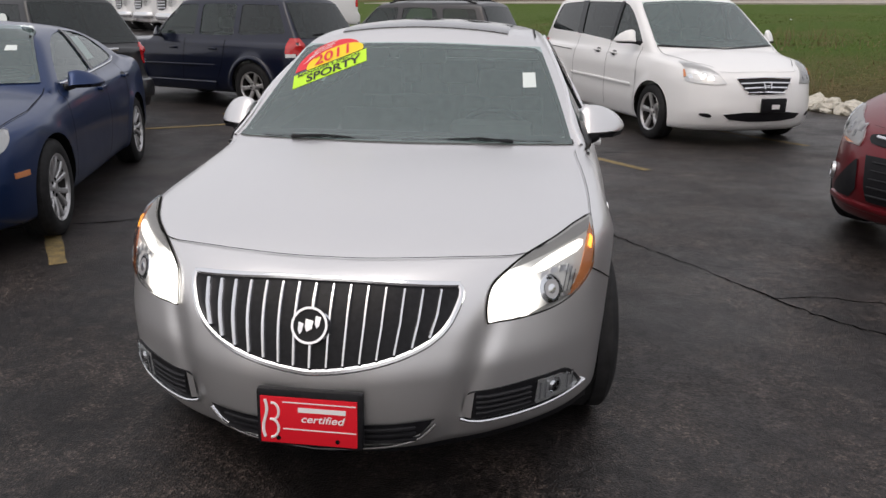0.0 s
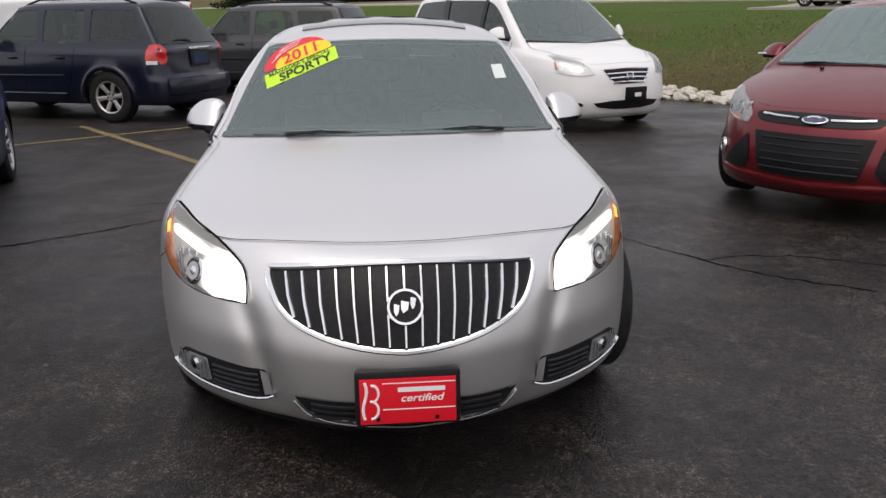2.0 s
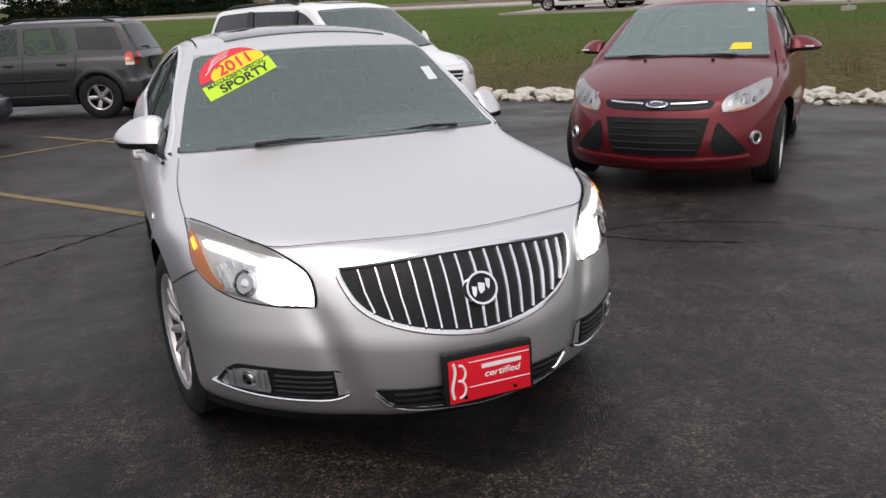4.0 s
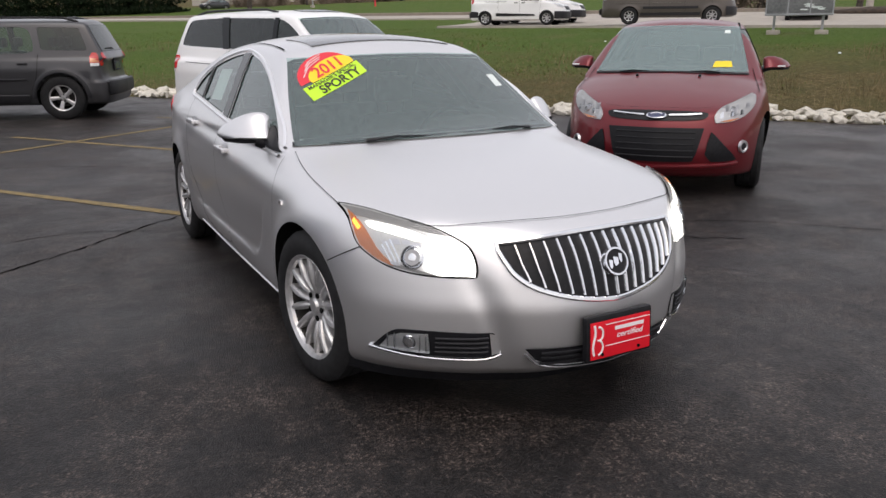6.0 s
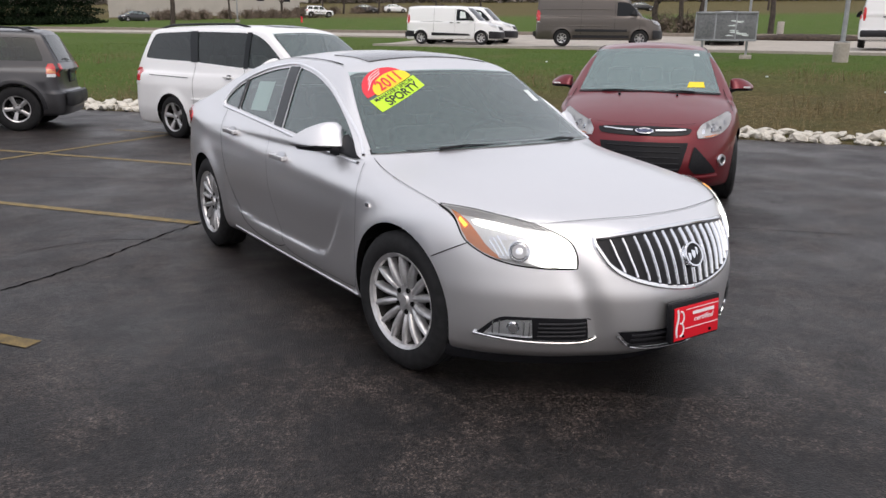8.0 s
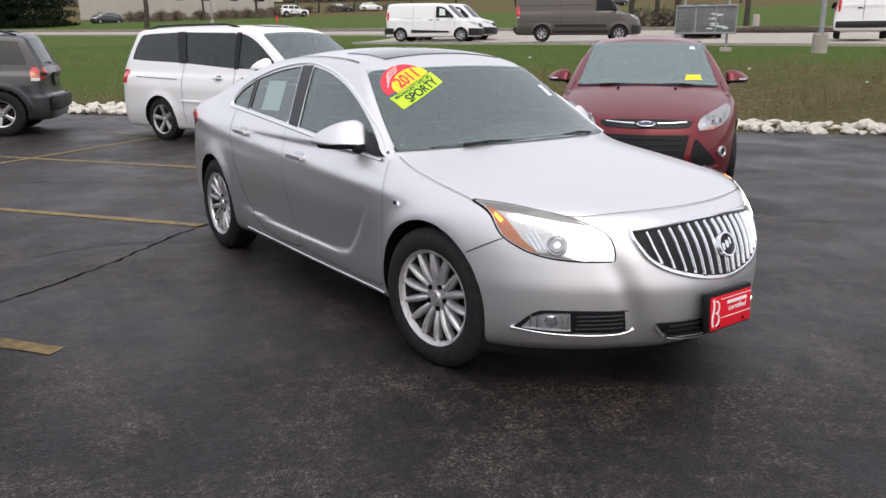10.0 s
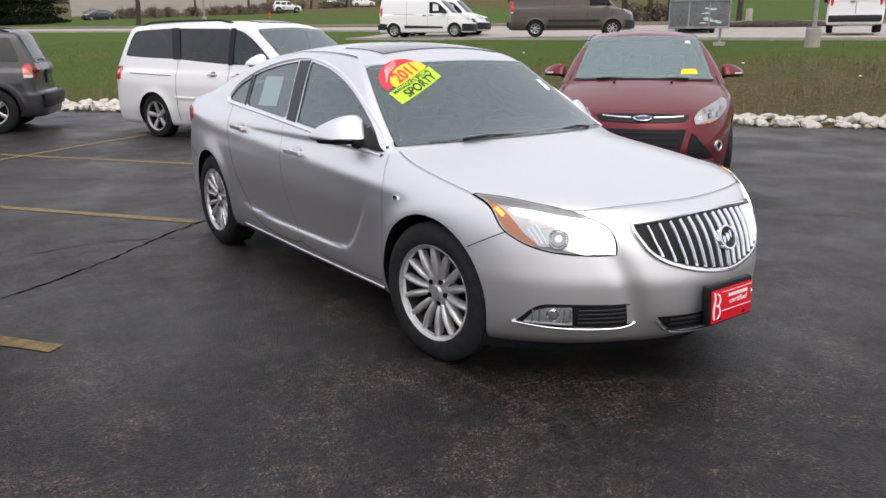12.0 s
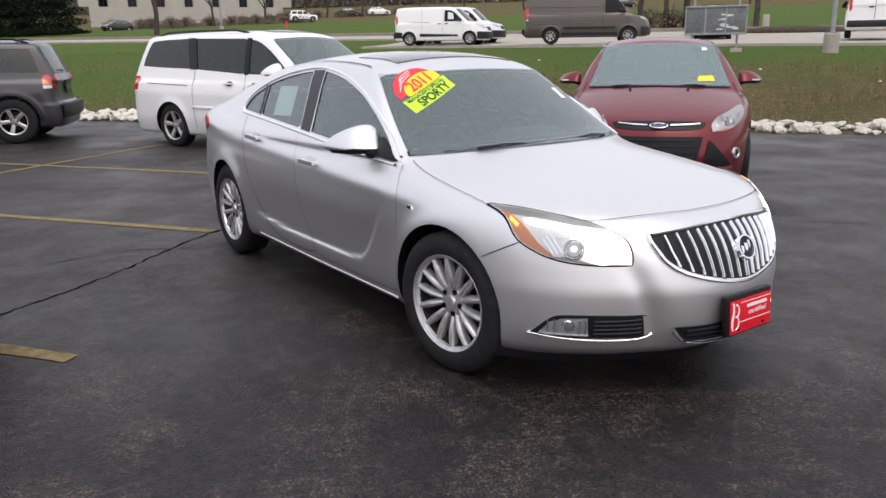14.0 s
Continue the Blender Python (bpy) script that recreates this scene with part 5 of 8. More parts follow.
CONNECT = Shape(
    L=4.8, half=0.92, clear=0.22,
    top=[(-0.2, 0.7), (0.0, 0.82), (0.2, 0.92), (0.6, 1.03), (1.0, 1.12), (4.8, 1.14)],
    crown=0.07, plan_f=[(0, 0), (0.4, 0.05), (0.65, 0.16), (0.82, 0.38), (0.92, 0.75), (1.0, 1.2)],
    prof_f=[(0, 0.2), (0.25, 0.05), (0.45, 0), (0.65, 0.02), (0.85, 0.12), (1.1, 0.3)], plan_r=[(0, 0), (0.7, 0.02), (0.85, 0.07), (0.95, 0.3)], prof_r=[(0, 0.1), (0.35, 0), (0.55, 0.0), (0.65, 0.04), (2, 0.06)],
    width=[(0, 0.88), (0.9, 0.92), (4.4, 0.92), (4.8, 0.9)], side=[(0, 0.06), (0.3, 0.02), (0.6, 0), (0.9, 0.0), (1.2, 0.03)],
    belt=1.12, roof=[(0.9, 1.55), (1.5, 1.76), (2.2, 1.83), (4.0, 1.84), (4.7, 1.81)], ws=(0.92, 1.1, 1.6, 1.74, 0.15), bl=(4.74, 1.12, 4.66, 1.78, 0.02), wheels=(0.9, 3.96, 0.32), gh=(0.88, 0.78, 1.74), flare=0.02, lift=0.01)
PICKUP = Shape(
    L=5.9, half=1.0, clear=0.32,
    top=[(-0.2, 1.05), (0.0, 1.12), (0.2, 1.17), (1.2, 1.24), (1.6, 1.26), (3.7, 1.2), (5.9, 1.2)],
    crown=0.05, plan_f=[(0, 0), (0.5, 0.03), (0.8, 0.1), (0.93, 0.25), (1.0, 0.6)], prof_f=[(0, 0.2), (0.3, 0.06), (0.5, 0), (0.7, 0.02), (1.2, 0.06)],
    plan_r=[(0, 0), (0.8, 0.02), (0.95, 0.06), (1.05, 0.3)], prof_r=[(0, 0.1), (0.45, 0), (0.65, 0.0), (0.72, 0.08), (2, 0.1)],
    width=[(0, 0.97), (0.9, 1.0), (5.4, 1.0), (5.9, 0.98)], side=[(0, 0.06), (0.4, 0.02), (0.7, 0), (1.0, 0.0), (1.4, 0.03)],
    belt=1.24, roof=[(1.4, 1.75), (2.0, 1.88), (2.6, 1.93), (3.4, 1.92), (3.9, 1.86)], ws=(1.5, 1.24, 2.1, 1.84, 0.12), bl=(3.95, 1.2, 3.8, 1.86, 0.04), wheels=(1.0, 4.7, 0.4), gh=(0.93, 0.74, 1.84), flare=0.03, lift=0.01)


def lamp_set(car, sh, outline, material=None, view="front", name="headlamp", lit=None, label=""):
    """A pair of lamps: housing, bulb cups and a clear lens each."""
    for o in both(chaikin(outline, 2)):
        h = part(name, patch(sh, o, view, 0.002, 0.004, 0.05), material or REFLECTOR, car, label)
        if material is None:
            cx, cz = np.mean(np.array(o), 0)
            bm = bmesh.new()
            disc_on(bm, sh, view, (cx, cz), [(0.0, 0.006), (0.022, 0.006), (0.03, 0.0), (0.04, 0.008), (0.043, 0.0)], 18, 0.003)
            part("lamp_bulb", bm, SATIN, h)
            A = np.array(o)
            hw, hz = np.ptp(A[:, 0]) / 2, np.ptp(A[:, 1]) / 2
            for k in range(6):
                u, v = cx + hw * (-0.62 + 0.25 * k), cz + hz * (0.22 if k % 2 else -0.2) + 0.18 * (abs(cx) and (-0.62 + 0.25 * k) * (1 if cx > 0 else -1)) * hz
                q = [(u - hw * 0.09, v - hz * 0.2), (u + hw * 0.1, v - hz * 0.16), (u + hw * 0.07, v + hz * 0.24), (u - hw * 0.08, v + hz * 0.18)]
                part("reflector_facet", patch(sh, q, view, 0.004 + 0.002 * (k % 3), 0.004, 0.06), SATIN if k % 2 else CHROME, h)
            part("lens", patch(sh, o, view, 0.013, 0.011, 0.05), CLEAR, h).visible_shadow = False


def side_pair(car, sh, name, outline, material, off=0.003, thick=0.006, label=""):
    for v in ("right", "left"):
        part(name, patch(sh, outline, v, off, thick, 0.06), material, car, label)


def door_lines(car, sh, lines):
    for pts in lines:
        for v in ("right", "left"):
            part("door", ribbon(sh, chaikin(pts, 1, False), v, 0.007, 0.0012, 0, False, 0.05), SEAM, car)


def tail_lamps(car, sh, zs, xs, back, label="red tail lamp"):
    """Upright lamps that wrap the rear corners."""
    for sg in (-1, 1):
        part("tail_lamp", patch(sh, chaikin([(sg * xs[0], zs[0]), (sg * xs[1], zs[0]), (sg * xs[1], zs[1]), (sg * xs[0], zs[1])], 1), "rear", 0.004, 0.012, 0.05), REDLENS, car, label)
        v = "left" if sg > 0 else "right"
        part("tail_lamp_side", patch(sh, chaikin([(back[0], zs[0]), (back[1], zs[0]), (back[1], zs[1]), (back[0], zs[1])], 1), v, 0.004, 0.012, 0.05), REDLENS, car)
        part("reverse_lamp", patch(sh, [(back[0] + 0.01, zs[0] - 0.002), (back[1] - 0.01, zs[0] - 0.002), (back[1] - 0.01, zs[0] + 0.05), (back[0] + 0.01, zs[0] + 0.05)], v, 0.007, 0.004, 0.05), WHITELENS, car)
        if sh is ESC:
            part("turn_lamp", patch(sh, [(back[0] + 0.01, zs[0] + 0.06), (back[1] - 0.01, zs[0] + 0.06), (back[1] - 0.01, zs[0] + 0.12), (back[0] + 0.01, zs[0] + 0.12)], v, 0.007, 0.004, 0.05), AMBER, car)


def roof_rails(car, sh, x, y0, y1, h=0.05, cross=()):
    for sg in (-1, 1):
        P = sh.at([(sg * x, y) for y in np.linspace(y0, y1, 9)], "top")
        bm = bmesh.new()
        tube(bm, [Vector(p) + Vector((0, 0, h if 0 < i < 8 else 0.0)) for i, p in enumerate(P)], 0.017, 8)
        part("roof_rail", bm, BLACK, car)
    for y in cross:
        bm = bmesh.new()
        p = sh.at([(x, y)], "top")[0]
        tube(bm, [(-x, y, p[2] + h), (0, y, p[2] + h + 0.02), (x, y, p[2] + h)], 0.016, 8)
        part("cross_bar", bm, BLACK, car)


def plate_box(car, m, w, h, material, holder=BLACK):
    bm = bmesh.new()
    box(bm, 0, 0, 0, w, 0.025, h, m, bevel=0.008)
    o = part("plate_holder", bm, holder, car)
    if material:
        bm = bmesh.new()
        box(bm, 0, -0.015, 0, w * 0.8, 0.006, h * 0.7, m)
        part("plate_insert", bm, material, o)
    return o


def build_hatch():
    sh = HATCH
    car = build_car("compact_car", sh, placed(2.78, 2.76, -49.5, 0.066), RED, "dark red compact car with slim chrome grille bar", "car",
                    simple_wins(sh, 1.42, 3.75, 1.0, 1.40, (2.4, 3.2)), chaikin([(-0.70, 1.0), (-0.70, 1.0), (0, 1.02), (0.70, 1.0), (0.70, 1.0), (0.575, 1.41), (0.575, 1.41), (0, 1.435), (-0.575, 1.41), (-0.575, 1.41)], 2), win_front(sh, 0.6, 0.5, 1.1, 1.38),
                    cabin=(0.95, 3.75, 0.3), wheel=(0.215, 5, "pair", 0.215, 0.765), mirror=(1.58, 1.07, 0.95, (0.13, 0.09, 0.07), RED), interior=(1.4, 0.97, 0.7, (2.0, 2.85), 0.32), front_cut=(0.8, 2.2), rear_cut=(3.2, 4.4), screen=BRIGHTSCREEN)
    lamp_set(car, sh, [(0.475, 0.645), (0.475, 0.645), (0.455, 0.70), (0.5, 0.755), (0.62, 0.80), (0.755, 0.86), (0.77, 0.82), (0.755, 0.75), (0.68, 0.68), (0.58, 0.645)], label="clear headlamp, unlit")
    for o in both([(0.50, 0.652), (0.58, 0.65), (0.65, 0.675), (0.58, 0.668)]):
        part("turn_signal", patch(sh, o, "front", 0.016, 0.004, 0.05), AMBER, car)
    gr = part("grille", patch(sh, chaikin([(-0.40, 0.735), (0.40, 0.735), (0.42, 0.70), (0.36, 0.66), (-0.36, 0.66), (-0.42, 0.70)], 2), "front", 0.002, 0, 0.06), BLACK, car)
    for sg in (-1, 1):
        part("chrome_bar", ribbon(sh, [(sg * 0.10, 0.70), (sg * 0.25, 0.704), (sg * 0.36, 0.712)], "front", 0.022, 0.002, 0.012), CHROME, gr)
        part("side_intake", patch(sh, chaikin([(sg * 0.44, 0.575), (sg * 0.47, 0.56), (sg * 0.66, 0.35), (sg * 0.64, 0.325), (sg * 0.40, 0.33)], 1), "front", 0.002, 0, 0.06), BLACK, car)
        bm = bmesh.new()
        disc_on(bm, sh, "front", (sg * 0.70, 0.44), [(0.0, 0.004), (0.03, 0.012), (0.036, 0.02), (0.05, 0.02), (0.056, 0.0)], 24, 0.002)
        fl = part("fog_lamp", bm, SATIN, car, "round fog lamp with chrome ring")
        bm = bmesh.new()
        disc_on(bm, sh, "front", (sg * 0.70, 0.44), [(0.0, 0.0), (0.033, 0.0)], 20, 0.016)
        part("fog_glass", bm, BLACK, fl)
        part("washer_jet", patch(sh, [(sg * 0.28 - 0.012, 0.975), (sg * 0.28 + 0.012, 0.975), (sg * 0.28 + 0.01, 0.983), (sg * 0.28 - 0.01, 0.983)], "front", 0.012, 0.015, 0.05), BLACK, car)
        part("hood_crease", ribbon(sh, [(sg * 0.80, 0.75), (sg * 0.78, 1.0), (sg * 0.73, 1.25)], "top", 0.006), SEAM, car)
        P = (sg * 0.985, 1.515, 1.052)
        bm = bmesh.new()
        box(bm, *P, 0.07, 0.03, 0.016, bevel=0.006)
        part("mirror_signal", bm, WHITELENS, car)
    bm = bmesh.new()
    vs = disc_on(bm, sh, "front", (0, 0.702), [(0.0, 0.012), (0.05, 0.012), (0.058, 0.006), (0.06, 0.0)], 32, 0.004)
    for v in vs:
        v.co.x *= 1.45
        v.co.z = 0.702 + (v.co.z - 0.702) * 0.62
    badge = part("badge", bm, CHROME, gr, "oval dark blue badge with chrome rim")
    bm = bmesh.new()
    vs = disc_on(bm, sh, "front", (0, 0.702), [(0.0, 0.0), (0.05, 0.0)], 28, 0.019)
    for v in vs:
        v.co.x *= 1.42
        v.co.z = 0.702 + (v.co.z - 0.702) * 0.58
    part("badge_field", bm, PLATEBLUE, badge)
    part("badge_mark", ribbon(sh, [(-0.045, 0.698), (-0.02, 0.707), (0.0, 0.698), (0.02, 0.707), (0.045, 0.7)], "front", 0.008, 0.0225, 0.002), PLATEWHITE, badge)
    lg = part("lower_grille", patch(sh, chaikin([(-0.39, 0.605), (-0.39, 0.605), (0.39, 0.605), (0.39, 0.605), (0.33, 0.34), (0.28, 0.325), (-0.28, 0.325), (-0.33, 0.34)], 1), "front", 0.002, 0, 0.06), BLACK, car)
    for i in range(5):
        z = 0.37 + 0.05 * i
        part("grille_slat", ribbon(sh, [(-0.32, z), (0, z), (0.32, z)], "front", 0.012, 0.002, 0.01), CLADDING, lg)
    part("bumper_lip", ribbon(sh, [(-0.66, 0.30), (-0.4, 0.29), (0, 0.275), (0.4, 0.29), (0.66, 0.30)], "front", 0.05, 0.0, 0.02), RED, car)
    part("hood", ribbon(sh, chaikin([(-0.45, 0.765), (-0.3, 0.752), (0, 0.757), (0.3, 0.752), (0.45, 0.765)], 1, False), "front", 0.003), SEAM, car)
    part("price_tag", patch(sh, [(0.375, 1.045), (0.55, 1.045), (0.535, 1.095), (0.395, 1.095)], "front", 0.006, 0, 0.05), STK_YEL, car, "small orange-yellow tag on windshield")
    part("inspection_tag", patch(sh, [(0.44, 1.345), (0.50, 1.345), (0.49, 1.375), (0.44, 1.375)], "front", 0.006, 0, 0.05), PAPER, car)
    wiper(car, sh, "front", [(-0.62, 0.993), (-0.3, 1.012), (0.0, 1.012)], 0.008)
    wiper(car, sh, "front", [(0.02, 1.012), (0.3, 1.014), (0.6, 0.995)], 0.008)
    part("cowl", ribbon(sh, [(-0.70, 0.992), (0, 1.012), (0.70, 0.992)], "front", 0.03, 0.002), BLACK, car)
    for sg in (-1, 1):
        part("roof_ditch", ribbon(sh, [(sg * 0.58, 1.9), (sg * 0.555, 2.3), (sg * 0.55, 3.2)], "top", 0.014), SEAM, car)
    door_lines(car, sh, [[(1.38, 0.97), (1.33, 0.6), (1.35, 0.3)], [(2.42, 0.99), (2.40, 0.6), (2.35, 0.3)]])


def build_van():
    sh = VAN
    wins = [chaikin([(1.42, 1.13), (1.42, 1.13), (1.62, 1.30), (1.9, 1.5), (2.12, 1.605), (2.30, 1.64), (2.30, 1.64), (2.27, 1.135), (2.27, 1.135)], 2),
            chaikin([(2.31, 1.135), (2.31, 1.135), (2.34, 1.645), (2.34, 1.645), (3.55, 1.665), (3.55, 1.665), (3.42, 1.20), (3.42, 1.20)], 2),
            chaikin([(3.52, 1.205), (3.52, 1.205), (3.66, 1.665), (3.66, 1.665), (4.55, 1.645), (4.66, 1.60), (4.80, 1.27), (4.76, 1.235)], 2)]
    car = build_car("minivan", sh, placed(3.12, 7.38, 21), WHITE, "white minivan with tinted rear glass and roof rails", "minivan", wins,
                    chaikin([(-0.80, 1.12), (-0.80, 1.12), (0, 1.085), (0.80, 1.12), (0.80, 1.12), (0.68, 1.63), (0.68, 1.63), (0, 1.665), (-0.68, 1.63), (-0.68, 1.63)], 2), win_front(sh, 0.72, 0.66, 1.15, 1.62),
                    cabin=(0.95, 4.75, 0.35), side_glass=[SHADED, TINTED, TINTED], wheel=(0.225, 5, "wide", 0.225, 0.85), mirror=(1.52, 1.20, 1.04, (0.105, 0.075, 0.095), WHITE),
                    interior=(1.45, 1.08, 0.78, (2.05, 3.0), 0.42), front_cut=(0.8, 2.2), rear_cut=(4.3, 5.4), handles=[(2.1, 0.985), (2.62, 1.0)])
    lamp_set(car, sh, [(0.47, 0.735), (0.47, 0.735), (0.56, 0.87), (0.69, 0.935), (0.79, 0.95), (0.79, 0.95), (0.83, 0.77), (0.80, 0.745), (0.70, 0.725), (0.58, 0.72)], label="large clear headlamp, unlit")
    for o in both([(0.80, 0.87), (0.813, 0.87), (0.825, 0.79), (0.808, 0.80)]):
        part("turn_signal", patch(sh, o, "front", 0.016, 0.004, 0.05), AMBER, car)
    gr = part("grille", patch(sh, chaikin([(-0.35, 0.785), (-0.35, 0.785), (0, 0.80), (0.35, 0.785), (0.35, 0.785), (0.23, 0.625), (0, 0.615), (-0.23, 0.625)], 2), "front", 0.002, 0, 0.06), BLACK, car)
    for z, w in ((0.785, 0.345), (0.735, 0.315), (0.685, 0.28), (0.632, 0.235)):
        part("chrome_bar", ribbon(sh, [(-w, z), (0, z + 0.012), (w, z)], "front", 0.024, 0.002, 0.014), CHROME, gr)
    bm = bmesh.new()
    for x0, x1 in ((-0.04, -0.05), (0.04, 0.05)):
        p0, p1 = sh.at([(x0, 0.68), (x1, 0.755)], "front")
        tube(bm, [Vector(p0) + Vector((0, -0.03, 0)), Vector(p1) + Vector((0, -0.03, 0))], 0.009, 6)
    p0, p1 = sh.at([(-0.045, 0.715), (0.045, 0.715)], "front")
    tube(bm, [Vector(p0) + Vector((0, -0.03, 0)), Vector(p1) + Vector((0, -0.03, 0))], 0.008, 6)
    part("badge", bm, CHROME, gr)
    plate_box(car, pose(0.06, -0.03, 0.50), 0.32, 0.16, None)
    bm = bmesh.new()
    box(bm, 0.08, -0.047, 0.485, 0.1, 0.006, 0.05, bevel=0.002)
    part("plate_mark", bm, PLATEWHITE, car)
    part("lower_grille", patch(sh, chaikin([(-0.53, 0.42), (0.53, 0.42), (0.40, 0.315), (-0.40, 0.315)], 1), "front", 0.002, 0, 0.06), BLACK, car)
    for sg in (-1, 1):
        part("fog_recess", patch(sh, chaikin([(sg * 0.62, 0.40), (sg * 0.72, 0.405), (sg * 0.72, 0.37), (sg * 0.60, 0.35)], 1), "front", 0.002, 0, 0.06), BLACK, car)
        part("hood_gap", ribbon(sh, [(sg * 0.52, 0.35), (sg * 0.70, 0.62), (sg * 0.80, 1.0), (sg * 0.80, 1.2)], "top", 0.007), SEAM, car)
        part("slide_rail", ribbon(sh, [(4.55, 0.985), (3.55, 0.962)], "left" if sg > 0 else "right", 0.010, 0.002), SEAM, car)
        part("side_moulding", ribbon(sh, [(1.5, 0.62), (2.5, 0.63), (3.45, 0.64)], "left" if sg > 0 else "right", 0.04, 0.0, 0.01), WHITE, car)
    part("hood", ribbon(sh, chaikin([(-0.50, 0.86), (-0.36, 0.848), (0, 0.862), (0.36, 0.848), (0.50, 0.86)], 1, False), "front", 0.003), SEAM, car)
    part("cowl", ribbon(sh, [(-0.80, 1.11), (0, 1.078), (0.80, 1.11)], "front", 0.035, 0.002), BLACK, car)
    door_lines(car, sh, [[(1.40, 1.10), (1.36, 0.7), (1.38, 0.3)], [(2.30, 1.13), (2.28, 0.7), (2.3, 0.3)], [(3.44, 1.18), (3.42, 0.7), (3.4, 0.3)]])
    for o in ([(2.24, 1.13), (2.27, 1.645), (2.37, 1.65), (2.34, 1.13)], [(3.38, 1.195), (3.51, 1.668), (3.70, 1.668), (3.56, 1.20)]):
        side_pair(car, sh, "door_pillar", o, DARKGLASS, 0.001, 0.003)
    tail_lamps(car, sh, (0.83, 1.09), (0.72, 0.86), (4.80, 5.0))
    roof_rails(car, sh, 0.58, 2.5, 4.6, 0.04)
    part("sunroof", patch(sh, chaikin([(-0.38, 2.05), (0.38, 2.05), (0.38, 2.5), (-0.38, 2.5)], 1), "top", 0.004, 0.008, 0.1), DARKGLASS, car)


def build_suv(name, sh, m, pm, label, wins, fr, re, wheel, clad, tail, rails, plate, ym, cabin, inside):
    car = build_car(name, sh, m, pm, label, "SUV", wins, fr, re, cabin=cabin, side_glass=[SHADED, SHADED, TINTED], wheel=wheel, rear_glass=TINTED, mirror=(ym, 1.2, 1.02, (0.11, 0.07, 0.09), pm),
                    interior=inside, front_cut=(cabin[0] - 0.2, cabin[0] + 1.1), rear_cut=(cabin[1] - 0.7, cabin[1] + 0.6))
    R = sh.wheels[2]
    tail_lamps(car, sh, *tail)
    roof_rails(car, sh, 0.55, *rails)
    door_lines(car, sh, [[(1.38, 1.08), (1.34, 0.7), (1.36, 0.4)], [(2.35, 1.1), (2.33, 0.7), (2.3, 0.4)], [(3.25, 1.1), (3.22, 0.75), (3.1, 0.5)]])
    part("rear_bumper", ribbon(sh, [(-0.78, 0.53), (-0.4, 0.53), (0, 0.53), (0.4, 0.53), (0.78, 0.53)], "rear", 0.26, 0.0, 0.05), clad, car)
    for v in ("right", "left"):
        part("side_cladding", ribbon(sh, [(1.35, 0.36), (2.2, 0.36), (3.05, 0.36)], v, 0.16, 0.0, 0.018), clad, car)
        for yc in sh.wheels[:2]:
            arc = [(yc + (R + 0.075) * math.cos(a), R + (R + 0.075) * math.sin(a)) for a in np.linspace(0.0, math.pi, 17)]
            part("arch_moulding", ribbon(sh, arc, v, 0.07, 0.0, 0.02, False, 0.06), clad, car)
        part("door_moulding", ribbon(sh, [(1.4, 0.68), (3.05, 0.69)], v, 0.035, 0.0, 0.012), clad, car)
        for y in (2.1, 3.0):
            pt = sh.at([(y, 0.95)], v)[0]
            bm = bmesh.new()
            box(bm, pt[0] + (0.02 if v == "left" else -0.02), y, 0.95, 0.02, 0.16, 0.03, bevel=0.008)
            part("door_handle", bm, clad, car)
    if plate:
        pz, w, h, tm = plate
        p = sh.at([(0, pz)], "rear")[0]
        plate_box(car, pose(0, p[1] + 0.012, pz, rz=180), w, h, PLATEBLUE, CLADDING)
        bm = bmesh.new()
        box(bm, 0, p[1] + 0.02, pz + h * 0.5 + 0.03, w * 1.15, 0.04, 0.045, bevel=0.014)
        part("plate_trim", bm, tm, car, "bright plate trim")
    bm = bmesh.new()
    P = sh.at([(0.0, re[0][1] + 0.02)], "rear")
    z0 = min(b for a, b in re)
    P = sh.at([(0.05, z0 + 0.03), (0.2, z0 + 0.06), (0.42, z0 + 0.05)], "rear")
    tube(bm, [Vector(p) + Vector((0, 0.025, 0)) for p in P], 0.01, 6)
    part("rear_wiper", bm, BLACK, car)
    return car


def recolour(ob, a, b):
    """Object-level paint on a copy that shares its meshes."""
    for o in (ob, *ob.children_recursive):
        for sl in o.material_slots:
            if sl.material is a:
                sl.link = "OBJECT"
                sl.material = b


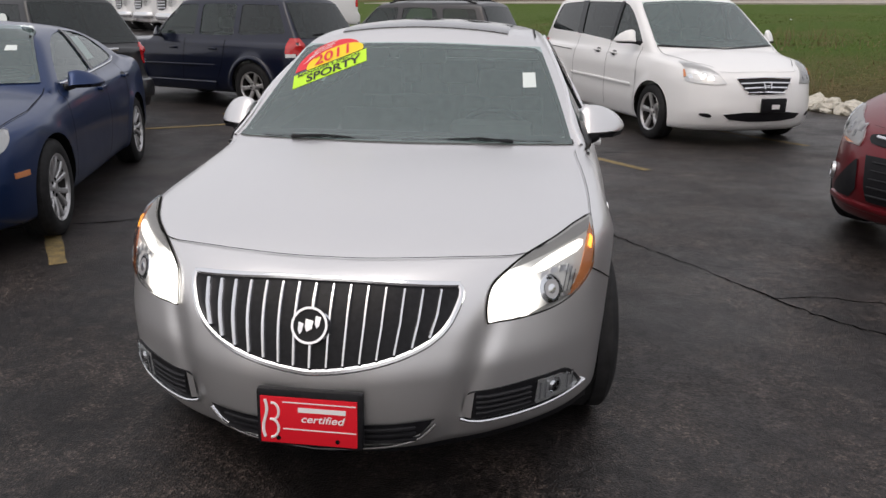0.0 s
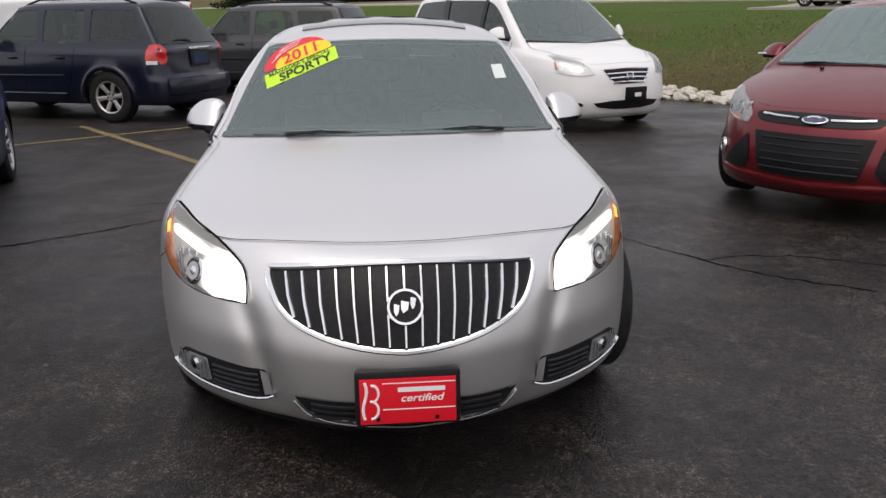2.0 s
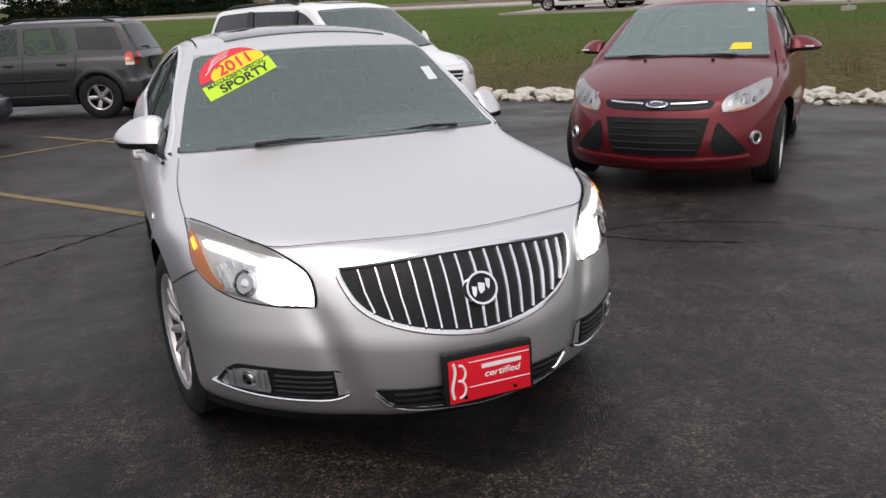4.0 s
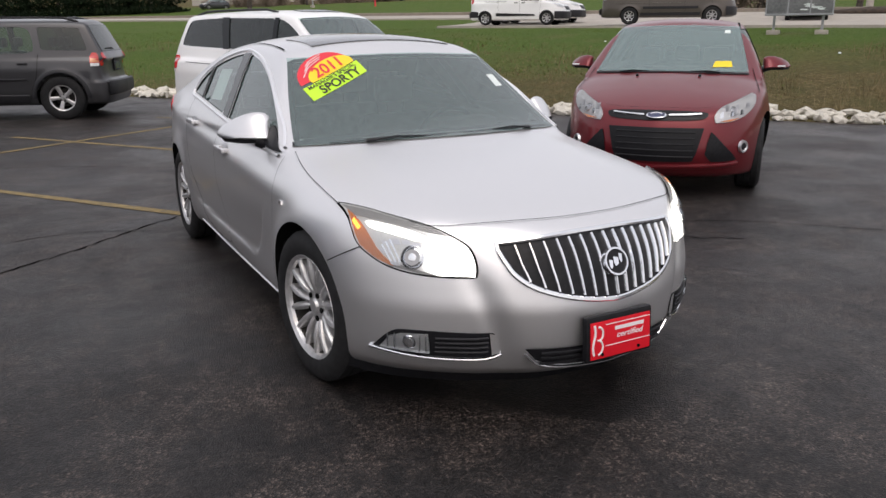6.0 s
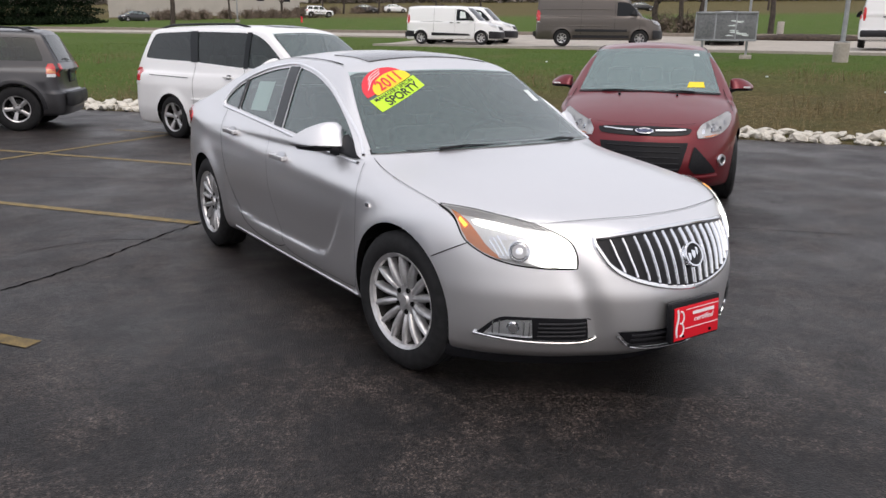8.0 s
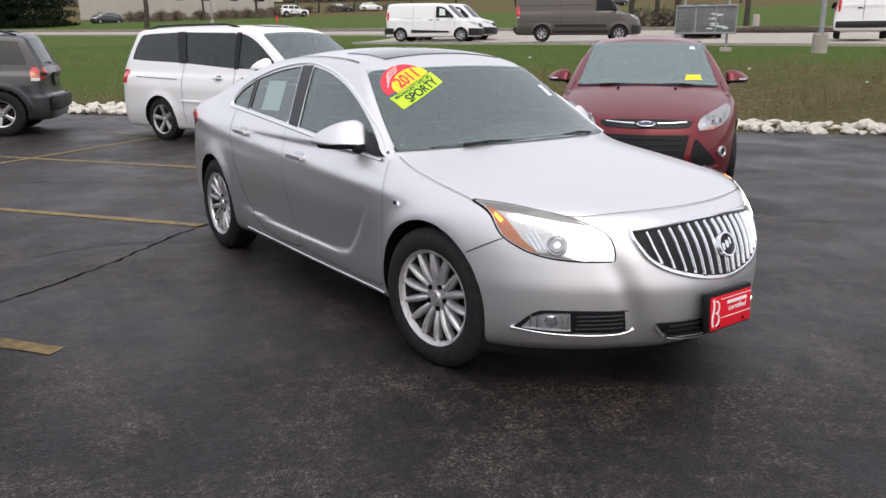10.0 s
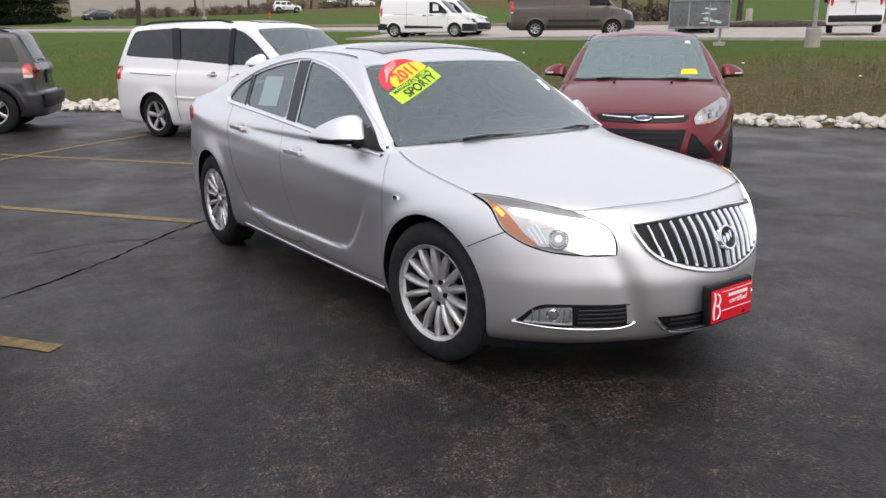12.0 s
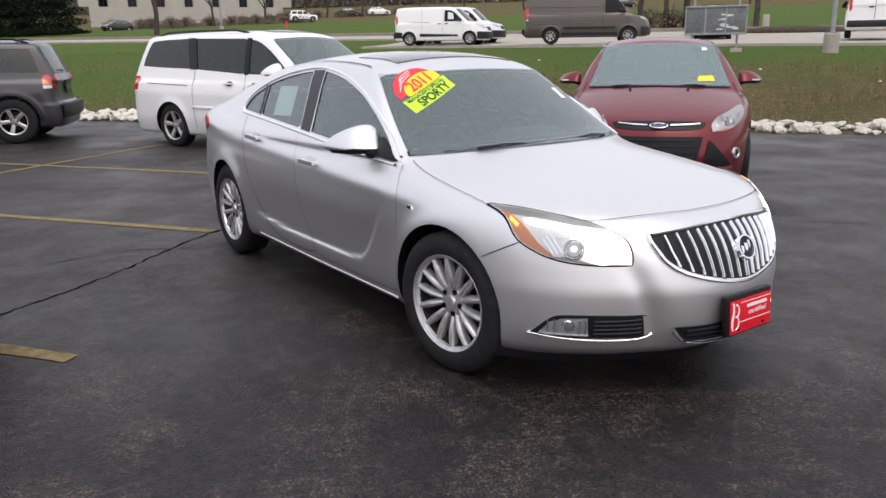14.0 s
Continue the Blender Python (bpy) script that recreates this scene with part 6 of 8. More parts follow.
def build_suvs():
    sh = ESC
    wins = [chaikin([(1.42, 1.11), (1.42, 1.11), (1.72, 1.52), (1.80, 1.555), (2.28, 1.56), (2.28, 1.56), (2.28, 1.11), (2.28, 1.11)], 2),
            chaikin([(2.38, 1.11), (2.38, 1.11), (2.38, 1.56), (2.38, 1.56), (3.0, 1.56), (3.14, 1.5), (3.2, 1.2), (3.14, 1.11)], 2),
            chaikin([(3.30, 1.17), (3.30, 1.17), (3.24, 1.55), (3.24, 1.55), (3.92, 1.54), (3.92, 1.54), (4.06, 1.16), (4.0, 1.15)], 2)]
    build_suv("suv", sh, placed(-4.25, 14.95, 250), GREY, "dark grey compact SUV with black lower cladding", wins, win_front(sh, 0.70, 0.6, 1.1, 1.6), win_front(sh, 0.66, 0.58, 1.14, 1.58), (0.215, 5, "wide", 0.23, 0.79), CLADDING, ((0.90, 1.12), (0.66, 0.765), (4.08, 4.22)), (2.0, 3.9, 0.05, (2.3, 3.7)), (0.88, 0.4, 0.18, CLADDING), 1.5, (1.1, 4.3, 0.45), (1.5, 1.05, 0.7, (2.1, 2.95), 0.5))
    sh = RAIN
    wins = [chaikin([(1.68, 1.16), (1.68, 1.16), (2.0, 1.60), (2.08, 1.635), (2.55, 1.65), (2.55, 1.65), (2.55, 1.16), (2.55, 1.16)], 2),
            chaikin([(2.65, 1.16), (2.65, 1.16), (2.65, 1.65), (2.65, 1.65), (3.4, 1.65), (3.4, 1.65), (3.4, 1.16), (3.4, 1.16)], 2),
            chaikin([(3.5, 1.17), (3.5, 1.17), (3.5, 1.65), (3.5, 1.65), (4.22, 1.63), (4.22, 1.63), (4.45, 1.2), (4.45, 1.2)], 2)]
    args = (wins, win_front(sh, 0.74, 0.62, 1.14, 1.68), win_front(sh, 0.74, 0.62, 1.14, 1.66), (0.235, 6, "wide", 0.24, 0.83))
    tail = ((0.86, 1.14), (0.70, 0.825), (4.5, 4.66))
    car = build_suv("suv", sh, placed(-6.92, 11.72, 248) @ Matrix.Scale(0.96, 4), NAVY, "navy blue SUV with bright rear plate trim", *args, NAVY, tail, (2.2, 4.2, 0.05), (0.92, 0.46, 0.24, CHROME), 1.78, (1.3, 4.65, 0.48), (1.78, 1.1, 0.74, (2.35, 3.2), 0.55))
    dark = copy_thing(car, placed(-9.1, 8.95, 248) @ Matrix.Scale(0.98, 4))
    recolour(dark, NAVY, BLACKPAINT)
    tagged(dark, "black SUV with white round sticker on glass")
    car = dark
    part("glass_sticker", patch(sh, [(3.95 + 0.12 * math.cos(a), 1.42 + 0.1 * math.sin(a)) for a in np.linspace(0, 2 * math.pi, 16)[:-1]], "left", 0.005, 0, 0.06), PAPER, car)


def build_blue():
    sh = FUS
    wins = [chaikin([(1.60, 0.975), (1.60, 0.975), (1.90, 1.17), (2.2, 1.29), (2.58, 1.325), (2.58, 1.325), (2.56, 1.0), (2.56, 1.0)], 2),
            chaikin([(2.66, 1.0), (2.66, 1.0), (2.67, 1.325), (2.67, 1.325), (3.0, 1.305), (3.3, 1.24), (3.55, 1.10), (3.55, 1.05), (3.4, 1.03)], 2)]
    car = build_car("sedan", sh, placed(-3.21, 1.65, 18.0), BLUE, "blue four-door sedan with bright window trim", "car", wins, win_front(sh, 0.72, 0.52, 0.985, 1.36), win_front(sh, 0.6, 0.5, 1.08, 1.33),
                    cabin=(1.15, 4.0, 0.3), wheel=(0.225, 6, "pair", 0.22, 0.80), mirror=(1.70, 0.985, 0.94, (0.11, 0.085, 0.07), BLUE), interior=(1.6, 0.96, 0.7, (2.2, 3.1), 0.32), front_cut=(0.9, 2.2), rear_cut=(3.2, 4.5), handles=[(2.45, 0.86), (3.4, 0.89)])
    for v in ("right", "left"):
        part("belt_trim", ribbon(sh, [(1.6, 0.962), (2.56, 0.985), (3.4, 1.015), (3.58, 1.05)], v, 0.018, 0.0, 0.007), CHROME, car)
        part("door_pillar", patch(sh, [(2.565, 1.0), (2.585, 1.325), (2.665, 1.325), (2.655, 1.0)], v, 0.001, 0.003), DARKGLASS, car)
        part("side_marker", patch(sh, [(0.42, 0.50), (0.55, 0.50), (0.55, 0.535), (0.42, 0.535)], v, 0.004, 0.005), AMBER, car)
        part("window_paper", patch(sh, [(2.75, 1.08), (2.98, 1.08), (2.98, 1.27), (2.75, 1.27)], v, -0.012, 0, 0.06), PAPER, car)
    door_lines(car, sh, [[(1.52, 0.95), (1.42, 0.8), (1.42, 0.3)], [(2.60, 0.99), (2.58, 0.6), (2.5, 0.3)], [(3.5, 1.0), (3.35, 0.7), (3.15, 0.42)]])
    for sg in (-1, 1):
        part("hood_gap", ribbon(sh, [(sg * 0.72, 0.5), (sg * 0.78, 0.9), (sg * 0.75, 1.4)], "top", 0.006), SEAM, car)
    lamp_set(car, sh, [(0.52, 0.62), (0.52, 0.62), (0.54, 0.74), (0.76, 0.80), (0.80, 0.74), (0.76, 0.64)])
    part("grille", patch(sh, chaikin([(-0.42, 0.72), (0.42, 0.72), (0.36, 0.56), (-0.36, 0.56)], 1), "front", 0.002, 0, 0.06), CHROME, car)
    part("inspection_tag", patch(sh, [(0.42, 1.19), (0.50, 1.19), (0.49, 1.225), (0.42, 1.225)], "front", 0.006, 0, 0.05), PAPER, car)


build_hatch()
build_van()
build_suvs()
build_blue()


# ---- ground ----
ALONG, ACROSS = Vector((0.588, -0.809, 0)), Vector((0.809, 0.588, 0))
EDGE = 10.38
LAND = curve([(-400, 0.0), (-1, 0.0), (0.0, 0.02), (0.6, 0.1), (1.2, 0.16), (4, 0.5), (9, 1.02), (14, 1.32), (22, 1.47), (24, 1.5), (36, 2.2), (57, 3.15), (74, 4.2), (96, 5.5), (124, 7.4), (160, 9.8), (400, 30)])


def rise(s, n):
    """The back of the lot, where the pickups stand, lies higher; towards the bank it swells a little."""
    step = lambda t: (lambda u: u * u * (3 - 2 * u))(min(1, max(0, t)))
    swell = 0.07 * step((s + 5) / 5) * step((n + 8) / 2.5) * step((3 - n) / 5)
    return 0.75 * step((-16.5 - s) / 4.5) * step((-1 - n) / 4) + swell


def land(s, n):
    """Height of the land n metres past the lot's edge."""
    z = float(LAND(n)) + rise(s, n)
    if n > 1:
        z += 0.07 * min(1, (n - 1) / 4) * noise.noise(Vector((s * 0.25, n * 0.25, 0))) * (0.0 if n > 12 else 1)
    return z


def at_edge(s, n, z=None):
    p = ALONG * s + ACROSS * (EDGE + n)
    return Vector((p.x, p.y, land(s, n) if z is None else z))


def to_edge(x, y):
    p = Vector((x, y, 0))
    return p.dot(ALONG), p.dot(ACROSS) - EDGE


def node_mat(name):
    m = bpy.data.materials.new(name)
    m.use_nodes = True
    return m, m.node_tree, m.node_tree.nodes["Principled BSDF"]


def nz(nt, vec, scale, detail=5, rough=0.6, kind="ShaderNodeTexNoise"):
    n = nt.nodes.new(kind)
    n.inputs["Scale"].default_value = scale
    if kind == "ShaderNodeTexNoise":
        n.inputs["Detail"].default_value, n.inputs["Roughness"].default_value = detail, rough
    nt.links.new(vec, n.inputs["Vector"])
    return n


def ramp(nt, fac, stops):
    r = nt.nodes.new("ShaderNodeValToRGB")
    while len(r.color_ramp.elements) < len(stops):
        r.color_ramp.elements.new(0.5)
    for e, (pos, c) in zip(r.color_ramp.elements, stops):
        e.position, e.color = pos, (*c, 1) if isinstance(c, tuple) else (c, c, c, 1)
    nt.links.new(fac, r.inputs[0])
    return r.outputs[0]


def blend(nt, fac, a, b, mode="MIX"):
    m = nt.nodes.new("ShaderNodeMix")
    m.data_type, m.blend_type = "RGBA", mode
    for k, v in ((0, fac), (6, a), (7, b)):
        if isinstance(v, (int, float)):
            m.inputs[k].default_value = v
        elif isinstance(v, tuple):
            m.inputs[k].default_value = (*v, 1)
        else:
            nt.links.new(v, m.inputs[k])
    return m.outputs[2]


def falling(nt, value, a, b, top):
    """A weight that falls from top at a to nothing at b."""
    mr = nt.nodes.new("ShaderNodeMapRange")
    mr.inputs[1].default_value, mr.inputs[2].default_value, mr.inputs[3].default_value, mr.inputs[4].default_value = a, b, top, 0.0
    nt.links.new(value, mr.inputs[0])
    return mr.outputs[0]


def asphalt_material():
    """Old sealed asphalt: a dark bitumen film, worn through to brown grit in patches, with oil stains and a damp sheen."""
    m, nt, b = node_mat("asphalt")
    pos = nt.nodes.new("ShaderNodeNewGeometry").outputs["Position"]
    big = nz(nt, pos, 0.22, 4).outputs["Fac"]
    mid = nz(nt, pos, 1.5, 7, 0.72).outputs["Fac"]
    fine = nz(nt, pos, 60, 4, 0.7).outputs["Fac"]
    stone = nz(nt, pos, 140, kind="ShaderNodeTexVoronoi")
    base = ramp(nt, mid, [(0.30, (0.020, 0.0172, 0.0178)), (0.48, (0.037, 0.0322, 0.0328)), (0.68, (0.060, 0.0525, 0.0525))])
    base = blend(nt, ramp(nt, big, [(0.42, 0.0), (0.60, 0.7)]), base, (0.070, 0.062, 0.061))
    # sealer film and oil, in ragged dark patches
    film = ramp(nt, nz(nt, pos, 0.42, 7, 0.68).outputs["Fac"], [(0.47, 0.0), (0.58, 0.65)])
    base = blend(nt, film, base, (0.014, 0.0118, 0.0122))
    spots = ramp(nt, nz(nt, pos, 2.6, 5, 0.6).outputs["Fac"], [(0.58, 0.0), (0.70, 0.7)])
    base = blend(nt, spots, base, (0.009, 0.0078, 0.008))
    # ragged stall stains, deepened to paint contact shade beside and before the silver sedan
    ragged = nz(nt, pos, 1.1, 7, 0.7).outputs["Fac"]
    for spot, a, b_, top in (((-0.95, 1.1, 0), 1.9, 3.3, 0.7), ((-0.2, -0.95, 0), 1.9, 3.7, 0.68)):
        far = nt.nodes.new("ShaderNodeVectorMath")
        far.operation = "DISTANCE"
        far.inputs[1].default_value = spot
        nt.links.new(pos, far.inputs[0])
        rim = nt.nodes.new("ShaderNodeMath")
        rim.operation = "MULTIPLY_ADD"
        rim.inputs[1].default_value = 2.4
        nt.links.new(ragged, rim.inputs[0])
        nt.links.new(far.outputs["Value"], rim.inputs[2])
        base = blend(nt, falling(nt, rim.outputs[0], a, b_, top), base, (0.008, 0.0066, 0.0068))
    # brown worn grit in streaky patches
    worn = ramp(nt, nz(nt, pos, 1.9, 9, 0.78).outputs["Fac"], [(0.46, 0.0), (0.60, 1.0)])
    grains = ramp(nt, stone.outputs["Color"], [(0.60, 0.0), (0.80, 1.0)])
    f = blend(nt, 1.0, grains, ramp(nt, worn, [(0.0, 0.10), (1.0, 0.85)]), "MULTIPLY")
    base = blend(nt, ramp(nt, worn, [(0.0, 0.0), (1.0, 0.45)]), base, (0.058, 0.043, 0.037))
    base = blend(nt, f, base, (0.19, 0.15, 0.128))
    pits = ramp(nt, nz(nt, pos, 42, 3, 0.6).outputs["Fac"], [(0.36, 0.25), (0.50, 1.0)])
    base = blend(nt, 1.0, base, pits, "MULTIPLY")
    mott = ramp(nt, nz(nt, pos, 13, 7, 0.75).outputs["Fac"], [(0.36, 0.30), (0.64, 1.12)])
    base = blend(nt, 1.0, base, mott, "MULTIPLY")
    base = blend(nt, 1.0, base, ramp(nt, fine, [(0.35, 0.5), (0.62, 1.25)]), "MULTIPLY")
    nt.links.new(base, b.inputs["Base Color"])
    b.inputs["Specular IOR Level"].default_value = 0.36
    wet = nz(nt, pos, 0.7, 5, 0.65).outputs["Fac"]
    nt.links.new(ramp(nt, wet, [(0.38, 0.36), (0.62, 0.60)]), b.inputs["Roughness"])
    bp = nt.nodes.new("ShaderNodeBump")
    bp.inputs["Strength"].default_value, bp.inputs["Distance"].default_value = 1.0, 0.005
    nt.links.new(blend(nt, 0.5, stone.outputs["Distance"], fine), bp.inputs["Height"])
    nt.links.new(bp.outputs[0], b.inputs["Normal"])
    return m


def grass_material():
    m, nt, b = node_mat("grass")
    pos = nt.nodes.new("ShaderNodeNewGeometry").outputs["Position"]
    d = nt.nodes.new("ShaderNodeVectorMath")
    d.operation = "DOT_PRODUCT"
    d.inputs[1].default_value = ACROSS
    nt.links.new(pos, d.inputs[0])
    wob = nz(nt, pos, 0.35, 5, 0.65).outputs["Fac"]
    a = nt.nodes.new("ShaderNodeMath")
    a.operation = "MULTIPLY_ADD"
    a.inputs[1].default_value, a.inputs[2].default_value = 7.0, 0.0
    nt.links.new(wob, a.inputs[0])
    s = nt.nodes.new("ShaderNodeMath")
    nt.links.new(d.outputs["Value"], s.inputs[0])
    nt.links.new(a.outputs[0], s.inputs[1])
    al = nt.nodes.new("ShaderNodeVectorMath")
    al.operation = "DOT_PRODUCT"
    al.inputs[1].default_value = ALONG * -0.35
    nt.links.new(pos, al.inputs[0])
    s2 = nt.nodes.new("ShaderNodeMath")
    nt.links.new(s.outputs[0], s2.inputs[0])
    nt.links.new(al.outputs["Value"], s2.inputs[1])
    s = s2
    mr = nt.nodes.new("ShaderNodeMapRange")
    mr.inputs[1].default_value, mr.inputs[2].default_value = EDGE + 7.5, EDGE + 13
    nt.links.new(s.outputs[0], mr.inputs[0])
    fine = nz(nt, pos, 9, 8, 0.75).outputs["Fac"]
    dry = ramp(nt, fine, [(0.3, (0.05, 0.042, 0.018)), (0.5, (0.12, 0.095, 0.042)), (0.7, (0.22, 0.175, 0.09))])
    dry = blend(nt, ramp(nt, nz(nt, pos, 1.1, 5).outputs["Fac"], [(0.42, 0.0), (0.62, 0.6)]), dry, (0.075, 0.078, 0.03))
    green = ramp(nt, fine, [(0.3, (0.038, 0.066, 0.012)), (0.5, (0.072, 0.118, 0.022)), (0.7, (0.115, 0.155, 0.042))])
    green = blend(nt, ramp(nt, nz(nt, pos, 0.5, 6).outputs["Fac"], [(0.5, 0.0), (0.72, 0.6)]), green, (0.13, 0.12, 0.05))
    col = blend(nt, mr.outputs[0], dry, green)
    far = nt.nodes.new("ShaderNodeMapRange")
    far.inputs[1].default_value, far.inputs[2].default_value = EDGE + 110, EDGE + 130
    nt.links.new(s.outputs[0], far.inputs[0])
    col = blend(nt, far.outputs[0], col, dry)
    nt.links.new(col, b.inputs["Base Color"])
    b.inputs["Roughness"].default_value = 0.95
    b.inputs["Specular IOR Level"].default_value = 0.1
    bp = nt.nodes.new("ShaderNodeBump")
    bp.inputs["Distance"].default_value = 0.08
    nt.links.new(fine, bp.inputs["Height"])
    nt.links.new(bp.outputs[0], b.inputs["Normal"])
    return m


CONCRETE = mat("concrete", (0.37, 0.335, 0.29), 0.85, noise_amt=0.18, scale=1.2, bump=0.004, scale2=14)
KERB = mat("kerb_concrete", (0.26, 0.22, 0.18), 0.9, noise_amt=0.25, scale=3, scale2=30, bump=0.004)
LIMESTONE = mat("limestone", (0.62, 0.585, 0.51), 0.9, noise_amt=0.22, scale=5, bump=0.02, scale2=26)
DRYGRASS = mat("dry_grass", (0.13, 0.098, 0.045), 0.9, noise_amt=0.5, scale=4, color2=(0.27, 0.21, 0.115))
GREENGRASS = mat("green_grass", (0.075, 0.115, 0.024), 0.9, spec=0.1, noise_amt=0.5, scale=1.5, color2=(0.14, 0.18, 0.05))
BARK = mat("bark", (0.055, 0.043, 0.035), 0.95, noise_amt=0.4, scale=6, bump=0.02)
TWIG = mat("twigs", (0.10, 0.075, 0.06), 0.95, noise_amt=0.35, scale=2)
EVERGREEN = mat("evergreen_needles", (0.006, 0.012, 0.006), 0.95, spec=0.1, noise_amt=0.5, scale=1, color2=(0.015, 0.025, 0.011))
SHRUB = mat("shrub_twigs", (0.17, 0.13, 0.10), 0.95, noise_amt=0.4, scale=1.2)
STUCCO = mat("stucco", (0.43, 0.405, 0.36), 0.9, noise_amt=0.1, scale=0.6, scale2=8)
GALV = mat("galvanised_steel", (0.32, 0.33, 0.34), 0.5, 0.6, noise_amt=0.2, scale=6)
SIGNGREY = mat("weathered_panel", (0.17, 0.175, 0.18), 0.6, 0.3, noise_amt=0.35, scale=2.5, scale2=18)


def ground():
    ns = [-400, -150, -80, -40, -20, -10, -8, -7.5, -7, -6.5, -6, -5.5, -5, -4, -3, -2, -1, -0.3, 0.0, 0.3, 0.6, 1.2, 2, 3, 4, 5, 6, 7, 8, 9, 10, 11, 12, 13.5, 15, 17, 19, 21, 23, 24, 27, 30, 33, 34, 37, 40, 45, 50, 60, 70, 80, 100, 130, 160, 250, 400]
    ss = [-400, -250, -160, -120, -90, -70, -55, -45, -38, -32, -28] + [-25 + 1.25 * i for i in range(33)] + [18, 22, 27, 34, 45, 60, 90, 150, 250]
    bm = bmesh.new()
    g = [[bm.verts.new(at_edge(s, n)) for n in ns] for s in ss]
    for i in range(len(ss) - 1):
        for j in range(len(ns) - 1):
            f = bm.faces.new((g[i][j], g[i + 1][j], g[i + 1][j + 1], g[i][j + 1]))
            f.material_index = 0 if ns[j + 1] <= 0 else 1
    bmesh.ops.recalc_face_normals(bm, faces=bm.faces[:])
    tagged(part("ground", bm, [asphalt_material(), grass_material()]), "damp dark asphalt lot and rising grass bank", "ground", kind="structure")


def strip(name, pts, width, z, material, label, category, kind="structure", jitter=0.0, parent=None, step=0.15, wear=0.0):
    """A thin band laid on the asphalt along a line."""
    R = resample(pts, step)
    T = np.gradient(R, axis=0)
    T /= np.hypot(*T.T)[:, None]
    bm = bmesh.new()
    rows = []
    rng = random.Random(len(pts) * 7 + int(pts[0][0] * 100))
    for p, t in zip(R, T):
        w = width * (1 + rng.uniform(-wear, wear))
        o = rng.uniform(-jitter, jitter)
        n = np.array((-t[1], t[0]))
        up = rise(*to_edge(*p))
        rows.append([bm.verts.new((*(p + n * (o + u * w)), z + up * 1.02)) for u in (-0.5, 0.5)])
    for a, b in zip(rows, rows[1:]):
        bm.faces.new((a[0], b[0], b[1], a[1]))
    bmesh.ops.recalc_face_normals(bm, faces=bm.faces[:])
    for f in bm.faces:
        if f.normal.z < 0:
            f.normal_flip()
    return tagged(part(name, bm, material, parent), label, category, kind=kind)


def se(s, n):
    p = ALONG * s + ACROSS * (EDGE + n)
    return (p.x, p.y)


def markings():
    lab = "worn yellow parking line on asphalt"
    for n0, s0, s1 in ((-0.565, -9.6, -3.12), (2.02, -9.9, -4.08), (4.72, -9.9, -3.7), (7.5, -9.9, -4.0)):
        strip("parking_line", [se(s0, n0 - EDGE), se((s0 + s1) / 2, n0 - EDGE), se(s1, n0 - EDGE)], 0.1, 0.004, YELLOWLINE, lab, "line", wear=0.12)
    strip("parking_line", [se(-8.75, -13.0), se(-8.7, -9), se(-8.6, -3.0)], 0.1, 0.006, YELLOWLINE, lab, "line", wear=0.12)
    for pts, w in (([(-3.4, 2.75), (-2.5, 3.15), (-1.76, 3.64), (-1.2, 4.15), (-0.68, 4.55), (0.2, 4.9)], 0.016), ([(1.05, 3.6), (1.15, 3.36), (1.4, 3.0), (1.66, 2.65), (1.9, 2.25), (2.18, 1.9), (2.6, 1.6)], 0.010),
                   ([(1.9, 2.25), (2.3, 2.3), (2.9, 2.0), (3.6, 1.2)], 0.008), ([(-1.1, 4.05), (-1.6, 4.3), (-2.1, 4.2)], 0.007), ([(0.9, 6.6), (1.6, 6.9), (2.2, 6.4)], 0.008),
                   ([(-2.9, 7.6), (-1.9, 7.9), (-0.9, 7.2), (0.2, 6.5)], 0.01), ([(-4.8, 3.6), (-4.0, 3.1), (-3.4, 2.75)], 0.014), ([(4.2, 1.0), (5.5, 0.8), (7.0, 1.4)], 0.01)):
        strip("crack", chaikin(pts, 1, False), w, 0.003, CRACK, "dark crack in the asphalt", "crack", jitter=0.014, wear=0.6, step=0.05)


def rock_mesh(seed):
    rng = random.Random(seed)
    bm = bmesh.new()
    bmesh.ops.create_icosphere(bm, subdivisions=1, radius=1)
    for v in bm.verts:
        v.co *= rng.uniform(0.72, 1.12)
        v.co.z *= 0.5
    for _ in range(3):
        a = Vector((rng.uniform(-1, 1), rng.uniform(-1, 1), rng.uniform(-0.2, 1))).normalized()
        for v in bm.verts:
            d = v.co.dot(a) - 0.62
            if d > 0:
                v.co -= a * d
    me = bpy.data.meshes.new("rock")
    bm.to_mesh(me)
    bm.free()
    me.materials.append(LIMESTONE)
    return me


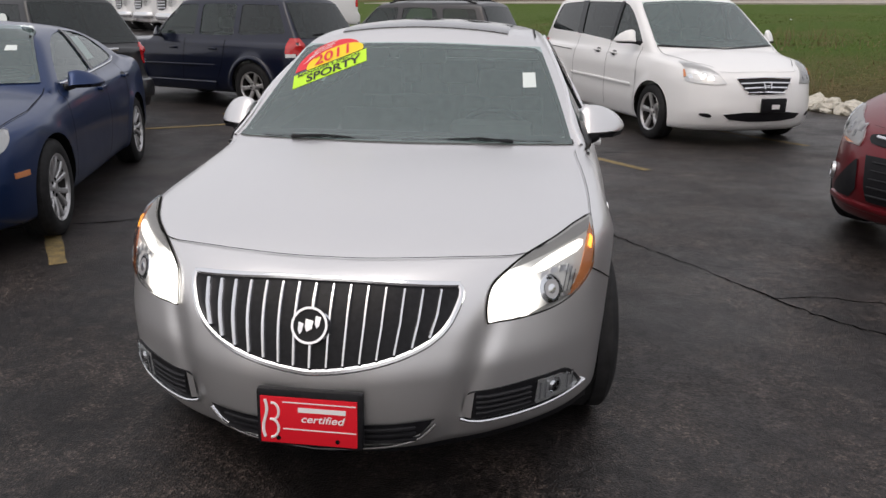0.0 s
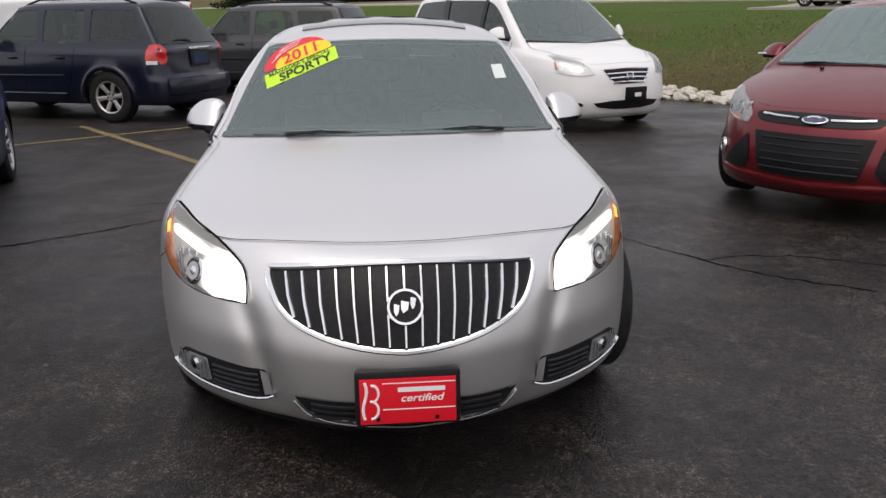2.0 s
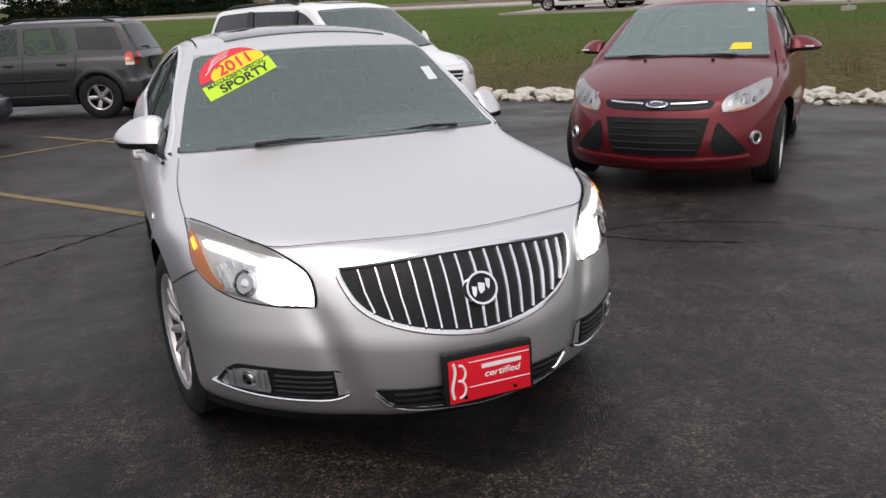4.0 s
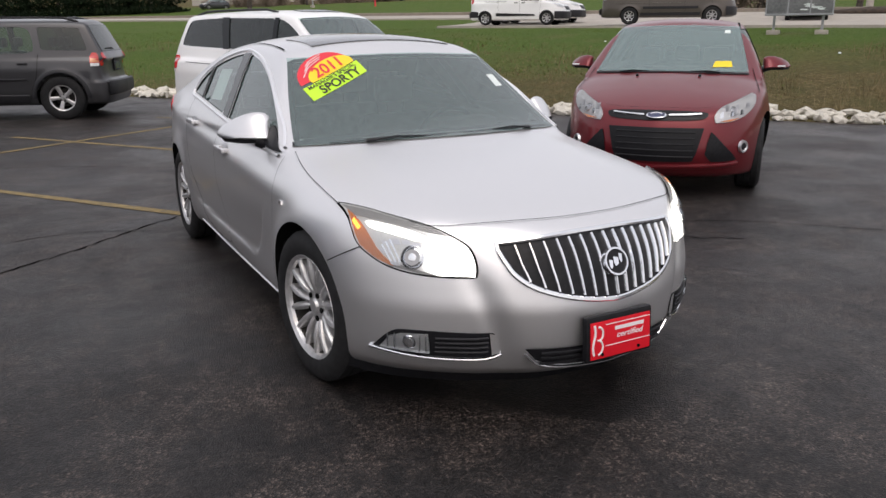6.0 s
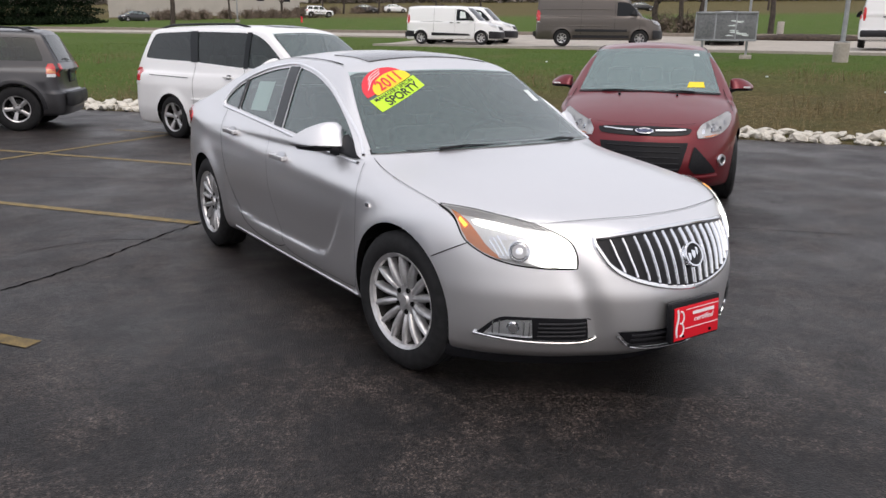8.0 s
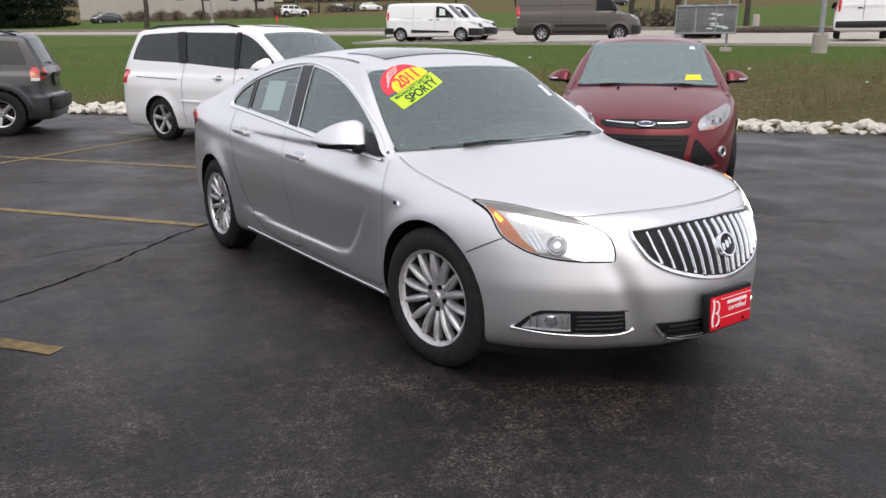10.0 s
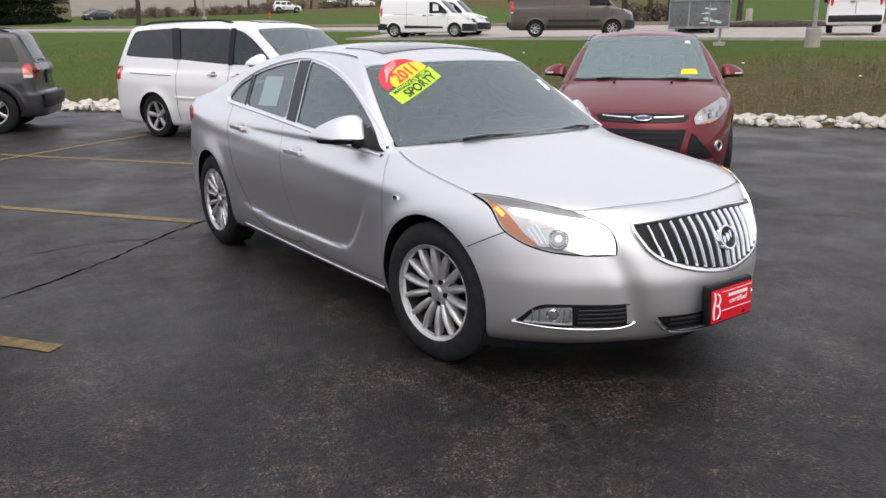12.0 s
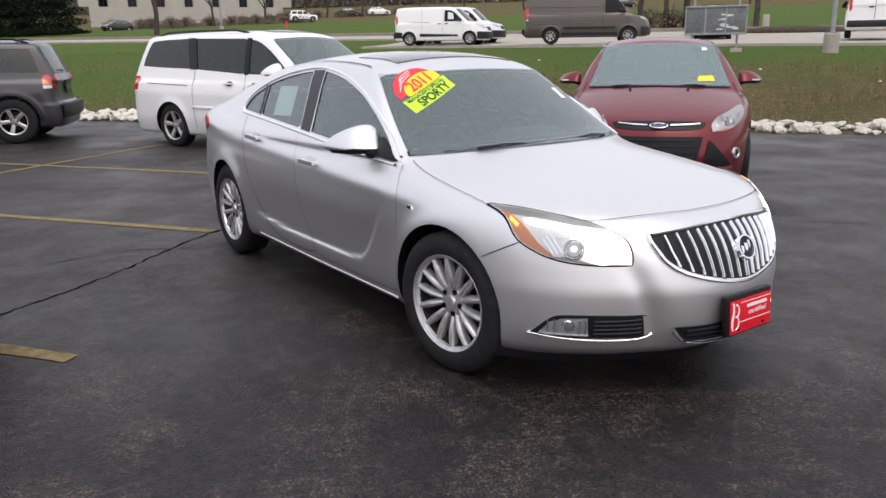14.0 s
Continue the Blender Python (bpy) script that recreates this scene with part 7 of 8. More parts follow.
def rocks():
    rng = random.Random(5)
    border = empty("rock_border", Matrix.Translation(at_edge(0, 0.4, 0)), "white limestone rocks along the lot's edge", "rocks", kind="structure")
    inv = border.matrix_world.inverted()
    meshes = [rock_mesh(i) for i in range(10)]
    spots = []
    s = -24.0
    while s < 14:
        for k in range(3):
            n = 0.10 + 0.25 * k + rng.uniform(-0.08, 0.08)
            if rng.random() < 0.9:
                spots.append((s + rng.uniform(-0.1, 0.1), n, rng.uniform(0.08, 0.2), rng.uniform(0, 360)))
        s += 0.14
    spots.sort(key=lambda q: abs(q[0] + 4))
    rest_v, rest_f = [], []
    for i, (s, n, r, a) in enumerate(spots):
        p = at_edge(s, n)
        m = Matrix.Translation((p.x, p.y, p.z + r * 0.25)) @ pose(0, 0, 0, rng.uniform(-20, 20), rng.uniform(-20, 20), a) @ Matrix.Diagonal((r * rng.uniform(0.9, 1.4), r, r * rng.uniform(0.8, 1.2), 1))
        me = meshes[i % 10]
        if i < 300:
            o = new("rock", me)
            o.parent = border
            o.matrix_basis = inv @ m
        else:
            base = len(rest_v)
            rest_v += [tuple(inv @ m @ v.co) for v in me.vertices]
            rest_f += [[base + k for k in f.vertices] for f in me.polygons]
    if rest_v:
        me = np_mesh("rocks", rest_v, rest_f)
        finish(me, LIMESTONE, 0)
        o = new("rocks", me)
        o.parent = border
        tagged(o, kind="stuff")


def blades(name, count, s_rng, n_rng, h_rng, material, label, seed, clump=0.0, lean=0.5, width=0.012, bias=1.0):
    """Thin bent blades scattered over the bank, in clumps."""
    rng = np.random.default_rng(seed)
    s = rng.uniform(*s_rng, count)
    n = n_rng[0] + (n_rng[1] - n_rng[0]) * rng.random(count) ** bias
    if clump:
        k = max(1, int(count / 25))
        c = rng.integers(0, k, count)
        s = rng.uniform(*s_rng, k)[c] + rng.normal(0, clump, count)
        n = (n_rng[0] + (n_rng[1] - n_rng[0]) * rng.random(k) ** bias)[c] + rng.normal(0, clump, count)
    n = np.clip(n, 0.75, 23)
    keep = n < 25.0 - 12 * (s + 17) / 39
    n = np.where(keep, n, rng.uniform(2, 9, count))
    h = rng.uniform(*h_rng, count)
    a = rng.uniform(0, 2 * np.pi, count)
    l = rng.uniform(0.1, lean, count) * h
    z = LAND(n) - 0.02
    P = np.outer(s, np.array(ALONG)) + np.outer(n + EDGE, np.array(ACROSS))
    P[:, 2] = z
    u = np.c_[np.cos(a), np.sin(a), np.zeros(count)]
    v = np.c_[-np.sin(a), np.cos(a), np.zeros(count)]
    up = np.array((0, 0, 1.0))
    w = width * rng.uniform(0.6, 1.4, count)[:, None]
    V = np.stack([P - u * w, P + u * w, P + u * w * 0.6 + v * (l * 0.35)[:, None] + up * (h * 0.6)[:, None], P - u * w * 0.6 + v * (l * 0.35)[:, None] + up * (h * 0.6)[:, None], P + v * l[:, None] + up * h[:, None]], 1).reshape(-1, 3)
    i = np.arange(count)[:, None] * 5
    me = bpy.data.meshes.new(name)
    F = [tuple(r) for r in (i + np.array((0, 1, 2, 3))).tolist()] + [tuple(r) for r in (i + np.array((3, 2, 4))).tolist()]
    me.from_pydata(V.tolist(), [], F)
    finish(me, material, 0)
    tagged(new(name, me), label, "grass", kind="stuff")


def slab(name, corners, thick, material, label, category):
    """A paved slab that lies on the land between four (s, n) corners."""
    bm = bmesh.new()
    n = 14
    top = []
    for i in range(n + 1):
        t = i / n
        row = []
        for k in range(9):
            u = k / 8
            a = np.array(corners[0]) * (1 - t) + np.array(corners[1]) * t
            b = np.array(corners[3]) * (1 - t) + np.array(corners[2]) * t
            q = a * (1 - u) + b * u
            p = at_edge(*q)
            row.append(bm.verts.new((p.x, p.y, float(LAND(q[1])) + thick)))
        top.append(row)
    for i in range(n):
        for k in range(8):
            bm.faces.new((top[i][k], top[i + 1][k], top[i + 1][k + 1], top[i][k + 1]))
    bmesh.ops.recalc_face_normals(bm, faces=bm.faces[:])
    if sum(f.normal.z for f in bm.faces) < 0:
        bmesh.ops.reverse_faces(bm, faces=bm.faces[:])
    ed = [e for e in bm.edges if e.is_boundary]
    r = bmesh.ops.extrude_edge_only(bm, edges=ed)
    for v in r["geom"]:
        if isinstance(v, bmesh.types.BMVert):
            v.co.z -= 0.3
    return tagged(part(name, bm, material), label, category, kind="structure")


def road():
    slab("road", [(-130, 44.0), (-17, 32.2), (-17, 36.0), (-130, 50.0)], 0.10, CONCRETE, "pale concrete road beyond the grass", "road")
    slab("driveway", [(-17, 23.2), (22, 11.5), (22, 33.5), (-17, 36.0)], 0.10, CONCRETE, "pale concrete drive with parked vans", "driveway")
    slab("kerb", [(-130, 50.1), (-17, 36.1), (-17, 36.5), (-130, 50.6)], 0.28, KERB, "brown-grey concrete kerb along the road", "kerb")
    slab("kerb", [(-17, 36.1), (22, 33.6), (22, 34.0), (-17, 36.5)], 0.28, KERB, "brown-grey concrete kerb along the drive", "kerb")


ground()
markings()
rocks()
road()
blades("dry_grass", 22000, (-26, 14), (0.8, 9), (0.03, 0.08), DRYGRASS, "short dry tan grass on the bank", 1, 0.35, 1.2, 0.010, 1.9)
blades("tall_dry_grass", 1700, (-24, 14), (0.9, 8), (0.18, 0.55), DRYGRASS, "tall dead grass stalks on the bank", 2, 0.22, 0.9, 0.005)
blades("green_grass", 24000, (-30, 16), (3.5, 22), (0.02, 0.06), GREENGRASS, "green grass on the upper bank", 3, 0.9, 1.1, 0.014)


# ---- far vehicles ----
def far_at(x, y, deg):
    s, n = to_edge(x, y)
    return placed(x, y, deg, float(LAND(n)) + (0.10 if 18 < n < 36 else 0.0))


def build_connect(m):
    sh = CONNECT
    wins = [chaikin([(1.25, 1.15), (1.25, 1.15), (1.55, 1.45), (1.8, 1.62), (2.15, 1.64), (2.15, 1.64), (2.15, 1.12), (2.15, 1.12), (1.6, 1.12)], 1)]
    car = build_car("cargo_van", sh, m, WHITE, "white compact cargo van with black bumpers", "van", wins, win_front(sh, 0.76, 0.68, 1.12, 1.70), win_front(sh, 0.7, 0.66, 1.2, 1.6), step=0.08, wheel=(0.2, 7, "thin", 0.2, 0.8), mirror=(1.35, 1.2, 1.0, (0.1, 0.07, 0.1), BLACK))
    lamp_set(car, sh, [(0.5, 0.78), (0.55, 0.9), (0.72, 0.98), (0.82, 0.98), (0.8, 0.85), (0.68, 0.78)])
    part("front_bumper", ribbon(sh, [(-0.86, 0.45), (-0.5, 0.45), (0, 0.45), (0.5, 0.45), (0.86, 0.45)], "front", 0.34, 0.0, 0.03), CLADDING, car)
    part("rear_bumper", ribbon(sh, [(-0.8, 0.45), (0, 0.45), (0.8, 0.45)], "rear", 0.3, 0.0, 0.05), CLADDING, car)
    part("grille", patch(sh, [(-0.45, 0.85), (0.45, 0.85), (0.40, 0.68), (-0.40, 0.68)], "front", 0.003, 0.0, 0.1), BLACK, car)
    side_pair(car, sh, "side_moulding", [(1.45, 0.42), (3.4, 0.42), (3.4, 0.56), (1.5, 0.50)], CLADDING, 0.012, 0.015)
    side_pair(car, sh, "bumper_corner", [(4.3, 0.36), (4.75, 0.36), (4.75, 0.66), (4.3, 0.62)], CLADDING, 0.012, 0.015)
    side_pair(car, sh, "nose_corner", [(0.3, 0.3), (0.53, 0.3), (0.53, 0.62), (0.3, 0.62)], CLADDING, 0.012, 0.015)
    side_pair(car, sh, "slide_track", [(2.9, 1.07), (4.0, 1.07), (4.0, 1.085), (2.9, 1.085)], SEAM, 0.003, 0.0)
    side_pair(car, sh, "window_paper", [(1.68, 1.22), (1.98, 1.22), (1.98, 1.56), (1.72, 1.50)], PAPER, 0.006, 0.0)
    door_lines(car, sh, [[(1.2, 1.1), (1.22, 0.4)], [(2.22, 1.7), (2.22, 0.4)], [(3.3, 1.7), (3.3, 0.4)]])
    tail_lamps(car, sh, (0.95, 1.4), (0.70, 0.78), (4.56, 4.66))
    for y in (2.05, 2.4):
        side_pair(car, sh, "door_handle", [(y - 0.08, 1.0), (y + 0.08, 1.0), (y + 0.08, 1.035), (y - 0.08, 1.035)], BLACK, 0.02, 0.03)
    return car


def build_transit(m, pm, label):
    sh = TRANSIT
    wins = [chaikin([(1.1, 1.32), (1.1, 1.32), (1.38, 1.70), (1.55, 1.82), (2.0, 1.84), (2.0, 1.84), (2.0, 1.28), (2.0, 1.28), (1.5, 1.28)], 1)]
    car = build_car("cargo_van", sh, m, pm, label, "van", wins, win_front(sh, 0.85, 0.8, 1.28, 1.93), None, step=0.09, wheel=(0.2, 7, "thin", 0.22, 0.88), mirror=(1.2, 1.4, 1.14, (0.1, 0.07, 0.16), BLACK))
    lamp_set(car, sh, [(0.55, 0.92), (0.6, 1.08), (0.8, 1.15), (0.92, 1.1), (0.9, 0.98), (0.75, 0.92)])
    part("front_bumper", ribbon(sh, [(-0.95, 0.52), (-0.5, 0.52), (0, 0.52), (0.5, 0.52), (0.95, 0.52)], "front", 0.36, 0.0, 0.03), CLADDING, car)
    part("rear_bumper", ribbon(sh, [(-0.9, 0.52), (0, 0.52), (0.9, 0.52)], "rear", 0.26, 0.0, 0.08), CLADDING, car)
    part("rear_door", ribbon(sh, [(0, 0.7), (0, 1.4), (0, 1.98)], "rear", 0.015), SEAM, car)
    part("rear_handle", patch(sh, [(0.06, 1.12), (0.22, 1.12), (0.22, 1.16), (0.06, 1.16)], "rear", 0.02, 0.03), BLACK, car)
    side_pair(car, sh, "side_moulding", [(1.55, 0.62), (3.75, 0.62), (3.75, 0.72), (1.55, 0.72)], CLADDING, 0.012, 0.015)
    for z in (0.86, 1.25, 1.55):
        for v in ("right", "left"):
            part("pressed_rib", ribbon(sh, [(2.2, z), (3.5, z), (5.2, z)], v, 0.03, 0.0, 0.012), pm, car)
    side_pair(car, sh, "sill_cladding", [(1.45, 0.36), (3.85, 0.36), (3.85, 0.48), (1.45, 0.48)], CLADDING, 0.008, 0.012)
    door_lines(car, sh, [[(1.02, 1.2), (1.04, 0.5)], [(2.08, 1.95), (2.08, 0.5)], [(3.5, 1.95), (3.5, 0.5)]])
    tail_lamps(car, sh, (1.0, 1.5), (0.80, 0.90), (5.26, 5.38))
    return car


BRONZE = paint("bronze_grey_paint", (0.10, 0.085, 0.075), 0.5, 0.35)
TAN = paint("tan_paint", (0.28, 0.25, 0.21), 0.5, 0.35)


def build_pickup(m):
    sh = PICKUP
    wins = [chaikin([(1.85, 1.28), (1.85, 1.28), (2.15, 1.72), (2.3, 1.80), (2.75, 1.80), (2.75, 1.80), (2.75, 1.27), (2.75, 1.27)], 1),
            chaikin([(2.85, 1.27), (2.85, 1.27), (2.85, 1.80), (2.85, 1.80), (3.6, 1.78), (3.6, 1.78), (3.65, 1.27), (3.65, 1.27)], 1)]
    car = build_car("pickup_truck", sh, m, WHITE, "white pickup truck with large chrome grille", "pickup truck", wins, win_front(sh, 0.8, 0.7, 1.28, 1.8), win_front(sh, 0.7, 0.64, 1.3, 1.76), step=0.09, wheel=(0.23, 6, "wide", 0.26, 0.86), mirror=(1.85, 1.35, 1.12, (0.1, 0.07, 0.13), BLACK))
    g = part("grille", patch(sh, chaikin([(-0.55, 1.08), (0.55, 1.08), (0.5, 0.72), (-0.5, 0.72)], 1), "front", 0.003, 0.004, 0.1), BLACK, car)
    for z in (0.78, 0.86, 0.94, 1.02):
        part("chrome_bar", ribbon(sh, [(-0.5, z), (0, z), (0.5, z)], "front", 0.04, 0.003, 0.02), CHROME, g)
    lamp_set(car, sh, [(0.6, 0.82), (0.6, 1.08), (0.9, 1.08), (0.92, 0.84)])
    part("front_bumper", ribbon(sh, [(-0.93, 0.55), (-0.5, 0.55), (0, 0.55), (0.5, 0.55), (0.93, 0.55)], "front", 0.2, 0.0, 0.05), CHROME, car)
    door_lines(car, sh, [[(1.8, 1.22), (1.78, 0.45)], [(2.8, 1.22), (2.8, 0.45)], [(3.72, 1.22), (3.72, 0.45)]])
    bm = bmesh.new()
    box(bm, 0, 4.85, 1.19, 1.5, 1.9, 0.06, bevel=0.01)
    part("bed_cover", bm, SEAM, car)
    tail_lamps(car, sh, (0.82, 1.1), (0.80, 0.90), (5.66, 5.78))
    return car


def far_vehicles():
    v = build_connect(far_at(21.8, 28.7, 39))
    tagged(v, group="parked cargo vans")
    tagged(copy_thing(v, far_at(23.9, 30.2, 38)), group="parked cargo vans")
    t = build_transit(far_at(24.9, 21.5, 46), BRONZE, "bronze-grey full-size cargo van, parked")
    w = copy_thing(t, far_at(33.5, 16.2, 117))
    recolour(w, BRONZE, WHITE)
    tagged(w, "white full-size cargo van seen from behind")
    spots = [placed(-10.4 - 1.9 * k, 19.6 + 2.2 * k, -50, land(*to_edge(-8.5 - 1.9 * k, 21.5 + 2.2 * k))) for k in range(5)]
    p = tagged(build_pickup(spots[0]), group="row of pickup trucks")
    for m in spots[1:]:
        tagged(copy_thing(p, m), group="row of pickup trucks")


far_vehicles()


# ---- things beyond the lot ----
def on_land(x, y, up=0.0):
    s, n = to_edge(x, y)
    return Vector((x, y, float(LAND(n)) + up))


def bare_tree(m, label, height, seed, lean=0.0):
    """A leafless tree: tapered trunk with limbs, and a crown of fine twigs."""
    rng = random.Random(seed)
    tree = empty("tree", m, label, "tree")
    trunk, crown = bmesh.new(), bmesh.new()

    def grow(p, d, length, r, depth):
        q = p + d * length * 0.5 + Vector((rng.uniform(-1, 1), rng.uniform(-1, 1), 0)) * length * 0.05
        e = p + d * length + Vector((rng.uniform(-1, 1), rng.uniform(-1, 1), 0)) * length * 0.06
        tube(trunk if depth < 2 else crown, [p, q, e], [r, r * 0.85, r * 0.65], 7 if depth < 2 else 3)
        if depth >= 5:
            return
        for _ in range(3 if depth < 4 else 4):
            k = Vector((rng.uniform(-1, 1), rng.uniform(-1, 1), rng.uniform(-0.1, 0.7))).normalized()
            nd = (d * rng.uniform(0.5, 1.0) + k * rng.uniform(0.5, 0.9)).normalized()
            grow(p + (e - p) * rng.uniform(0.55, 1.0), nd, length * rng.uniform(0.55, 0.78), r * 0.5, depth + 1)

    grow(Vector((0, 0, -0.2)), Vector((lean, 0, 1)).normalized(), height * 0.38, height * 0.024, 0)
    part("trunk", trunk, BARK, tree)
    part("crown", crown, TWIG, tree)
    return tree


def clump_mesh(name, count, shape, size, material, seed, parent):
    """Many small leaf or needle sprays in an uneven volume."""
    rng = np.random.default_rng(seed)
    P = shape(rng, count)
    a = rng.normal(size=(count, 3))
    a /= np.linalg.norm(a, axis=1, keepdims=True)
    b = np.cross(a, rng.normal(size=(count, 3)))
    b /= np.linalg.norm(b, axis=1, keepdims=True)
    s = size * rng.uniform(0.5, 1.4, (count, 1))
    V = np.stack([P - b * s * 0.25, P + b * s * 0.25, P + a * s], 1).reshape(-1, 3)
    me = np_mesh(name, V, (np.arange(count)[:, None] * 3 + np.array((0, 1, 2))).tolist())
    finish(me, material, 0)
    o = new(name, me)
    o.parent = parent
    return o


def evergreen(m, label, h, r, seed):
    t = empty("evergreen_tree", m, label, "tree")
    bm = bmesh.new()
    tube(bm, [(0, 0, -0.2), (0, 0, h * 0.5), (0, 0, h * 0.95)], [0.2, 0.12, 0.03], 8)
    part("trunk", bm, BARK, t)

    def cone(rng, n):
        z = h * rng.random(n) ** 1.4
        tier = 0.82 + 0.18 * np.sin(z * 5)
        rad = r * (1 - z / h) ** 0.75 * tier * rng.random(n) ** 0.35
        a = rng.uniform(0, 2 * np.pi, n)
        rad = rad * (1 + 0.18 * np.sin(a * 3 + z))
        return np.c_[rad * np.cos(a), rad * np.sin(a), z + 0.1]

    clump_mesh("crown", 16000, cone, 0.34, EVERGREEN, seed, t)
    return t


def shrub(m, label, r, seed):
    t = empty("shrub", m, label, "shrub")
    rng = random.Random(seed)
    bm = bmesh.new()
    for _ in range(90):
        a, k = rng.uniform(0, 6.28), rng.uniform(0.1, 1.0)
        top = Vector((math.cos(a) * r * k, math.sin(a) * r * k, r * rng.uniform(0.6, 1.15) * (1.1 - 0.5 * k)))
        mid = top * 0.5 + Vector((0, 0, 0.12 * r))
        tube(bm, [Vector((math.cos(a) * 0.1, math.sin(a) * 0.1, -0.1)), mid, top], [0.03, 0.02, 0.008], 3)
    part("stem", bm, SHRUB, t)

    def dome(rng, n):
        v = rng.normal(size=(n, 3))
        v /= np.linalg.norm(v, axis=1, keepdims=True)
        v[:, 2] = np.abs(v[:, 2])
        return v * (r * rng.random((n, 1)) ** 0.3) * np.array((1, 1, 0.85))

    clump_mesh("crown", 500, dome, 0.22, SHRUB, seed, t)
    return t


def far_building():
    a, b = Vector((27.5, 145.0, 0)), Vector((58.6, 135.0, 0))
    d = (b - a).normalized()
    L, H = (b - a).length, 9.0
    m = pose(a.x, a.y, 7.4, rz=math.degrees(math.atan2(d.y, d.x)))
    house = empty("office_building", m, "low beige office building with small windows", "building")
    bm = bmesh.new()
    n = int(L / 4.2)
    t = 0.35
    # wall built round its window openings, as piers and bands
    box(bm, L / 2, t / 2, -0.7, L, t, 4.6)
    box(bm, L / 2, t / 2, 6.2, L, t, 5.6)
    for i in range(n + 1):
        w = L / n
        box(bm, i * w, t / 2, 2.5, w * 0.68 if 0 < i < n else w * 0.68, t, 1.8)
    box(bm, L / 2, 8, 3.0, L, 15, 11.0)
    part("wall", bm, STUCCO, house)
    bm = bmesh.new()
    box(bm, L / 2, 7.8, H + 0.1, L + 0.6, 16.2, 0.5, bevel=0.05)
    part("roof", bm, KERB, house)
    for i in range(n):
        x = (i + 0.5) * L / n
        bm = bmesh.new()
        for dx in (-0.62, 0, 0.62):
            box(bm, x + dx, 0.12, 2.5, 0.07, 0.1, 1.8)
        for dz in (1.64, 3.36):
            box(bm, x, 0.12, dz, 1.3, 0.1, 0.08)
        f = part("window", bm, CLADDING, house)
        bm = bmesh.new()
        box(bm, x, 0.2, 2.5, 1.3, 0.02, 1.7)
        part("pane", bm, DARKGLASS, f)


def sign_board():
    a, b = on_land(17.75, 14.35), on_land(18.9, 12.5)
    d = Vector((b.x - a.x, b.y - a.y, 0)).normalized()
    mid = (a + b) / 2
    m = Matrix.Translation((mid.x, mid.y, mid.z)) @ pose(0, 0, 0, rz=math.degrees(math.atan2(d.y, d.x)))
    sg = empty("sign_board", m, "weathered grey sign panel on steel posts", "sign")
    for x in (-0.65, 0.65):
        bm = bmesh.new()
        box(bm, x, 0.07, 1.6, 0.07, 0.07, 3.6, bevel=0.01)
        part("post", bm, GALV, sg)
        bm = bmesh.new()
        box(bm, x, 0.07, 0.05, 0.34, 0.34, 0.14, bevel=0.02)
        part("footing", bm, CONCRETE, sg)
    bm = bmesh.new()
    box(bm, 0, 0, 0.955, 1.78, 0.07, 0.86, bevel=0.01)
    panel = part("panel", bm, SIGNGREY, sg)
    for z in (0.55, 1.36):
        bm = bmesh.new()
        box(bm, 0, -0.045, z, 1.82, 0.03, 0.06, bevel=0.006)
        part("rail", bm, GALV, panel)
    for x in (-0.89, -0.3, 0.3, 0.89):
        bm = bmesh.new()
        box(bm, x, -0.042, 0.955, 0.04, 0.02, 0.84)
        part("stiffener", bm, GALV, panel)
    rng = random.Random(3)
    for i in range(9):
        bm = bmesh.new()
        x, z = rng.uniform(0.1, 0.65), rng.uniform(0.65, 1.25)
        o = [(x + rng.uniform(0.03, 0.12) * math.cos(k) * 1.5, z + rng.uniform(0.015, 0.04) * math.sin(k)) for k in np.linspace(0, 6.28, 9)[:-1]]
        f = bm.faces.new([bm.verts.new((u, -0.04, v)) for u, v in o])
        bm.normal_update()
        if f.normal.y > 0:
            f.normal_flip()
        part("torn_film", bm, PAPER, panel, smooth=0)


def light_pole(p, base_h, base_r, h, label, tall=0.07):
    m = Matrix.Translation(p)
    lp = empty("light_pole", m, label, "light pole")
    if base_h:
        bm = bmesh.new()
        lathe(bm, [(0.0, base_h), (base_r - 0.03, base_h), (base_r, base_h - 0.03), (base_r, -0.3)], 28, pose(0, 0, 0, ry=-90))
        bm2 = bm
        part("concrete_base", bm2, CONCRETE, lp)
    bm = bmesh.new()
    tube(bm, [(0, 0, base_h - 0.1), (0, 0, h * 0.5), (0, 0, h)], [tall, tall * 0.85, tall * 0.6], 12)
    part("pole", bm, GALV, lp)
    bm = bmesh.new()
    box(bm, 0, 0, base_h + 0.015, 0.3, 0.3, 0.03, bevel=0.008)
    part("base_plate", bm, GALV, lp)
    bm = bmesh.new()
    box(bm, 0.5, 0, h, 1.0, 0.3, 0.12, bevel=0.03)
    part("lamp_head", bm, GALV, lp)


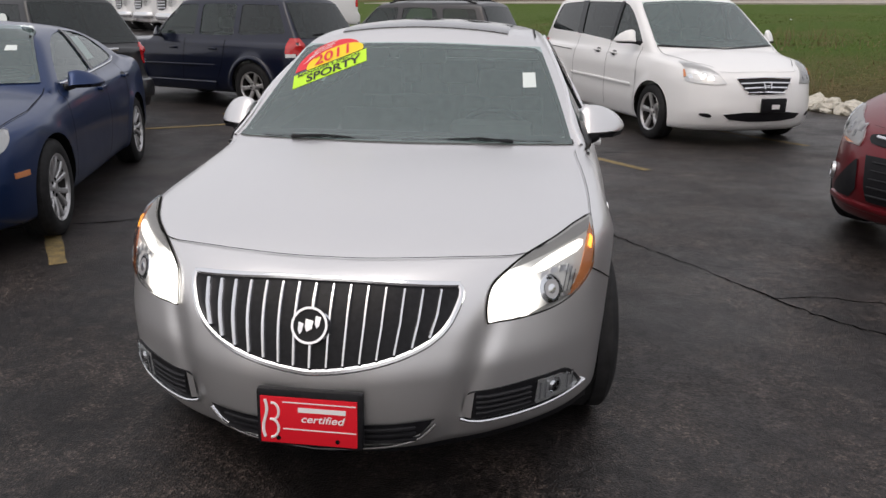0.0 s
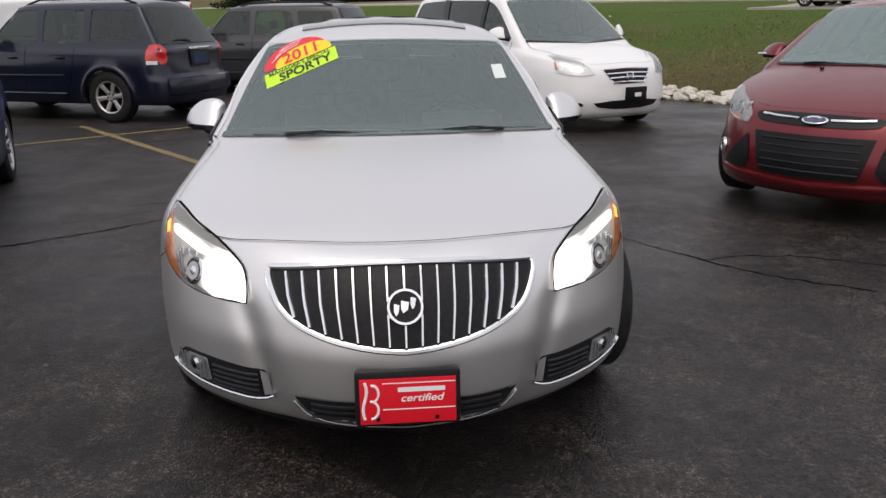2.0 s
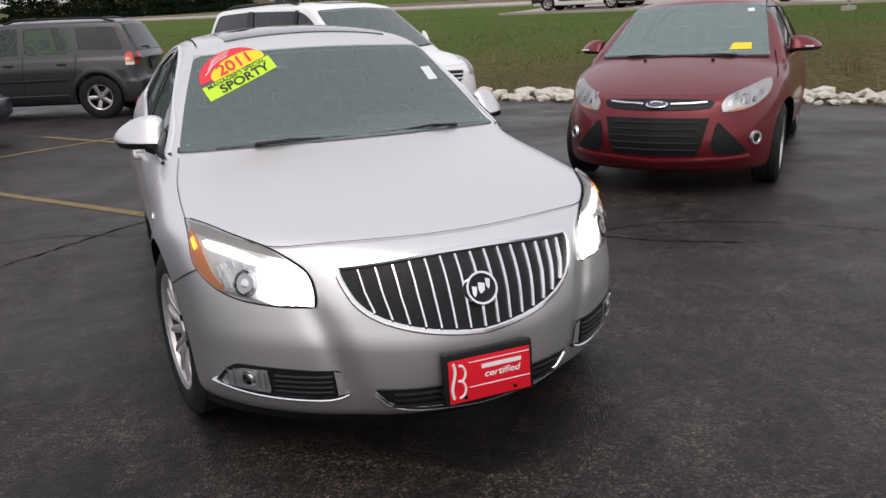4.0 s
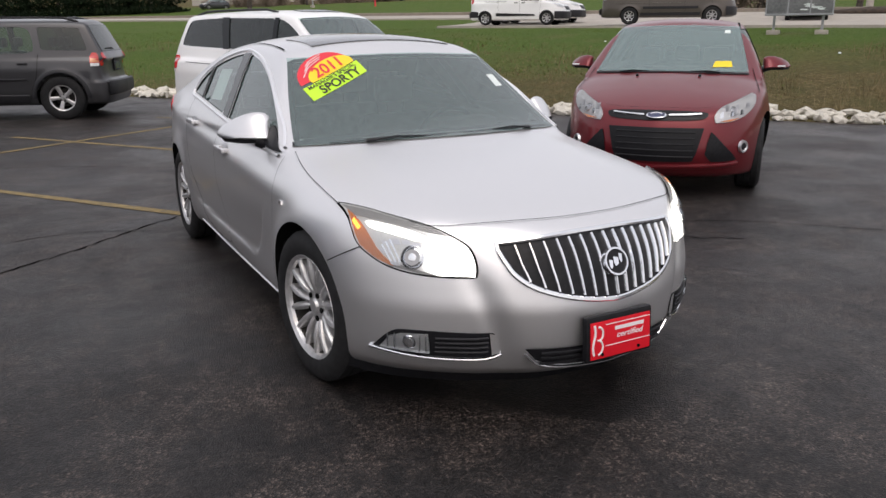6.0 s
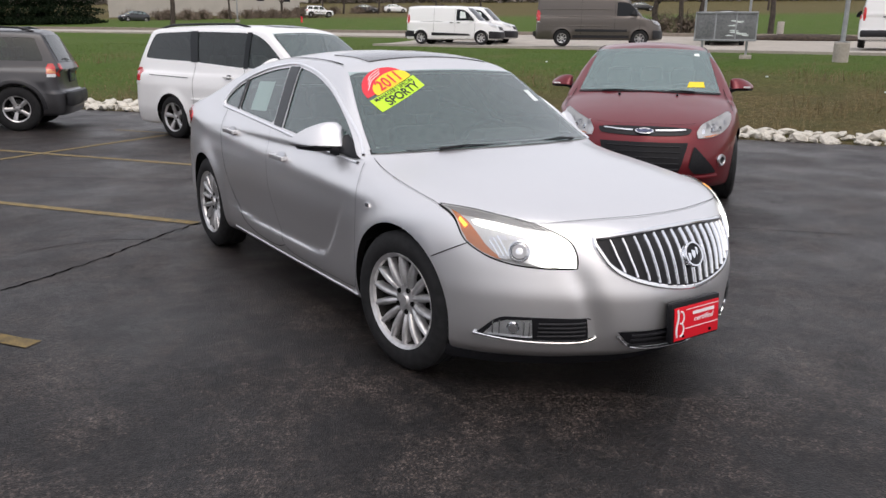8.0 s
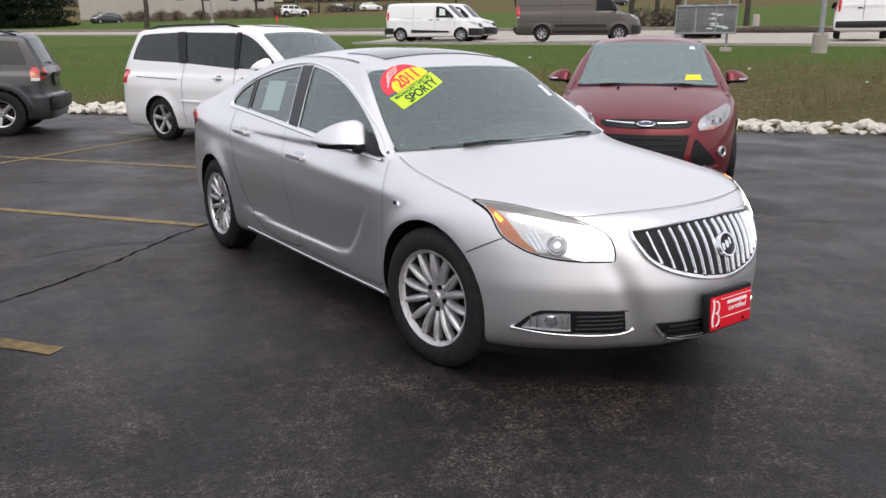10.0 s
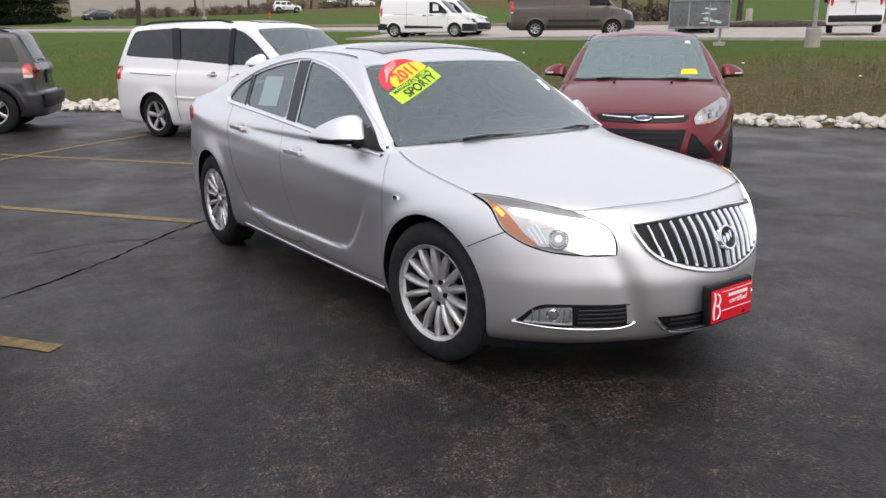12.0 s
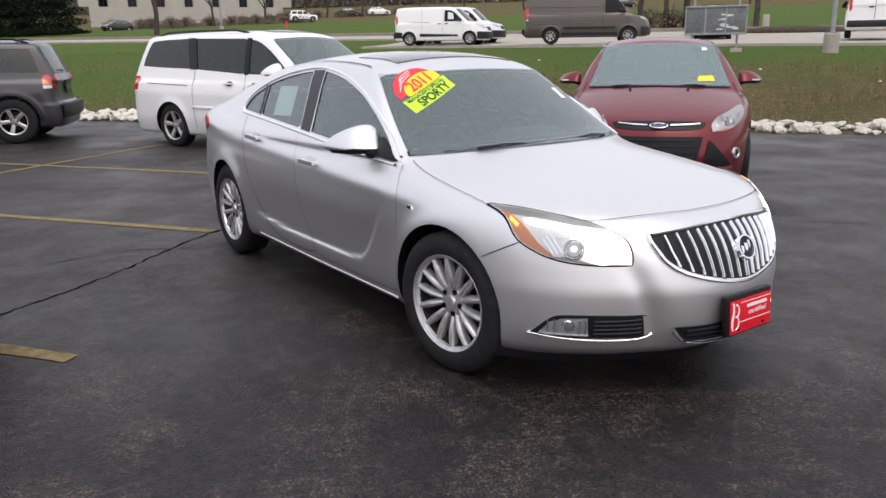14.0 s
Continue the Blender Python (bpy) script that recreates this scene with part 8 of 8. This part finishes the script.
def beyond():
    light_pole(on_land(19.6, 10.4), 0.55, 0.21, 8.0, "light pole on a round concrete base")
    light_pole(on_land(33.0, 96.9), 0.3, 0.3, 9.0, "slim steel light pole on the far lawn", 0.1)
    sign_board()
    far_building()
    tl = "bare tree with dark trunk and fine twigs"
    kinds = [bare_tree(Matrix.Translation(on_land(21.5, 84.9)), tl, 12, 20), bare_tree(Matrix.Translation(on_land(39.5, 25.9)), tl, 8, 24, 0.1), bare_tree(Matrix.Translation(on_land(39.0, 34.0)), tl, 9, 25, -0.05)]
    for t in kinds:
        tagged(t, group="bare trees")
    for i, (x, y) in enumerate(((40.3, 33.2), (41.4, 32.2), (37.5, 112), (47.0, 116), (60.0, 128), (66.0, 132), (70.0, 126), (78.0, 134), (84.0, 128), (92.0, 124), (97.0, 112), (108.0, 108), (118.0, 92), (126, 84))):
        tagged(copy_thing(kinds[2 if i % 2 else 1], Matrix.Translation(on_land(x, y)) @ pose(0, 0, 0, rz=47 * i)), group="bare trees")
    g = evergreen(Matrix.Translation(on_land(14.6, 107.0)), "dense dark evergreen tree", 13, 4.8, 3)
    tagged(g, group="evergreen trees")
    for x, y in ((9.5, 108.0), (4.0, 109.5), (-2.0, 110.5), (-9.0, 112.0), (-17, 113)):
        tagged(copy_thing(g, Matrix.Translation(on_land(x, y)) @ pose(0, 0, 0, rz=x * 40)), group="evergreen trees")
    b = shrub(Matrix.Translation(on_land(31.5, 112.5)), "brown leafless shrub beside the far building", 1.6, 4)
    tagged(b, group="shrubs")
    rng = random.Random(8)
    for i in range(20):
        t = i / 19
        x, y = 26.5 + 24 * t + rng.uniform(-1, 1), 118 - 5 * t + rng.uniform(-2.5, 6)
        tagged(copy_thing(b, Matrix.Translation(on_land(x, y)) @ pose(0, 0, 0, rz=rng.uniform(0, 360))), group="shrubs")
    for i in range(16):
        x, y = 56 + 32 * i / 15 + rng.uniform(-2, 2), 136 - 8 * i / 15 + rng.uniform(-3, 3)
        tagged(copy_thing(b, Matrix.Translation(on_land(x, y)) @ pose(0, 0, 0, rz=rng.uniform(0, 360))), group="shrubs")
    for x, y in ((40.0, 34.5), (41.2, 33.4), (42.0, 32.6)):
        tagged(copy_thing(b, Matrix.Translation(on_land(x, y)) @ pose(0, 0, 0, rz=rng.uniform(0, 360))), group="shrubs")
    # hydrant, bollard and mulch island
    bm = bmesh.new()
    lathe(bm, [(0.0, 0.75), (0.08, 0.72), (0.11, 0.62), (0.11, 0.1), (0.15, 0.08), (0.15, -0.1)], 16, Matrix.Translation(on_land(38.4, 89.3)) @ pose(0, 0, 0, ry=-90))
    tagged(part("fire_hydrant", bm, STK_RED), "red fire hydrant on the lawn", "hydrant")
    bm = bmesh.new()
    lathe(bm, [(0.0, 1.0), (0.16, 1.0), (0.18, 0.97), (0.18, -0.1)], 18, Matrix.Translation(on_land(37.1, 23.7)) @ pose(0, 0, 0, ry=-90))
    tagged(part("bollard", bm, CONCRETE), "short concrete bollard by the drive", "bollard")
    bm = bmesh.new()
    for v in blob(bm, 0, 0, 0, 3.2, 1.0, 0.3, 1.0, 24):
        v.co.z += 0.05 * noise.noise(v.co * 3)
    mo = part("mulch_bed", bm, mat("mulch", (0.05, 0.035, 0.025), 0.95, noise_amt=0.5, scale=6, bump=0.04))
    s_ = on_land(37.2, 22.2)
    mo.matrix_world = Matrix.Translation((s_.x, s_.y, s_.z + 0.1)) @ pose(0, 0, 0, rz=-54)
    tagged(mo, "brown mulch bed in the drive", "mulch bed")
    # litter on the bank
    rng = random.Random(12)
    for s, n in ((3.3, 5.2), (-5, 9.5), (-17, 13), (1.0, 7.0)):
        bm = bmesh.new()
        blob(bm, 0, 0, 0, 0.04, 0.028, 0.018, 0.8, 10)
        o = part("litter", bm, PAPER)
        o.matrix_world = Matrix.Translation(at_edge(s, n) + Vector((0, 0, 0.03)))
        tagged(o, "small piece of white litter in grass", "litter")


def far_cars(small, suv):
    """Cars far off by the building and along the road, the same kinds in other paint."""
    for src, x, y, deg, pm, label in ((small, 22.3, 113.6, -75, GREY, "small dark grey car by the building"), (suv, 53.2, 110.4, 75, WHITE, "white SUV on the far lawn drive"),
                                      (small, 76.4, 126.2, 65, WHITE, "white car far beyond the lawn"), (small, 72.0, 129.5, 60, GREY, "grey car far beyond the lawn"),
                                      (small, 112.0, 98.0, 60, BLACKPAINT, "dark car far beyond the lawn"), (suv, 29.9, 21.9, -53, WHITE, "white SUV parked behind the sign")):
        s, n = to_edge(x, y)
        c = copy_thing(src, placed(x, y, deg, float(LAND(n)) + (0.1 if 20 < n < 33 else 0)))
        for a in (RED, BLUE, GREY, NAVY):
            recolour(c, a, pm)
        tagged(c, label)


def far_woods():
    """Bare woods along the far rise."""
    def band(rng, n):
        s = rng.uniform(-330, 200, n)
        d = rng.uniform(215, 250, n)
        top = 7.5 + 2.2 * np.sin(s * 0.13) + 1.8 * np.sin(s * 0.41 + 1) + 1.2 * np.sin(s * 1.1)
        z = top * rng.random(n) ** 0.8
        P = np.outer(s, np.array(ALONG)) + np.outer(d + EDGE, np.array(ACROSS))
        P[:, 2] = LAND(d) + z
        return P

    wood = clump_mesh("woods", 80000, band, 1.4, mat("far_twigs", (0.16, 0.138, 0.12), 0.95, noise_amt=0.4, scale=0.15, scale2=1.5), 11, None)
    tagged(wood, "bare grey-brown woods beyond the field", "woods", kind="stuff")


beyond()
far_woods()
far_cars(bpy.data.objects["compact_car"], bpy.data.objects["suv"])
